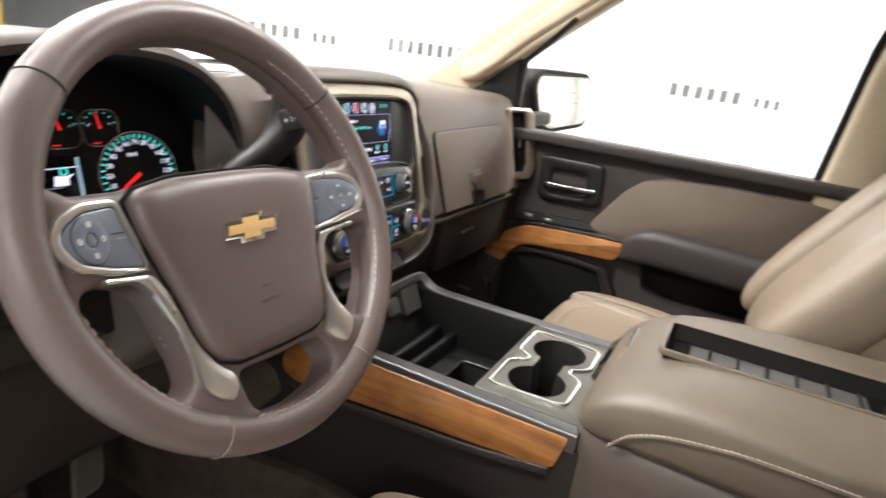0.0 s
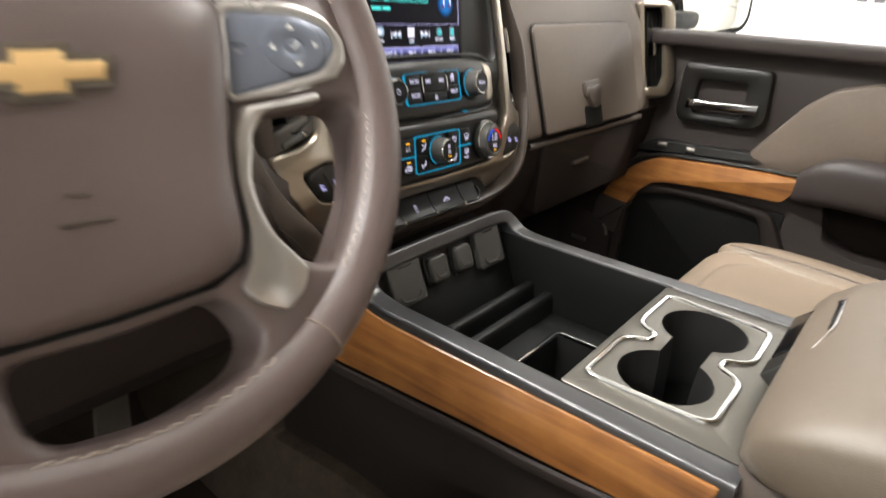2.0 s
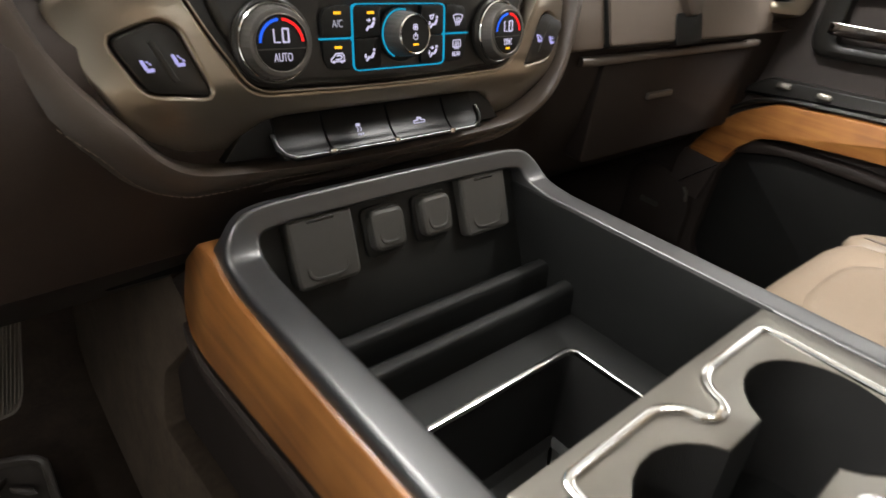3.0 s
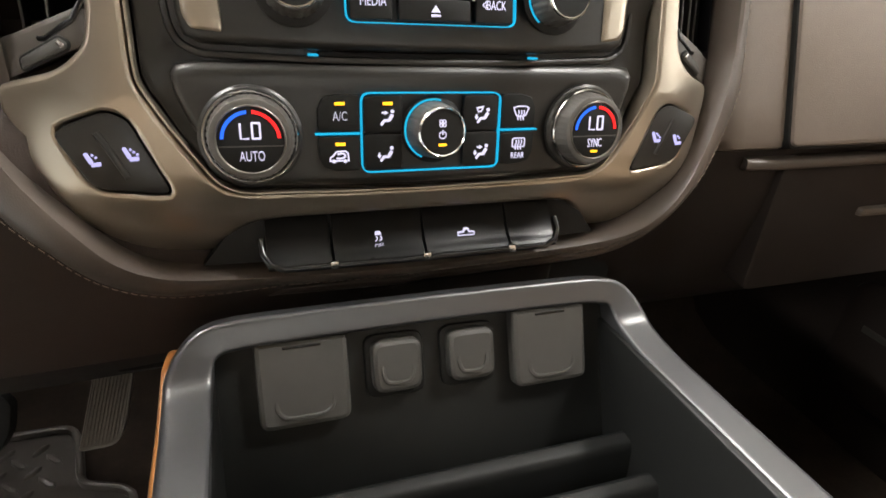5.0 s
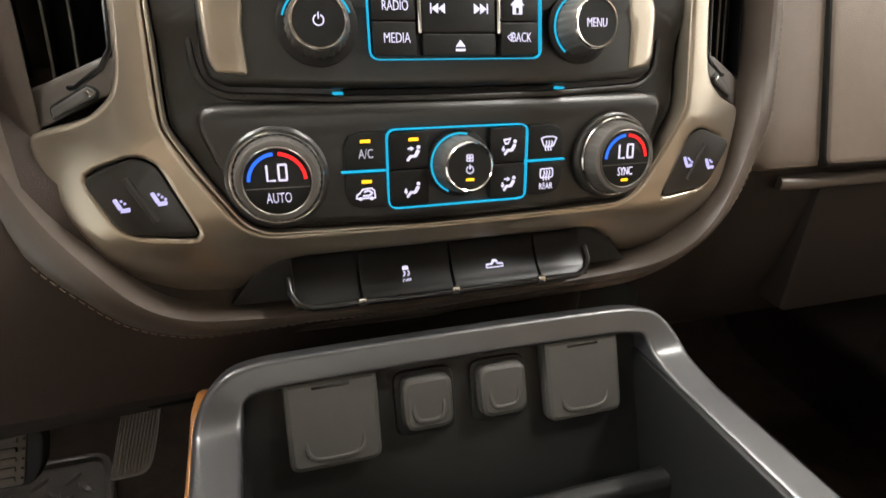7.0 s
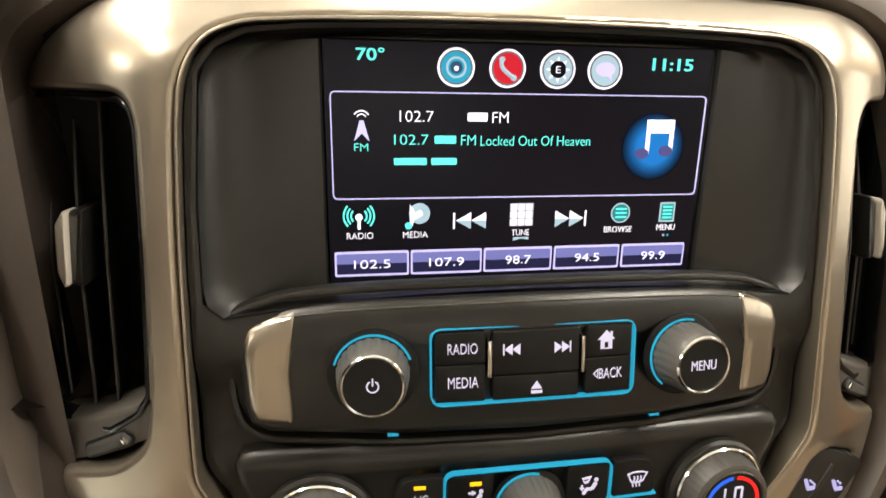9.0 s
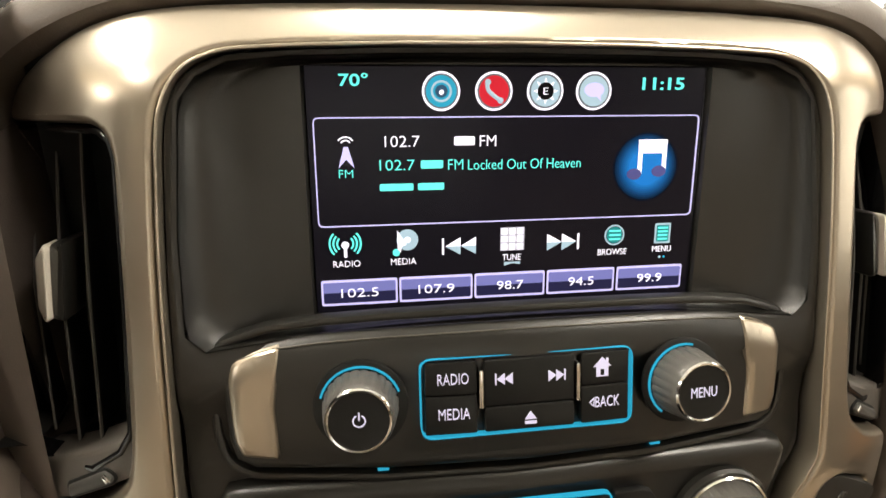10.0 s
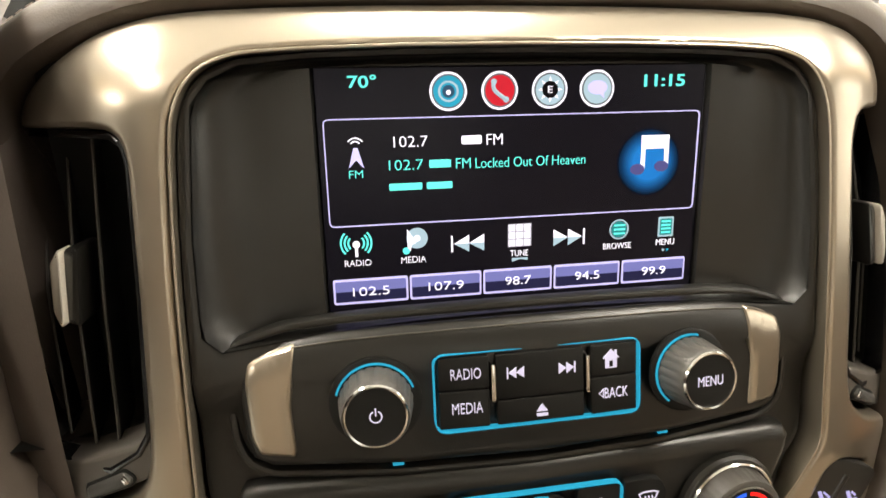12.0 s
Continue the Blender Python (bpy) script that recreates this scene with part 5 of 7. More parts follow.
def side_frame(x, s):
    """A frame for slabs on a wall across x: its own u runs along y, v up, w outwards (s = -1 to the left)."""
    return Matrix(((0, 0, s, x), (-s if s < 0 else 1, 0, 0, 0), (0, 1, 0, 0), (0, 0, 0, 1))) if s > 0 else Matrix(((0, 0, -1, x), (-1, 0, 0, 0), (0, 1, 0, 0), (0, 0, 0, 1)))


def side_loop(pts, s):
    return [(y if s > 0 else -y, z) for y, z in pts]


for s in (-1, 1):
    def tuck(bm):
        for v in bm.verts:
            ramp = min(1.0, max(0.0, (v.co.y - 0.60) / 0.28))
            v.co.x += s * ((0.001 + 0.13 * ramp * max(0.0, 0.690 - v.co.z)) if s < 0 else -0.0055) - (0.0 if s > 0 else -0.0018)
            if v.co.y > 0.93:
                v.co.x -= s * min(0.03, 2.0 * (v.co.y - 0.93) ** 2)
        return bm
    bmw = move(slab(rpoly(side_loop(WOODP, s), 0.004, 2), -0.014, 0.0035, 0.0022), side_frame(s * 0.1495, s))
    part("wood_trim", tuck(bmw), WOOD, con, "amber wood trim strip", local=False)
    lowp = [(0.10, 0.16), (1.22, 0.16), (1.18, 0.50), (1.06, 0.60), (0.995, 0.650), (0.55, 0.668), (0.10, 0.668)]
    part("side_panel", move(slab(rpoly(side_loop(lowp, s), 0.01, 3), -0.014, 0.0, 0.004), side_frame(s * 0.1475, s)), BROWN_DARK, con, "dark brown console side", local=False)
    edge = [(s * (0.1525 + 0.010 * min(1.0, max(0.0, (y - 0.60) / 0.28)) - 2.0 * max(0.0, y - 0.93) ** 2), y, z - 0.0045) for y, z in ((0.574, 0.6365), (0.671, 0.6240), (0.780, 0.618), (0.896, 0.610), (0.945, 0.606), (0.985, 0.608))]
    part("edge_strip", sweep(smooth_path(edge, 4), ring2(0.0036, 8, 0.0065)), BROWN_LOW, con, local=False)
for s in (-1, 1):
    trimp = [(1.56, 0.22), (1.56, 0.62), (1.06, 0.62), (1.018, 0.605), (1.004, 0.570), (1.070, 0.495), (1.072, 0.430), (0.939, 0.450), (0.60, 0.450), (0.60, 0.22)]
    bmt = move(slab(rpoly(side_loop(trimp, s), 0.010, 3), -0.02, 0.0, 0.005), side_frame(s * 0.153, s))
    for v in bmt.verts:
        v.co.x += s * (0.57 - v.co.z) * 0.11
    part("tunnel_trim", bmt, TUNNEL if s < 0 else DOOR_BROWN, con, "brown carpeted tunnel side, lightened as lit" if s < 0 else "dark brown tunnel trim", local=False)
part("nose", loft([[(x, y, z) for x, y in rect(-0.125, 0.125, y0, 1.12, 0.02)] for y0, z in ((1.010, 0.45), (0.998, 0.60), (0.992, 0.700), (0.996, 0.722))]), BROWN_DARK, con, "console nose under the dashboard", local=False)

# armrest lid
arm = thing("console_armrest", pose(0, 0.3, 0.70), "taupe padded console armrest with an open tray in its lid", "armrest")


def lid_ring(y, hx, z0, z1, p=5.0, n=36):
    out = []
    for i in range(n):
        a = 2 * math.pi * i / n
        f = lambda v: math.copysign(abs(v) ** (2 / p), v)
        out.append((hx * f(math.cos(a)), y, (z0 + z1) / 2 + (z1 - z0) / 2 * f(math.sin(a))))
    return out


rows = [(0.5565, 0.112, 0.700, 0.716), (0.5545, 0.130, 0.695, 0.727), (0.546, 0.142, 0.692, 0.739), (0.531, 0.1500, 0.690, 0.752), (0.510, 0.1550, 0.690, 0.766), (0.480, 0.1585, 0.690, 0.778), (0.445, 0.161, 0.690, 0.785), (0.40, 0.164, 0.690, 0.788), (0.2, 0.170, 0.690, 0.788), (-0.05, 0.168, 0.690, 0.784), (-0.08, 0.160, 0.69, 0.77)]
tray_o = rect(-0.052, 0.056, 0.225, 0.492, 0.012, 4)
tin = inset(ccw(tray_o), 0.006)
lid = cut(loft([lid_ring(*r) for r in rows]), move(slab(tin, -0.024, 0.03, 0.0, back=True), pose(0, 0, 0.7865)))
part("lid", lid, LID, arm, "taupe padded lid", local=False)
part("lid_base", loft([lid_ring(y, hx, 0.42, 0.7125, 8) for y, hx in ((0.552, 0.138), (0.540, 0.1500), (0.50, 0.156), (0.40, 0.164), (0.0, 0.170), (-0.08, 0.168))]), BROWN, arm, "brown lid base", local=False)
for s in (-1, 1):
    ln = smooth_path([(s * 0.1560, 0.512, 0.699), (s * 0.1590, 0.502, 0.712), (s * 0.1600, 0.488, 0.724), (s * 0.1620, 0.458, 0.737), (s * 0.1645, 0.415, 0.746), (s * 0.1670, 0.36, 0.752), (s * 0.1710, 0.2, 0.754), (s * 0.1700, 0.0, 0.754)], 6)
    cord = part("piping", sweep(ln, ring2(0.0020, 8)), LID, arm, local=False)
    part("stitching", stitches([p + Vector((s * 0.0012, 0, 0.0036)) for p in ln], 0.006, 0.0042, 0.0006), THREAD, cord, "pale stitching", local=False)
part("tray_frame", move(slab(tray_o, -0.004, 0.0035, 0.002, [inset(ccw(tray_o), 0.0065)]), pose(0, 0, 0.7870)), LID, arm, "raised taupe tray frame", local=False)
part("tray_wall", loft([[(x, y, 0.7900) for x, y in inset(ccw(tin), 0.0006)], [(x, y, 0.7650) for x, y in inset(ccw(tin), 0.0010)]], True, False), BLACK, arm, "black tray wall", local=False)
part("tray", move(slab(tin, -0.023, -0.0215, 0.0004), pose(0, 0, 0.7865)), SPOKE, arm, "ribbed metal tray floor", local=False)
for k in range(6):
    y0 = 0.262 + 0.034 * k
    part("tray_rib", box(-0.044, 0.048, y0, y0 + 0.003, 0.7650, 0.7690, 0.0008), BLACK_PANEL, arm, local=False)
for y0 in (0.458, 0.233):
    part("tray_end", box(-0.044, 0.048, y0, y0 + 0.024, 0.7650, 0.7680, 0.0008), CHROME, arm, "pale metal end plate", local=False)
LA = Matrix(((-1, 0, 0, 0.040), (0, -math.sin(radians(42)), math.cos(radians(42)), 0.5475), (0, math.cos(radians(42)), math.sin(radians(42)), 0.7300), (0, 0, 0, 1)))
latch = part("latch", move(slab(rpoly([(-0.058, -0.026), (0.040, -0.026), (0.026, 0.026), (-0.050, 0.026)], 0.006, 4), -0.012, 0.0032, 0.002), LA), BLACK_GLOSS, arm, "gloss black latch plate", local=False)
part("latch_end", move(slab(rpoly([(0.042, -0.027), (0.074, -0.027), (0.060, 0.014), (0.030, 0.026)], 0.006, 4), -0.012, 0.0030, 0.002), LA), BLACK_PANEL, latch, "charcoal latch end", local=False)
part("latch_trim", move(sweep(smooth_path([(-0.051, 0.0262, 0.0030), (0.0, 0.0275, 0.0036), (0.030, 0.0265, 0.0036), (0.062, 0.0135, 0.0030)], 4), ring2(0.0009, 8), up=(0, 0, 1)), LA), CHROME, latch, "chrome latch edge", local=False)

# ---- steering wheel ----
WTILT = 26.0
WM = pose(-0.411, 0.818, 0.941, 90 - WTILT, 0, 0)
wheel = thing("steering_wheel", pose(-0.421, 0.806, 0.946, 90 - WTILT, 0, 0) @ pose(0, 0, 0, 0, 0, -1.5) @ Matrix.Scale(0.97, 4), "brown leather steering wheel with grey spokes", "steering wheel")


def add_torus(bm, R, rx, ry, n=110, m=18):
    rings = []
    for i in range(n):
        a = 2 * math.pi * i / n
        g = 1.0 + 0.05 * math.exp(-((math.cos(a) - 0.88) / 0.14) ** 2) + 0.05 * math.exp(-((math.cos(a) + 0.88) / 0.14) ** 2)
        rings.append([((R + rx * g * math.cos(b)) * math.cos(a), (R + rx * g * math.cos(b)) * math.sin(a), ry * g * math.sin(b)) for b in (2 * math.pi * j / m for j in range(m))])
    add_loft(bm, rings + [rings[0]], True, False)
    bmesh.ops.remove_doubles(bm, verts=bm.verts, dist=1e-7)
    return bm


rim = part("rim", add_torus(bmesh.new(), 0.1755, 0.0160, 0.0172), WHEEL, wheel, "brown leather rim", sharp=80)
for a in (40, 140, 241, 299):
    ca, sa = math.cos(radians(a)), math.sin(radians(a))
    pts = [((0.1755 + 0.0163 * math.cos(b)) * ca, (0.1755 + 0.0166 * math.cos(b)) * sa, 0.0180 * math.sin(b)) for b in np.linspace(0, 2 * math.pi, 28)]
    part("seam", sweep(pts[:-1], ring2(0.0006, 6), up=(-sa, ca, 0.01), closed=True), BROWN_DARK if a < 200 else THREAD_DIM, rim)

OPEN_S = [(0.1530, -0.0250), (0.1180, -0.0225), (0.0930, -0.0300), (0.0850, -0.0560), (0.0835, -0.0890), (0.0910, -0.1120), (0.1120, -0.1185), (0.1450, -0.0790), (0.1550, -0.0450)]
OPEN_B = [(0.0480, -0.1150), (0.0530, -0.1430), (0.0400, -0.1570), (0, -0.1640), (-0.0400, -0.1570), (-0.0530, -0.1430), (-0.0480, -0.1150), (0, -0.1180)]
t = np.linspace(radians(17), radians(163), 30)
OPEN_T = [(0.1610 * math.cos(x), 0.1610 * math.sin(x)) for x in t] + [(-0.1380, 0.0385), (-0.095, 0.0395), (-0.05, 0.0450), (0, 0.0465), (0.05, 0.0450), (0.095, 0.0395), (0.1380, 0.0385)]
spider = slab(circle(0, 0, 0.1690, 90), -0.0250, 0.0075, 0.0060, [rpoly(OPEN_S, 0.012, 4), rpoly([(-u, v) for u, v in OPEN_S], 0.012, 4), rpoly(OPEN_B, 0.012, 4), OPEN_T], True)
part("spokes", spider, WHEEL, wheel, "brown leather covered spokes", sharp=60)
# padded hub
HUB = mirror_loop([(0, 0.0455), (0.05, 0.0445), (0.085, 0.0380), (0.0935, 0.0300), (0.0905, 0.0050), (0.0800, -0.0280), (0.0730, -0.0550), (0.0690, -0.0850), (0.0610, -0.1010), (0.0440, -0.1080), (0, -0.1095)])
hub_rings = [[(x * k, (y + 0.035) * k - 0.035, w) for x, y in rpoly(HUB, 0.01, 3)] for k, w in ((1, -0.002), (1.0, 0.009), (0.985, 0.0135), (0.955, 0.0170), (0.90, 0.0200), (0.80, 0.0222), (0.6, 0.0238), (0.3, 0.0246))]
part("hub_cover", loft(hub_rings, True, True), WHEEL, wheel, "smooth brown hub cover", sharp=50)
part("hub_gap", band(inset(HUB, -0.0012), 0.0030, -0.001, 0.0088, 0.0006), BLACK, wheel)
EMB = [(-0.0310, -0.0075), (-0.0270, 0.0075), (-0.0120, 0.0075), (-0.0108, 0.0125), (0.0155, 0.0125), (0.0140, 0.0075), (0.0310, 0.0075), (0.0270, -0.0075), (0.0120, -0.0075), (0.0108, -0.0125), (-0.0155, -0.0125), (-0.0140, -0.0075)]
EMB = [(u * 0.95, v * 0.95 - 0.006) for u, v in EMB]
emb = part("emblem", slab(ccw(EMB), 0.0235, 0.0275, 0.0008), CHROME, wheel, "chrome edged gold emblem")
part("emblem_field", slab(inset(ccw(EMB), 0.0033), 0.0265, 0.0283, 0.0005), GOLD, emb, "gold field")
part("hub_mark", slab(rect(-0.004, 0.004, -0.0570, -0.0555, 0.0003), 0.024, 0.0254, 0.0001), BROWN, wheel)
part("hub_mark", slab(rect(-0.010, 0.010, -0.0690, -0.0672, 0.0003), 0.024, 0.0252, 0.0001), BROWN, wheel)
for s in (-1, 1):
    at = lambda pts: [(s * u - 0.0035, v) for u, v in pts]
    FRAME = at([(0.0960, 0.0300), (0.1015, 0.0332), (0.1316, 0.0330), (0.1510, 0.0255), (0.1605, 0.0100), (0.1585, -0.0010), (0.1495, -0.0120), (0.1200, -0.0182), (0.0868, -0.0205), (0.0890, 0.0030)])
    FACE_L = at([(0.1000, 0.0280), (0.1336, 0.0255), (0.1500, 0.0172), (0.1535, 0.0065), (0.1430, -0.0076), (0.1160, -0.0135), (0.0890, -0.0180), (0.0945, 0.0030)])
    pod = part("switch_pod", slab(rpoly(FRAME, 0.006, 4), 0.001, 0.0118, 0.0022, [rpoly(FACE_L, 0.006, 4)]), SPOKE, wheel, "satin grey switch pod frame")
    face = part("pod_face", slab(inset(ccw(rpoly(FACE_L, 0.006, 4)), 0.0004), 0.004, 0.0112, 0.0010), POD, pod, "slate switch face")
    part("pod_edge", sweep([(u, v, 0.0120) for u, v in at([(0.1495, -0.0120), (0.1200, -0.0180), (0.0875, -0.0203)])], ring2(0.0007, 6)), CHROME, pod, "thin bright edge")
    cu, cv = s * 0.1297 - 0.0035, 0.0070
    part("dial_groove", slab(circle(cu, cv, 0.0170), 0.008, 0.0114, 0.0002), BLACK_PANEL, face)
    dial = part("button_ring", slab(circle(cu, cv, 0.0163), 0.010, 0.0126, 0.0012, [circle(cu, cv, 0.0050, 20)]), POD, face, "round four-way button")
    part("center_button", slab(circle(cu, cv, 0.0045, 20), 0.010, 0.0122, 0.0008), POD, face)
    for k in range(4):
        c, d = (1, 0, -1, 0)[k], (0, 1, 0, -1)[k]
        mu, mv = cu + 0.0110 * c, cv + 0.0106 * d
        if s > 0:
            part("button_mark", slab(ccw([(mu + 0.0018 * c, mv + 0.0018 * d), (mu - 0.0012 * c - 0.0020 * d, mv - 0.0012 * d + 0.0020 * c), (mu - 0.0012 * c + 0.0020 * d, mv - 0.0012 * d - 0.0020 * c)]), 0.0120, 0.0129, 0), WHITE_TAG, dial, "white arrow")
        elif d:
            for q in (-1, 0, 1):
                part("button_mark", slab(rect(mu - 0.0022, mu + 0.0022, mv + 0.0013 * q - 0.0004, mv + 0.0013 * q + 0.0004, 0.0002), 0.0120, 0.0129, 0), WHITE_TAG, dial, "white line")
        else:
            part("button_mark", slab(circle(mu, mv, 0.0021, 16), 0.0120, 0.0129, 0, [circle(mu, mv, 0.0013, 16)]), WHITE_TAG, dial, "white ring")
            part("button_mark", slab(rect(mu - 0.0003, mu + 0.0014, mv - 0.0003, mv + 0.0003, 0.0001), 0.0120, 0.0129, 0), WHITE_TAG, dial)
    if s > 0:
        part("check_mark", sweep([(cu - 0.0018, cv, 0.0123), (cu - 0.0004, cv - 0.0014, 0.0123), (cu + 0.0022, cv + 0.0020, 0.0123)], ring2(0.0004, 6)), WHITE_TAG, dial)
        for mv in (0.0165, -0.0058):
            part("face_icon", slab(rpoly([(0.1030, mv - 0.0012), (0.1072, mv - 0.0020), (0.1066, mv + 0.0018), (0.1046, mv + 0.0024)], 0.0006, 2), 0.0105, 0.0115, 0, [circle(0.1054, mv + 0.0002, 0.0008, 10)]), WHITE_TAG, face, "white icon")
    part("tab_line", slab(rect(*sorted((s * 0.0985 - 0.0035, s * 0.1105 - 0.0035)), 0.0086, 0.0095, 0.0003), 0.0108, 0.0117, 0), BLACK, face)
    part("tab_line", slab(rect(*sorted((s * 0.0985 - 0.0035, s * 0.1105 - 0.0035)), 0.0052, 0.0058, 0.0002), 0.0108, 0.0116, 0), SPOKE, face)
    STRIP = [(s * 0.1330, -0.0195), (s * 0.0890, -0.0235), (s * 0.0800, -0.0400), (s * 0.0755, -0.0600), (s * 0.0725, -0.0850), (s * 0.0640, -0.1040), (s * 0.0545, -0.1135), (s * 0.0565, -0.1240), (s * 0.0690, -0.1340), (s * 0.0820, -0.1260), (s * 0.0900, -0.1150), (s * 0.0820, -0.0930), (s * 0.0815, -0.0760), (s * 0.0825, -0.0640), (s * 0.0920, -0.0380), (s * 0.1020, -0.0270), (s * 0.1330, -0.0245)]
    part("spoke_trim", slab(rpoly(STRIP, 0.005, 3), 0.001, 0.0118, 0.0030), SPOKE, wheel, "satin grey spoke trim")
    lp = smooth_path([(s * x, y, -0.0150) for x, y in ((0.0845, -0.070), (0.0830, -0.089), (0.0905, -0.1125), (0.1110, -0.1190))], 6)
    part("stitching", stitches(lp, 0.0040, 0.0032, 0.0005, 0.0009), THREAD, wheel, "cross stitching")
for a0, a1 in ((-48, -14), (194, 228), (-109, -71)):
    arc = [(0.1622 * math.cos(x), 0.1622 * math.sin(x), 0.0106) for x in np.linspace(radians(a0), radians(a1), 40)]
    part("stitching", stitches(arc, 0.0040, 0.0034, 0.0005, 0.0009), THREAD, wheel, "cross stitching")
edge = smooth_path([(0.1612 * math.cos(x), 0.1612 * math.sin(x), 0.0080) for x in np.linspace(radians(12), radians(62), 9)], 6)
part("stitching", stitches(edge, 0.0040, 0.0034, 0.0005, 0.0009), THREAD, wheel, "cross stitching")

# the hub is shifted aside, lowered and dipped in its middle to fit the camera's view
for ob in list(scene.objects):
    up_ = ob
    while up_.parent is not None:
        up_ = up_.parent
    if up_ is wheel and ob.type == "MESH":
        for v in ob.data.vertices:
            f = min(1.0, max(0.0, (0.159 - math.hypot(v.co.x, v.co.y)) / 0.062))
            f = f * f * (3 - 2 * f)
            v.co.x -= 0.010 * f
            v.co.z -= 0.006 * f
            g = max(0.0, 1 - (math.hypot(v.co.x + 0.02, v.co.y + 0.025) / 0.085) ** 2)
            v.co.z -= 0.006 * g

# ---- steering column with levers ----
col = thing("steering_column", WM, "brown steering column shroud with levers", "steering column")
part("shroud", loft([[(x, y, w) for x, y in rpoly([(-hx, y0), (hx, y0), (hx, y1), (-hx, y1)], 0.025, 5)] for hx, y0, y1, w in ((0.050, -0.055, 0.035, -0.022), (0.058, -0.068, 0.045, -0.035), (0.062, -0.085, 0.050, -0.10), (0.064, -0.11, 0.05, -0.20))]), BROWN, col, "brown plastic shroud")
part("boss", lathe([(0.045, -0.03), (0.045, -0.006)], 40), BLACK, col)
# levers are given in the world's axes
lever = smooth_path([(-0.372, 0.915, 0.930), (-0.345, 0.905, 0.956), (-0.312, 0.900, 0.973), (-0.288, 0.898, 0.990), (-0.273, 0.897, 1.012), (-0.266, 0.899, 1.038), (-0.263, 0.903, 1.052), (-0.262, 0.905, 1.056)], 6)
gl = part("gear_lever", sweep(lever, ring2(0.0150, 14, 0.0160), up=(0, -1, 0), scale=lambda t: 0.75 + 0.80 * min(1, t * 1.3) if t < 0.93 else 1.55 * math.sqrt(max(0.02, 1 - ((t - 0.93) / 0.07) ** 2))), BLACK, col, "black column gear lever", local=False, sharp=60)
part("lever_button", move(slab(rect(-0.010, 0.010, -0.011, 0.011, 0.003), 0, 0.0035, 0.001), pose(-0.2905, 0.8795, 1.016, 84, -18, -45)), BLACK_PANEL, gl, "dark shift button plate", local=False)
for du, wide, tall in ((-0.005, 0.0022, 0.0005), (-0.005, 0.0005, 0.0022), (0.001, 0.0003, 0.0030), (0.006, 0.0022, 0.0005)):
    part("button_mark", move(slab(rect(du - wide, du + wide, -tall, tall, 0.0001), 0.003, 0.0040, 0), pose(-0.2905, 0.8795, 1.016, 84, -18, -45)), WHITE_TAG, gl, "white shift mark", local=False)
st = smooth_path([(-0.475, 0.905, 0.925), (-0.53, 0.890, 0.943), (-0.575, 0.876, 0.957), (-0.597, 0.870, 0.962)], 5)
sk = part("turn_lever", sweep(st, ring2(0.0095, 12), up=(0, 0, 1)), BROWN_DARK, col, "brown turn signal lever", local=False)
part("lever_end", move(lathe([(0.0098, -0.016), (0.0118, -0.006), (0.0118, 0.004), (0.0100, 0.006), (0.0095, 0.0045), (0.004, 0.0045)], 28), look((-0.604, 0.867, 0.9635), (-0.50, 0.900, 0.935))), BROWN, sk, "round lever end", local=False)

# ---- keys hanging by the column ----
keys = thing("key_bunch", pose(-0.318, 0.90, 0.80), "car keys with a white tag at the ignition", "keys")
KP = pose(0, 0.888, 0, 90, 0, 0)
part("tag", move(slab(rpoly([(-0.291, 0.895), (-0.3075, 0.841), (-0.332, 0.841), (-0.319, 0.884), (-0.305, 0.893)], 0.0015, 2), 0, 0.003, 0.0006), KP), WHITE_TAG, keys, "white paper tag", local=False)
part("key_head", move(slab(rpoly([(-0.303, 0.868), (-0.288, 0.868), (-0.281, 0.832), (-0.286, 0.816), (-0.320, 0.818), (-0.322, 0.838)], 0.004, 3), -0.012, -0.003, 0.002), KP), BLACK, keys, "black key head", local=False)
part("key_clip", move(sweep(smooth_path([(-0.292, 0.876, -0.002), (-0.2875, 0.8735, -0.004), (-0.2845, 0.862, -0.006), (-0.2805, 0.824, -0.008)], 5), rect(-0.0022, 0.0022, -0.001, 0.001, 0.0005), up=(0, 0, 1)), KP), CHROME, keys, "steel key clip", local=False)
part("key_ring", sweep([(-0.316 + 0.009 * math.cos(x), 0.892, 0.838 + 0.011 * math.sin(x)) for x in np.linspace(0, 2 * math.pi, 24)[:-1]], ring2(0.0012, 6), up=(0, 1, 0), closed=True), CHROME, keys, "steel ring", local=False)
GZ = -0.50  # showroom floor
# ---- dashboard ----
dash = thing("dashboard", pose(0, 1.1, 0.9), "brown vinyl dashboard with glovebox and cluster hood", "dashboard")


def dash_face(x):
    """The section of the passenger side: (y, z) from the windscreen down to the footwell."""
    k = min(1, max(0, (x - 0.19) / 0.42))
    d = -0.028 * k
    return [(1.62, 0.985), (1.45, 1.010 + d * 0.3), (1.25, 1.026 + d * 0.7), (1.10, 1.034 + d), (1.055, 1.033 + d), (1.030, 1.024 + d), (1.014, 1.004 + d), (1.004, 0.978 + d * 0.6), (0.994, 0.945), (0.981, 0.905),
            (0.967, 0.862), (0.956, 0.828), (0.948, 0.803), (0.949, 0.797), (0.956, 0.793), (0.957, 0.780), (0.962, 0.740), (0.975, 0.690), (1.00, 0.640), (1.05, 0.595), (1.15, 0.570), (1.30, 0.56)]


xs = [0.110, 0.130, 0.144, 0.151, 0.158, 0.166, 0.172, 0.178, 0.184, 0.19, 0.22, 0.25, 0.30, 0.40, 0.50, 0.57, 0.596, 0.600, 0.604, 0.607, 0.64, 0.665]


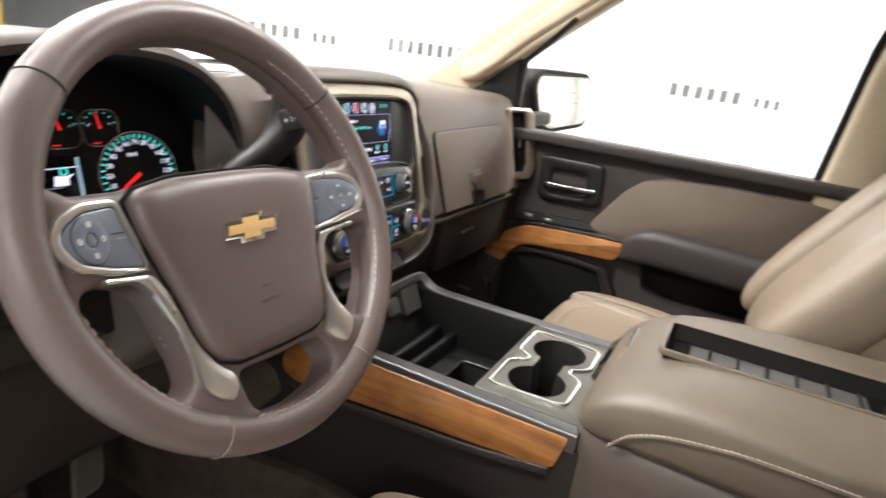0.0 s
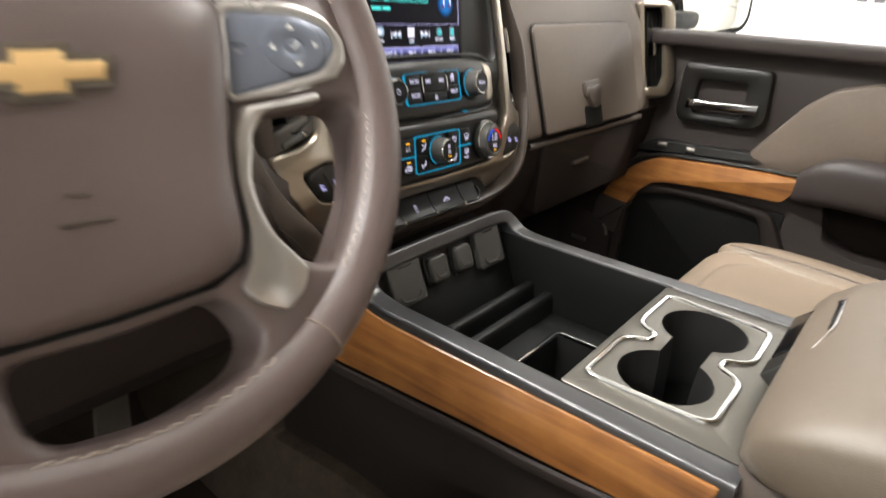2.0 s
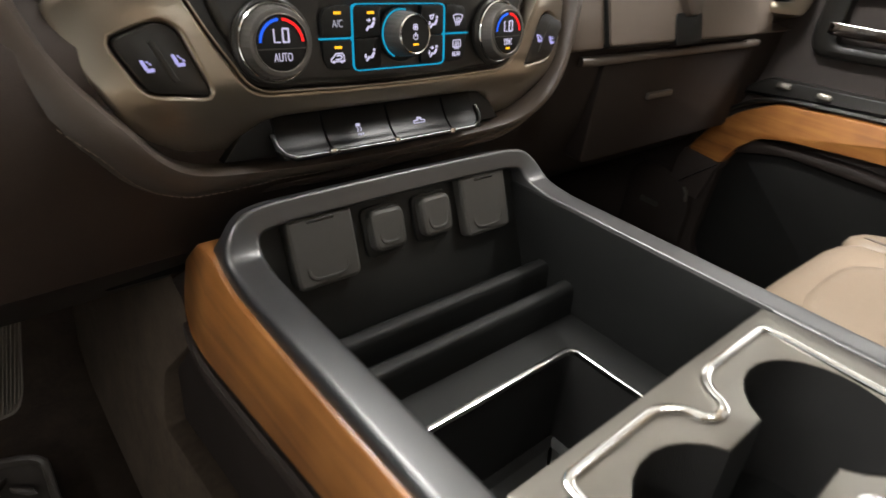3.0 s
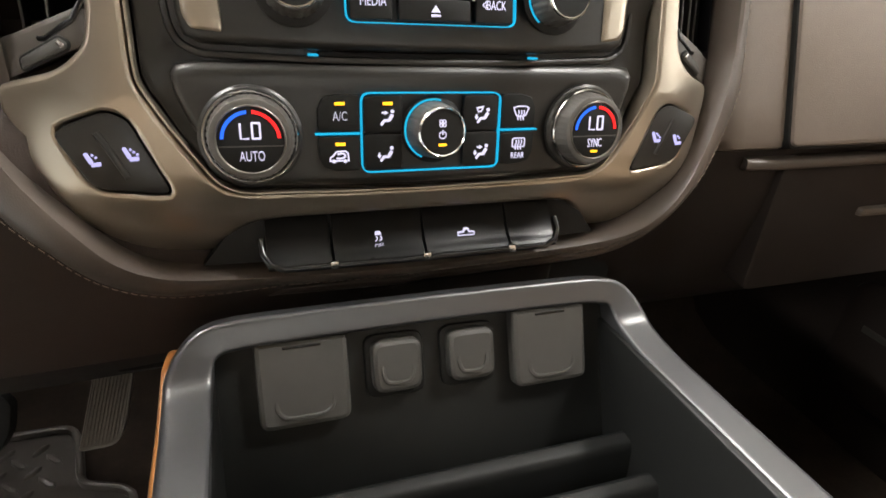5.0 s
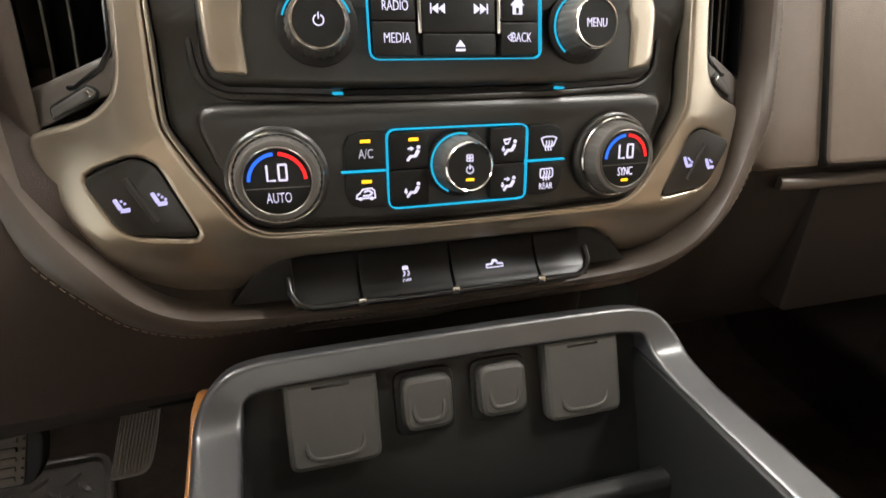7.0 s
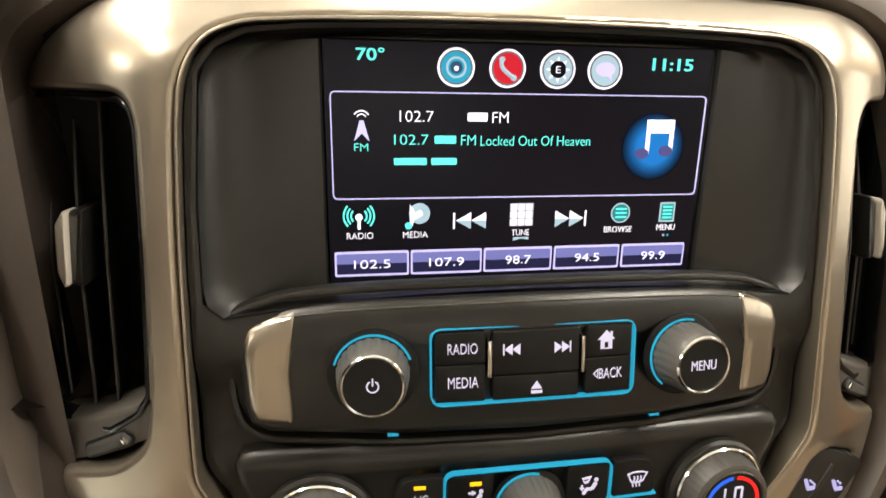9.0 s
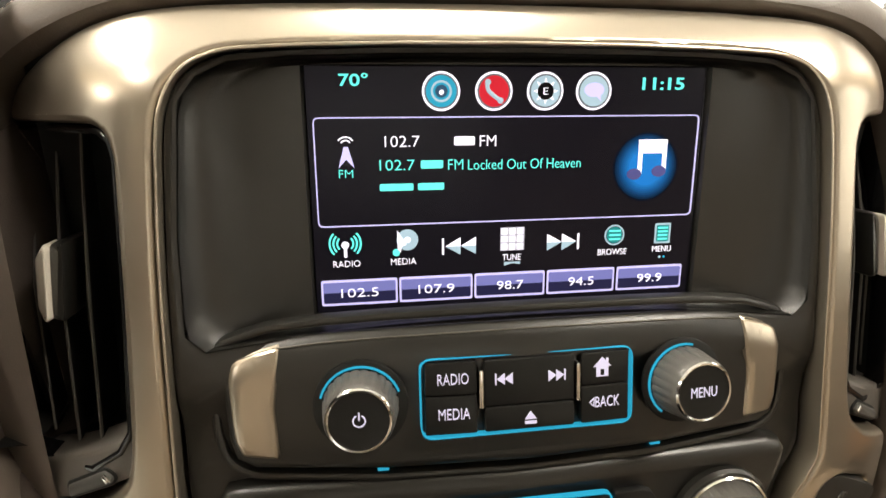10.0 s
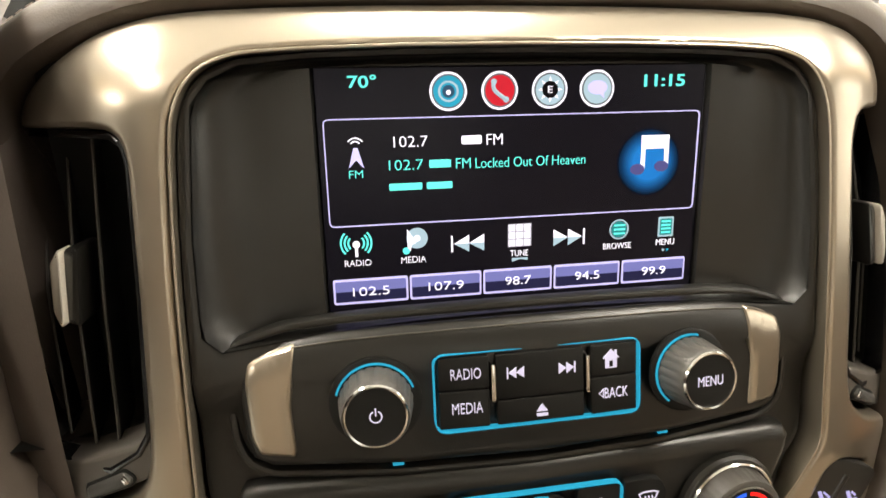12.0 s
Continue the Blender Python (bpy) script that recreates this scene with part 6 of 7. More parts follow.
def inner_edge(x):
    """The face falls back into a groove beside the padded surround."""
    return 0.024 * min(1.0, max(0.0, (0.186 - x) / 0.028)) ** 2


def dash_end(x, y, z):
    """The face turns in beside the outboard vent; the top and the lower edge run on to the door."""
    return min(0.045, 0.06 * (max(0, x - 0.596) / 0.011) ** 2) if 0.80 < z < 0.99 and y < 1.012 else 0.0


part("passenger_panel", move(loft([[(x, y + inner_edge(x) + dash_end(x, y, z), z) for y, z in dash_face(x)[:15]] for x in xs], False, False), OUT), BROWN_LIT, dash, "brown passenger side panel, lightened as lit", local=False, sharp=50)
# the same brown as above, darkened for the shade under the dash
part("lower_panel", move(loft([[(x, y + inner_edge(x) * 0.25, z) for y, z in dash_face(x)[14:]] for x in xs], False, False), OUT), BROWN_DARK, dash, "brown lower panel, darkened as shade", local=False, sharp=50)
# driver side lower panel and top pad
low = [(1.62, 0.985), (1.45, 1.010), (1.25, 1.030), (1.16, 1.036), (1.145, 1.02), (1.145, 0.90)]
part("top_pad", loft([[(x, y, z) for y, z in low] for x in (-0.86, -0.62, -0.42, -0.20, 0.235)], False, False), BROWN, dash, "brown top pad", local=False)
kn = [(1.02, 0.86), (0.985, 0.845), (0.960, 0.815), (0.955, 0.775), (0.965, 0.720), (0.990, 0.660), (1.04, 0.610), (1.15, 0.580), (1.3, 0.57)]
KNX = ((-0.86, -0.03), (-0.60, -0.02), (-0.5, 0.0), (-0.30, 0.0), (-0.24, 0.002), (-0.17, 0.006), (-0.11, 0.010), (0.06, 0.020))
# one panel in two tones, darker downwards in place of shade
part("knee_panel", loft([[(x, y + dy, z) for y, z in kn[:6]] for x, dy in KNX], False, False), BROWN_KNEE, dash, "brown knee panel, darkened as shade", local=False)
part("lower_knee_panel", loft([[(x, y + dy + 0.003, z) for y, z in kn[5:]] for x, dy in KNX], False, False), BROWN_LOW, dash, "lower knee panel, darkened further as shade", local=False)
part("stack_backing", box(-0.205, 0.205, 1.03, 1.10, 0.62, 1.035, 0.01), BLACK, dash, local=False)
# shell between the hood and the stack
part("inner_cheek", loft([[(-0.200, y, z) for y, z in ((1.03, 1.046), (0.992, 1.02), (0.985, 0.95), (0.978, 0.87), (0.975, 0.80))], [(-0.225, y + 0.01, z - 0.004) for y, z in ((1.03, 1.046), (0.998, 1.02), (0.992, 0.95), (0.985, 0.87), (0.98, 0.80))], [(-0.262, y + 0.02, z - 0.01) for y, z in ((1.05, 1.046), (1.02, 1.02), (1.02, 0.95), (1.01, 0.87), (0.99, 0.80))]], False, False), BROWN, dash, local=False)

# cluster hood: an arch that runs from the rear lip to the cluster face
HC = -0.418


def arch(y, hw, z0, z1, p=2.8, n=40):
    out = []
    for i in range(n + 1):
        a = math.pi * i / n
        c, s = math.cos(a), math.sin(a)
        out.append((HC + (hw + 0.017) * math.copysign(abs(c) ** (2 / p), c), y + 0.03 * (1 - s), z0 + (z1 - z0) * abs(s) ** (2 / p)))
    return out


part("hood", loft([arch(1.36, 0.250, 0.96, 1.020), arch(1.16, 0.222, 0.90, 1.066), arch(1.06, 0.208, 0.87, 1.077), arch(1.012, 0.197, 0.84, 1.079), arch(0.996, 0.191, 0.84, 1.075), arch(0.991, 0.184, 0.84, 1.069), arch(0.994, 0.178, 0.84, 1.062)], False, False), HOOD, dash, "brown padded cluster hood, darkened as shade", local=False)
part("hood_lining", loft([arch(0.994, 0.178, 0.84, 1.062), arch(1.01, 0.182, 0.83, 1.058), arch(1.05, 0.190, 0.82, 1.056), arch(1.10, 0.195, 0.82, 1.050), arch(1.18, 0.200, 0.82, 1.046)], False, False), LINING, dash, "black hood lining", local=False)
part("lower_lining", loft([[(HC + x, 0.985 + 0.12 * k, 0.862 - 0.012 * k) for x in (-0.21, -0.1, 0, 0.1, 0.21)] for k in (0, 1)], False, False), BLACK, dash, local=False)
hl = arch(1.030, 0.2005, 0.87, 1.0795)
part("hood_stitching", stitches([Vector(p) for p in hl], 0.006, 0.0042, 0.0003, up=(0, -1, 0)), BROWN, dash, local=False)
# left end: stitched trim round a vent, dark switch plate
TRIML = rpoly([(-0.76, 1.005), (-0.76, 0.800), (-0.655, 0.800), (-0.622, 0.840), (-0.611, 0.900), (-0.612, 0.985), (-0.622, 1.015)], 0.03, 6)
LT = Matrix(((1, 0, 0, 0), (0, 0, -1, 0.905), (0, 1, 0, 0), (0, 0, 0, 1)))
part("left_trim", move(slab(TRIML, -0.12, 0.010, 0.014), LT), BROWN, dash, "brown stitched end trim", local=False)
part("left_stitching", stitches(smooth_path([(-0.627, 0.8955, 1.00), (-0.6205, 0.8945, 0.97), (-0.6195, 0.8945, 0.90), (-0.630, 0.8945, 0.845), (-0.660, 0.8945, 0.809), (-0.73, 0.8945, 0.808)], 6), 0.006, 0.0045, 0.0004, up=(0, -1, 0)), THREAD_DIM, dash, "pale stitching", local=False)
part("left_stitching", stitches(smooth_path([(-0.638, 0.8955, 0.995), (-0.6295, 0.8945, 0.965), (-0.6285, 0.8945, 0.90), (-0.639, 0.8945, 0.850), (-0.666, 0.8945, 0.819), (-0.73, 0.8945, 0.818)], 6), 0.006, 0.0045, 0.0004, up=(0, -1, 0)), THREAD_DIM, dash, "pale stitching", local=False)
part("hood_shoulder", loft([[(-0.80, 1.30, 1.005), (-0.80, 1.05, 1.015), (-0.80, 0.95, 1.010), (-0.80, 0.915, 0.98)], [(-0.66, 1.30, 1.008), (-0.66, 1.05, 1.022), (-0.66, 0.95, 1.016), (-0.66, 0.912, 0.985)], [(-0.615, 1.30, 1.01), (-0.612, 1.06, 1.032), (-0.610, 0.97, 1.018), (-0.612, 0.925, 0.98)], [(-0.585, 1.30, 1.01), (-0.585, 1.08, 1.040), (-0.590, 1.01, 1.018), (-0.598, 0.99, 0.96)]], False, False), BROWN, dash, "brown shoulder beside the hood", local=False)
sp = thing("light_switch_plate", pose(-0.545, 0.915, 0.880, 82, 0, 0), "black switch plate at the dashboard's end", "switch plate")
part("plate", slab(rect(-0.062, 0.080, -0.052, 0.062, 0.012, 4), -0.03, 0.0, 0.004), BLACK_GLOSS, sp)
part("rocker", slab(rect(-0.038, 0.000, -0.014, 0.014, 0.003), -0.002, 0.005, 0.0015), BLACK, sp)
part("rocker_line", slab(rect(-0.038, 0.000, -0.001, 0.0, 0.0003), 0.004, 0.0055, 0.0002), COVER, sp)

# upper and lower glovebox
GA = math.degrees(math.atan(0.33))
GM = pose(0.40, 0.993, 0.949, 90 - GA, 0, 0)
gb = thing("glovebox", GM, "closed brown upper glovebox with a centre latch", "glovebox")
GO = rpoly([(-0.175, -0.004), (-0.174, -0.158), (0.136, -0.160), (0.141, -0.100), (0.136, -0.016), (0.120, -0.003)], [0.014, 0.006, 0.006, 0.02, 0.02, 0.014], 5)
part("gap", slab(inset(ccw(GO), -0.0018), -0.012, 0.0012, 0.0004), BLACK, gb, "dark shut line")
part("door", slab(GO, -0.006, 0.0042, 0.0030), BROWN_LIT, gb, "brown glovebox door, lightened as lit")
part("latch", slab(rpoly([(-0.052, -0.100), (-0.012, -0.098), (-0.010, -0.112), (-0.022, -0.134), (-0.042, -0.134), (-0.054, -0.112)], 0.006, 4), 0.0, 0.0135, 0.004), BROWN, gb, "latch lever")
part("latch_boss", slab(rpoly([(-0.060, -0.092), (-0.004, -0.090), (-0.006, -0.118), (-0.058, -0.118)], 0.010, 4), 0.0, 0.0085, 0.0040), BROWN, gb, "raised latch boss")
# raised black plate paints the shade of a finger recess
part("latch_recess", slab(rect(-0.060, -0.006, -0.1635, -0.130, 0.006), -0.003, 0.0062, 0.001), BLACK, gb, "black plate in place of the shaded finger recess")
lg = thing("lower_glovebox", pose(0.40, 0.957, 0.765, 92, 0, 0), "brown lower glovebox lid, darkened as shade", "glovebox")
part("lid", slab(rpoly([(-0.160, 0.018), (0.175, 0.018), (0.18, -0.10), (-0.155, -0.10)], 0.01, 4), -0.02, 0.004, 0.003), BROWN_DARK, lg)
part("lip", sweep([(-0.198, 0.0185, 0.000), (-0.190, 0.0185, 0.002), (-0.175, 0.0185, 0.003), (0.172, 0.0185, 0.003)], rect(-0.0045, 0.0045, -0.007, 0.007, 0.0043, 5)), BROWN, lg, "lighter upper lip")
part("handle", slab(rect(-0.062, -0.010, -0.034, -0.026, 0.003), 0, 0.009, 0.0025), BROWN, lg, "narrow pull lip")

# outboard air vent
VM = pose(0.637, 0.966, 0.900, 72, 0, -30)
pv = thing("outboard_vent", VM, "outboard air vent with a champagne silver frame", "air vent")
vo = rpoly([(-0.050, 0.084), (0.020, 0.086), (0.030, 0.070), (0.030, -0.060), (0.014, -0.088), (-0.046, -0.088)], 0.010, 4)
vi = rpoly([(-0.046, 0.072), (0.000, 0.074), (0.004, 0.060), (0.004, -0.050), (-0.006, -0.070), (-0.046, -0.072)], 0.005, 4)
part("frame", slab(vo, -0.06, 0.012, 0.006, [vi]), SILVER, pv, "champagne silver frame")
part("duct", loft([[(x, y, 0.003) for x, y in ccw(vi)], [(x, y, -0.05) for x, y in inset(ccw(vi), 0.004)]], True, False), BLACK, pv)
part("duct_end", slab(inset(ccw(vi), 0.003), -0.056, -0.05, 0), BLACK, pv)
for k in range(4):
    part("vane", box(-0.036 + 0.0105 * k, -0.0348 + 0.0105 * k, -0.068, 0.070, -0.045, -0.002, 0.0003), BLACK_PANEL, pv)
part("slider_tab", box(-0.016, -0.010, -0.012, 0.012, -0.01, 0.004, 0.002), CHROME, pv, "chrome slider tab")

# ---- instrument cluster ----
CLM = pose(-0.412, 1.090, 0.920, 78, 0, 0)
cl = thing("instrument_cluster", CLM, "lit instrument cluster with dark dials and red needles", "instrument cluster")
part("face", slab(rect(-0.222, 0.214, -0.085, 0.135, 0.02, 5), -0.02, 0.0, 0.001), BLACK, cl, "black cluster face")


def gauge(cu, cv, r, a0, a1, ticks, nums, needle, lab, reach=0.76):
    out = lambda k: circle(cu, cv, r * k, 48) if r > 0.03 else rect(cu - r * k, cu + r * k, cv - r * k * 0.93, cv + r * k, r * 0.62, 6)
    g = part("gauge", slab(out(1.0), -0.002, 0.002, 0.0006), BLACK, cl, lab)
    part("chrome_ring", slab(out(1.035), -0.002, 0.0045, 0.001, [out(0.985)]), CHROME, g, "chrome ring")
    for k in range(ticks):
        a = radians(a0 + (a1 - a0) * k / (ticks - 1))
        c, s = math.cos(a), math.sin(a)
        w = r * 0.016
        q = [(cu + r * 0.85 * c - w * s, cv + r * 0.85 * s + w * c), (cu + r * 0.85 * c + w * s, cv + r * 0.85 * s - w * c), (cu + r * 0.95 * c + w * s, cv + r * 0.95 * s - w * c), (cu + r * 0.95 * c - w * s, cv + r * 0.95 * s + w * c)]
        part("tick", slab(q, 0.001, 0.0028, 0), G_CYAN, g)
    for k, body in enumerate(nums):
        a = radians(a0 + (a1 - a0) * k / (len(nums) - 1))
        lettering(body, r * (0.17 if len(nums) > 10 else 0.21), G_WHITE, g, cu + r * reach * math.cos(a), cv + r * reach * math.sin(a), 0.003)
    a = radians(needle)
    c, s = math.cos(a), math.sin(a)
    w = r * 0.045
    part("needle", slab([(cu - w * s, cv + w * c), (cu + w * s, cv - w * c), (cu + r * 0.85 * c + w * 0.3 * s, cv + r * 0.85 * s - w * 0.3 * c), (cu + r * 0.85 * c - w * 0.3 * s, cv + r * 0.85 * s + w * 0.3 * c)], 0.003, 0.005, 0.0003), G_RED, g, "red needle")
    return g


tach = gauge(-0.103, 0.000, 0.0500, 205, -25, 13, ["0", "1", "2", "3", "4", "5", "6"], 202, "round engine speed dial")
lettering("RPM", 0.0085, G_WHITE, tach, -0.109, 0.0255, 0.003, fit=(0.014, 0.0050))
lettering("X1000", 0.0065, G_WHITE, tach, -0.109, 0.0195, 0.003, fit=(0.014, 0.0042))
spd = gauge(0.095, 0.000, 0.0495, 215, -35, 29, ["0", "10", "20", "30", "40", "50", "60", "70", "80", "90", "100", "110", "120", "130", "140"], 212, "round speed dial")
lettering("MPH", 0.0085, G_WHITE, spd, 0.0895, 0.0232, 0.003, fit=(0.012, 0.0045))
for cu, ang in ((-0.073, 60), (-0.0305, 112), (0.0120, 105), (0.0560, 100)):
    gg = gauge(cu, 0.0548, 0.0205, 160, 20, 7, ["0", "", "1"], ang, "small engine dial", 0.62)
    part("red_mark", slab(rect(cu - 0.010, cu - 0.002, 0.0385, 0.0397, 0.0003), 0.001, 0.003, 0), G_RED, gg)
dsp = part("info_display", slab(rect(-0.046, 0.042, -0.055, 0.017, 0.003), -0.001, 0.0024, 0.0005), SCREEN_BLACK, cl, "small information display")
part("display_line", slab(rect(-0.044, 0.038, 0.0045, 0.0055, 0.0002), 0.002, 0.003, 0), G_WHITE, dsp)
part("display_line", slab(rect(0.0365, 0.0400, -0.045, 0.015, 0.0005), 0.002, 0.003, 0), G_STEEL, dsp)
part("display_line", slab(rect(-0.044, 0.020, -0.0160, -0.0154, 0.0002), 0.002, 0.003, 0), G_GREY, dsp)
part("page_mark", slab(rect(-0.042, -0.032, 0.007, 0.013, 0.0004), 0.002, 0.003, 0), G_VIOLET, dsp)
lettering("Oil Life", 0.0075, G_WHITE, dsp, -0.018, 0.0102, 0.003, fit=(0.018, 0.0045))
lettering("98%", 0.0125, G_WHITE, dsp, -0.010, -0.0055, 0.003, fit=(0.020, 0.0080))
lettering("Remaining", 0.0070, G_LILAC, dsp, -0.008, -0.0215, 0.003, fit=(0.032, 0.0052))
part("oil_can", slab(rpoly([(0.010, -0.014), (0.026, -0.014), (0.026, -0.007), (0.033, -0.002), (0.024, -0.004), (0.012, -0.003)], 0.001, 2), 0.002, 0.003, 0), G_WHITE, dsp)
part("oil_ring", slab(circle(0.022, 0.001, 0.0045, 24), 0.002, 0.0032, 0, [circle(0.022, 0.001, 0.0028, 24)]), G_CYAN, dsp)
for ob in [dsp] + list(dsp.children):
    ob.data.transform(Matrix.Translation((-0.0145, 0.0105, 0)))

# ---- passenger door ----
DX = 0.660
door = thing("passenger_door", pose(DX, 0.65, 0.25), "closed brown passenger door with tan pad and wood trim", "door")
DF = Matrix(((0, 0, -1, DX), (-1, 0, 0, 0), (0, 1, 0, 0), (0, 0, 0, 1)))


def dslab(name, pts, w0, w1, b, mat, r=0.01, holes=(), label="", parent=None, n=4, sharp=38.0):
    lp = rpoly([(-y, z) for y, z in pts], r, n)
    return part(name, move(slab(lp, w0, w1, b, [rpoly([(-y, z) for y, z in h], 0.012, 4) for h in holes]), DF), mat, parent or door, label, local=False, sharp=sharp)


POCKET = [(0.630, 0.694), (0.612, 0.612), (0.560, 0.596), (0.330, 0.602), (0.320, 0.694)]
dslab("panel", [(1.70, 0.16), (1.70, 0.80), (1.12, 0.90), (1.06, 0.925), (0.20, 0.940), (0.20, 0.16)], -0.07, 0.0, 0.004, DOOR_BROWN, 0.02, [POCKET], "brown door panel")
dslab("pocket_back", [(0.66, 0.71), (0.66, 0.57), (0.30, 0.57), (0.30, 0.71)], -0.068, -0.05, 0.001, BROWN_DARK, 0.004, label="dark pull pocket")
part("belt_rail", sweep([(DX - 0.004, 1.09, 0.921), (DX - 0.004, 0.90, 0.927), (DX - 0.004, 0.50, 0.935), (DX - 0.004, 0.22, 0.940)], rect(-0.026, 0.026, -0.016, 0.012, 0.008)), DOOR_BROWN, door, "brown belt rail", local=False)
part("window_seal", sweep([(DX + 0.024, 1.09, 0.928), (DX + 0.024, 0.50, 0.940), (DX + 0.024, 0.22, 0.946)], rect(-0.003, 0.003, -0.004, 0.004, 0.001)), BLACK, door, "black window seal", local=False)
dslab("door_pad", [(0.766, 0.722), (0.764, 0.746), (0.744, 0.776), (0.700, 0.840), (0.665, 0.872), (0.615, 0.888), (0.500, 0.898), (0.260, 0.906), (0.250, 0.735), (0.450, 0.742), (0.600, 0.745), (0.640, 0.725), (0.70, 0.716)], -0.002, 0.020, 0.008, TAN_DARK, 0.012, label="tan padded upper panel")
arm_rows = [(0.698, 0.692, 0.004, 0.012), (0.686, 0.698, 0.022, 0.022), (0.666, 0.710, 0.038, 0.032), (0.644, 0.721, 0.049, 0.039), (0.612, 0.729, 0.056, 0.043), (0.560, 0.731, 0.059, 0.043), (0.450, 0.730, 0.060, 0.043), (0.20, 0.727, 0.060, 0.043)]


def arm_ring(y, z, d, h, n=28, p=3.4):
    f = lambda v: math.copysign(abs(v) ** (2 / p), v)
    return [(DX + 0.01 - d * 0.5 + (d * 0.5 + 0.01) * f(math.cos(2 * math.pi * i / n)), y, z + h * f(math.sin(2 * math.pi * i / n))) for i in range(n)]


part("armrest", loft([arm_ring(*r) for r in arm_rows]), DOOR_BROWN, door, "brown door armrest", local=False, sharp=60)
dslab("wood_trim", [(1.034, 0.540), (1.030, 0.575), (1.016, 0.612), (0.995, 0.645), (0.963, 0.677), (0.916, 0.702), (0.83, 0.711), (0.742, 0.717), (0.656, 0.720), (0.688, 0.672), (0.773, 0.667), (0.89, 0.656), (0.924, 0.646), (0.950, 0.621), (0.970, 0.580), (0.980, 0.540)], -0.002, 0.030, 0.004, WOOD, 0.010, label="amber wood strip")
# laid over the wood's end, where it fades into shade
dslab("strip_tail", [(1.037, 0.520), (1.034, 0.575), (1.026, 0.598), (0.960, 0.592), (0.968, 0.575), (0.978, 0.520)], -0.002, 0.0325, 0.004, DOOR_BROWN, 0.004, label="dark brown piece over the wood's shaded end")
part("wood_edge", sweep(smooth_path([(DX - 0.024, y, z) for y, z in ((1.020, 0.613), (0.998, 0.650), (0.969, 0.684), (0.918, 0.707), (0.83, 0.716), (0.742, 0.722), (0.660, 0.725))], 5), ring2(0.0035, 8)), BLACK_PANEL, door, "dark edge above the wood", local=False)
dslab("switch_tray", [(0.985, 0.702), (0.945, 0.732), (0.765, 0.744), (0.725, 0.732), (0.742, 0.725), (0.83, 0.719), (0.918, 0.711)], -0.002, 0.020, 0.003, BLACK_PANEL, 0.008, label="black switch tray")
for y in (0.92, 0.865):
    part("switch", move(loft(pillow(0.005, 0.010, 0.003, 0, 4, 8)), pose(DX - 0.0215, y, 0.727, 0, -70, 0)), PLATE, door, "small grey switch", local=False)
hr = dslab("handle_frame", [(0.915, 0.885), (0.760, 0.888), (0.752, 0.800), (0.770, 0.782), (0.900, 0.774), (0.915, 0.790)], -0.03, 0.018, 0.009, BLACK_PANEL, 0.014, [[(0.882, 0.856), (0.798, 0.859), (0.794, 0.800), (0.882, 0.794)]], "dark handle frame")
dslab("handle_well", [(0.905, 0.878), (0.770, 0.88), (0.77, 0.79), (0.905, 0.785)], -0.035, -0.018, 0.001, COVER, 0.004, parent=hr)
part("door_handle", sweep(smooth_path([(DX - 0.014, 0.893, 0.813), (DX - 0.022, 0.883, 0.813), (DX - 0.024, 0.83, 0.815), (DX - 0.020, 0.770, 0.819)], 5), rect(-0.005, 0.005, -0.008, 0.008, 0.002)), CHROME, hr, "chrome inside handle", local=False)
dslab("sail_panel", [(1.150, 0.945), (1.165, 0.985), (1.080, 1.048), (1.020, 1.098), (1.010, 0.945)], -0.03, 0.004, 0.003, BLACK, 0.006, label="black mirror sail panel")
part("window_channel", sweep([(DX + 0.012, 1.013, 0.945), (DX + 0.010, 1.010, 1.092), (DX + 0.008, 0.960, 1.138), (DX + 0.004, 0.90, 1.20)], rect(-0.006, 0.006, -0.008, 0.008, 0.002), up=(1, 0, 0)), BLACK, door, "black window channel", local=False)
part("rear_channel", sweep([(DX + 0.004, 0.338, 0.945), (DX - 0.006, 0.318, 1.20), (DX - 0.045, 0.27, 1.46)], rect(-0.008, 0.008, -0.010, 0.010, 0.003), up=(1, 0, 0)), BLACK, door, "black window channel", local=False)
pocket_hole = [(0.966, 0.608), (0.880, 0.632), (0.720, 0.632), (0.690, 0.560), (0.690, 0.400), (0.940, 0.400), (0.968, 0.440)]
# dark brown and the black floor put footwell and pocket shade into colour
mp = dslab("map_pocket", [(1.60, 0.20), (1.60, 0.56), (1.10, 0.600), (1.03, 0.625), (0.96, 0.640), (0.80, 0.650), (0.70, 0.645), (0.66, 0.575), (0.22, 0.575), (0.22, 0.20)], -0.002, 0.020, 0.006, BROWN_DARK, 0.015, [pocket_hole], "lower door panel with a shallow map pocket, darkened as shade")
dslab("pocket_floor", [(0.985, 0.645), (0.68, 0.645), (0.68, 0.385), (0.985, 0.385)], 0.001, 0.004, 0.001, BLACK, 0.004, label="pocket floor, blackened as shade", parent=mp)
pod = dslab("speaker_pod", [(1.110, 0.370), (1.110, 0.540), (1.060, 0.556), (1.000, 0.540), (0.985, 0.505), (0.982, 0.400), (0.960, 0.370)], 0.012, 0.034, 0.010, BROWN_DARK, 0.02, label="dark speaker pod")
dslab("badge", [(1.074, 0.488), (1.074, 0.478), (1.038, 0.478), (1.038, 0.488)], 0.030, 0.0358, 0.001, PLATE, 0.002, label="small silver badge", parent=pod)
part("pod_lip", sweep(smooth_path([(DX - 0.032, 1.005, 0.532), (DX - 0.034, 0.997, 0.524), (DX - 0.033, 0.994, 0.510)], 4), ring2(0.0028, 8)), PLATE, pod, "bright grey lip at the corner", local=False)

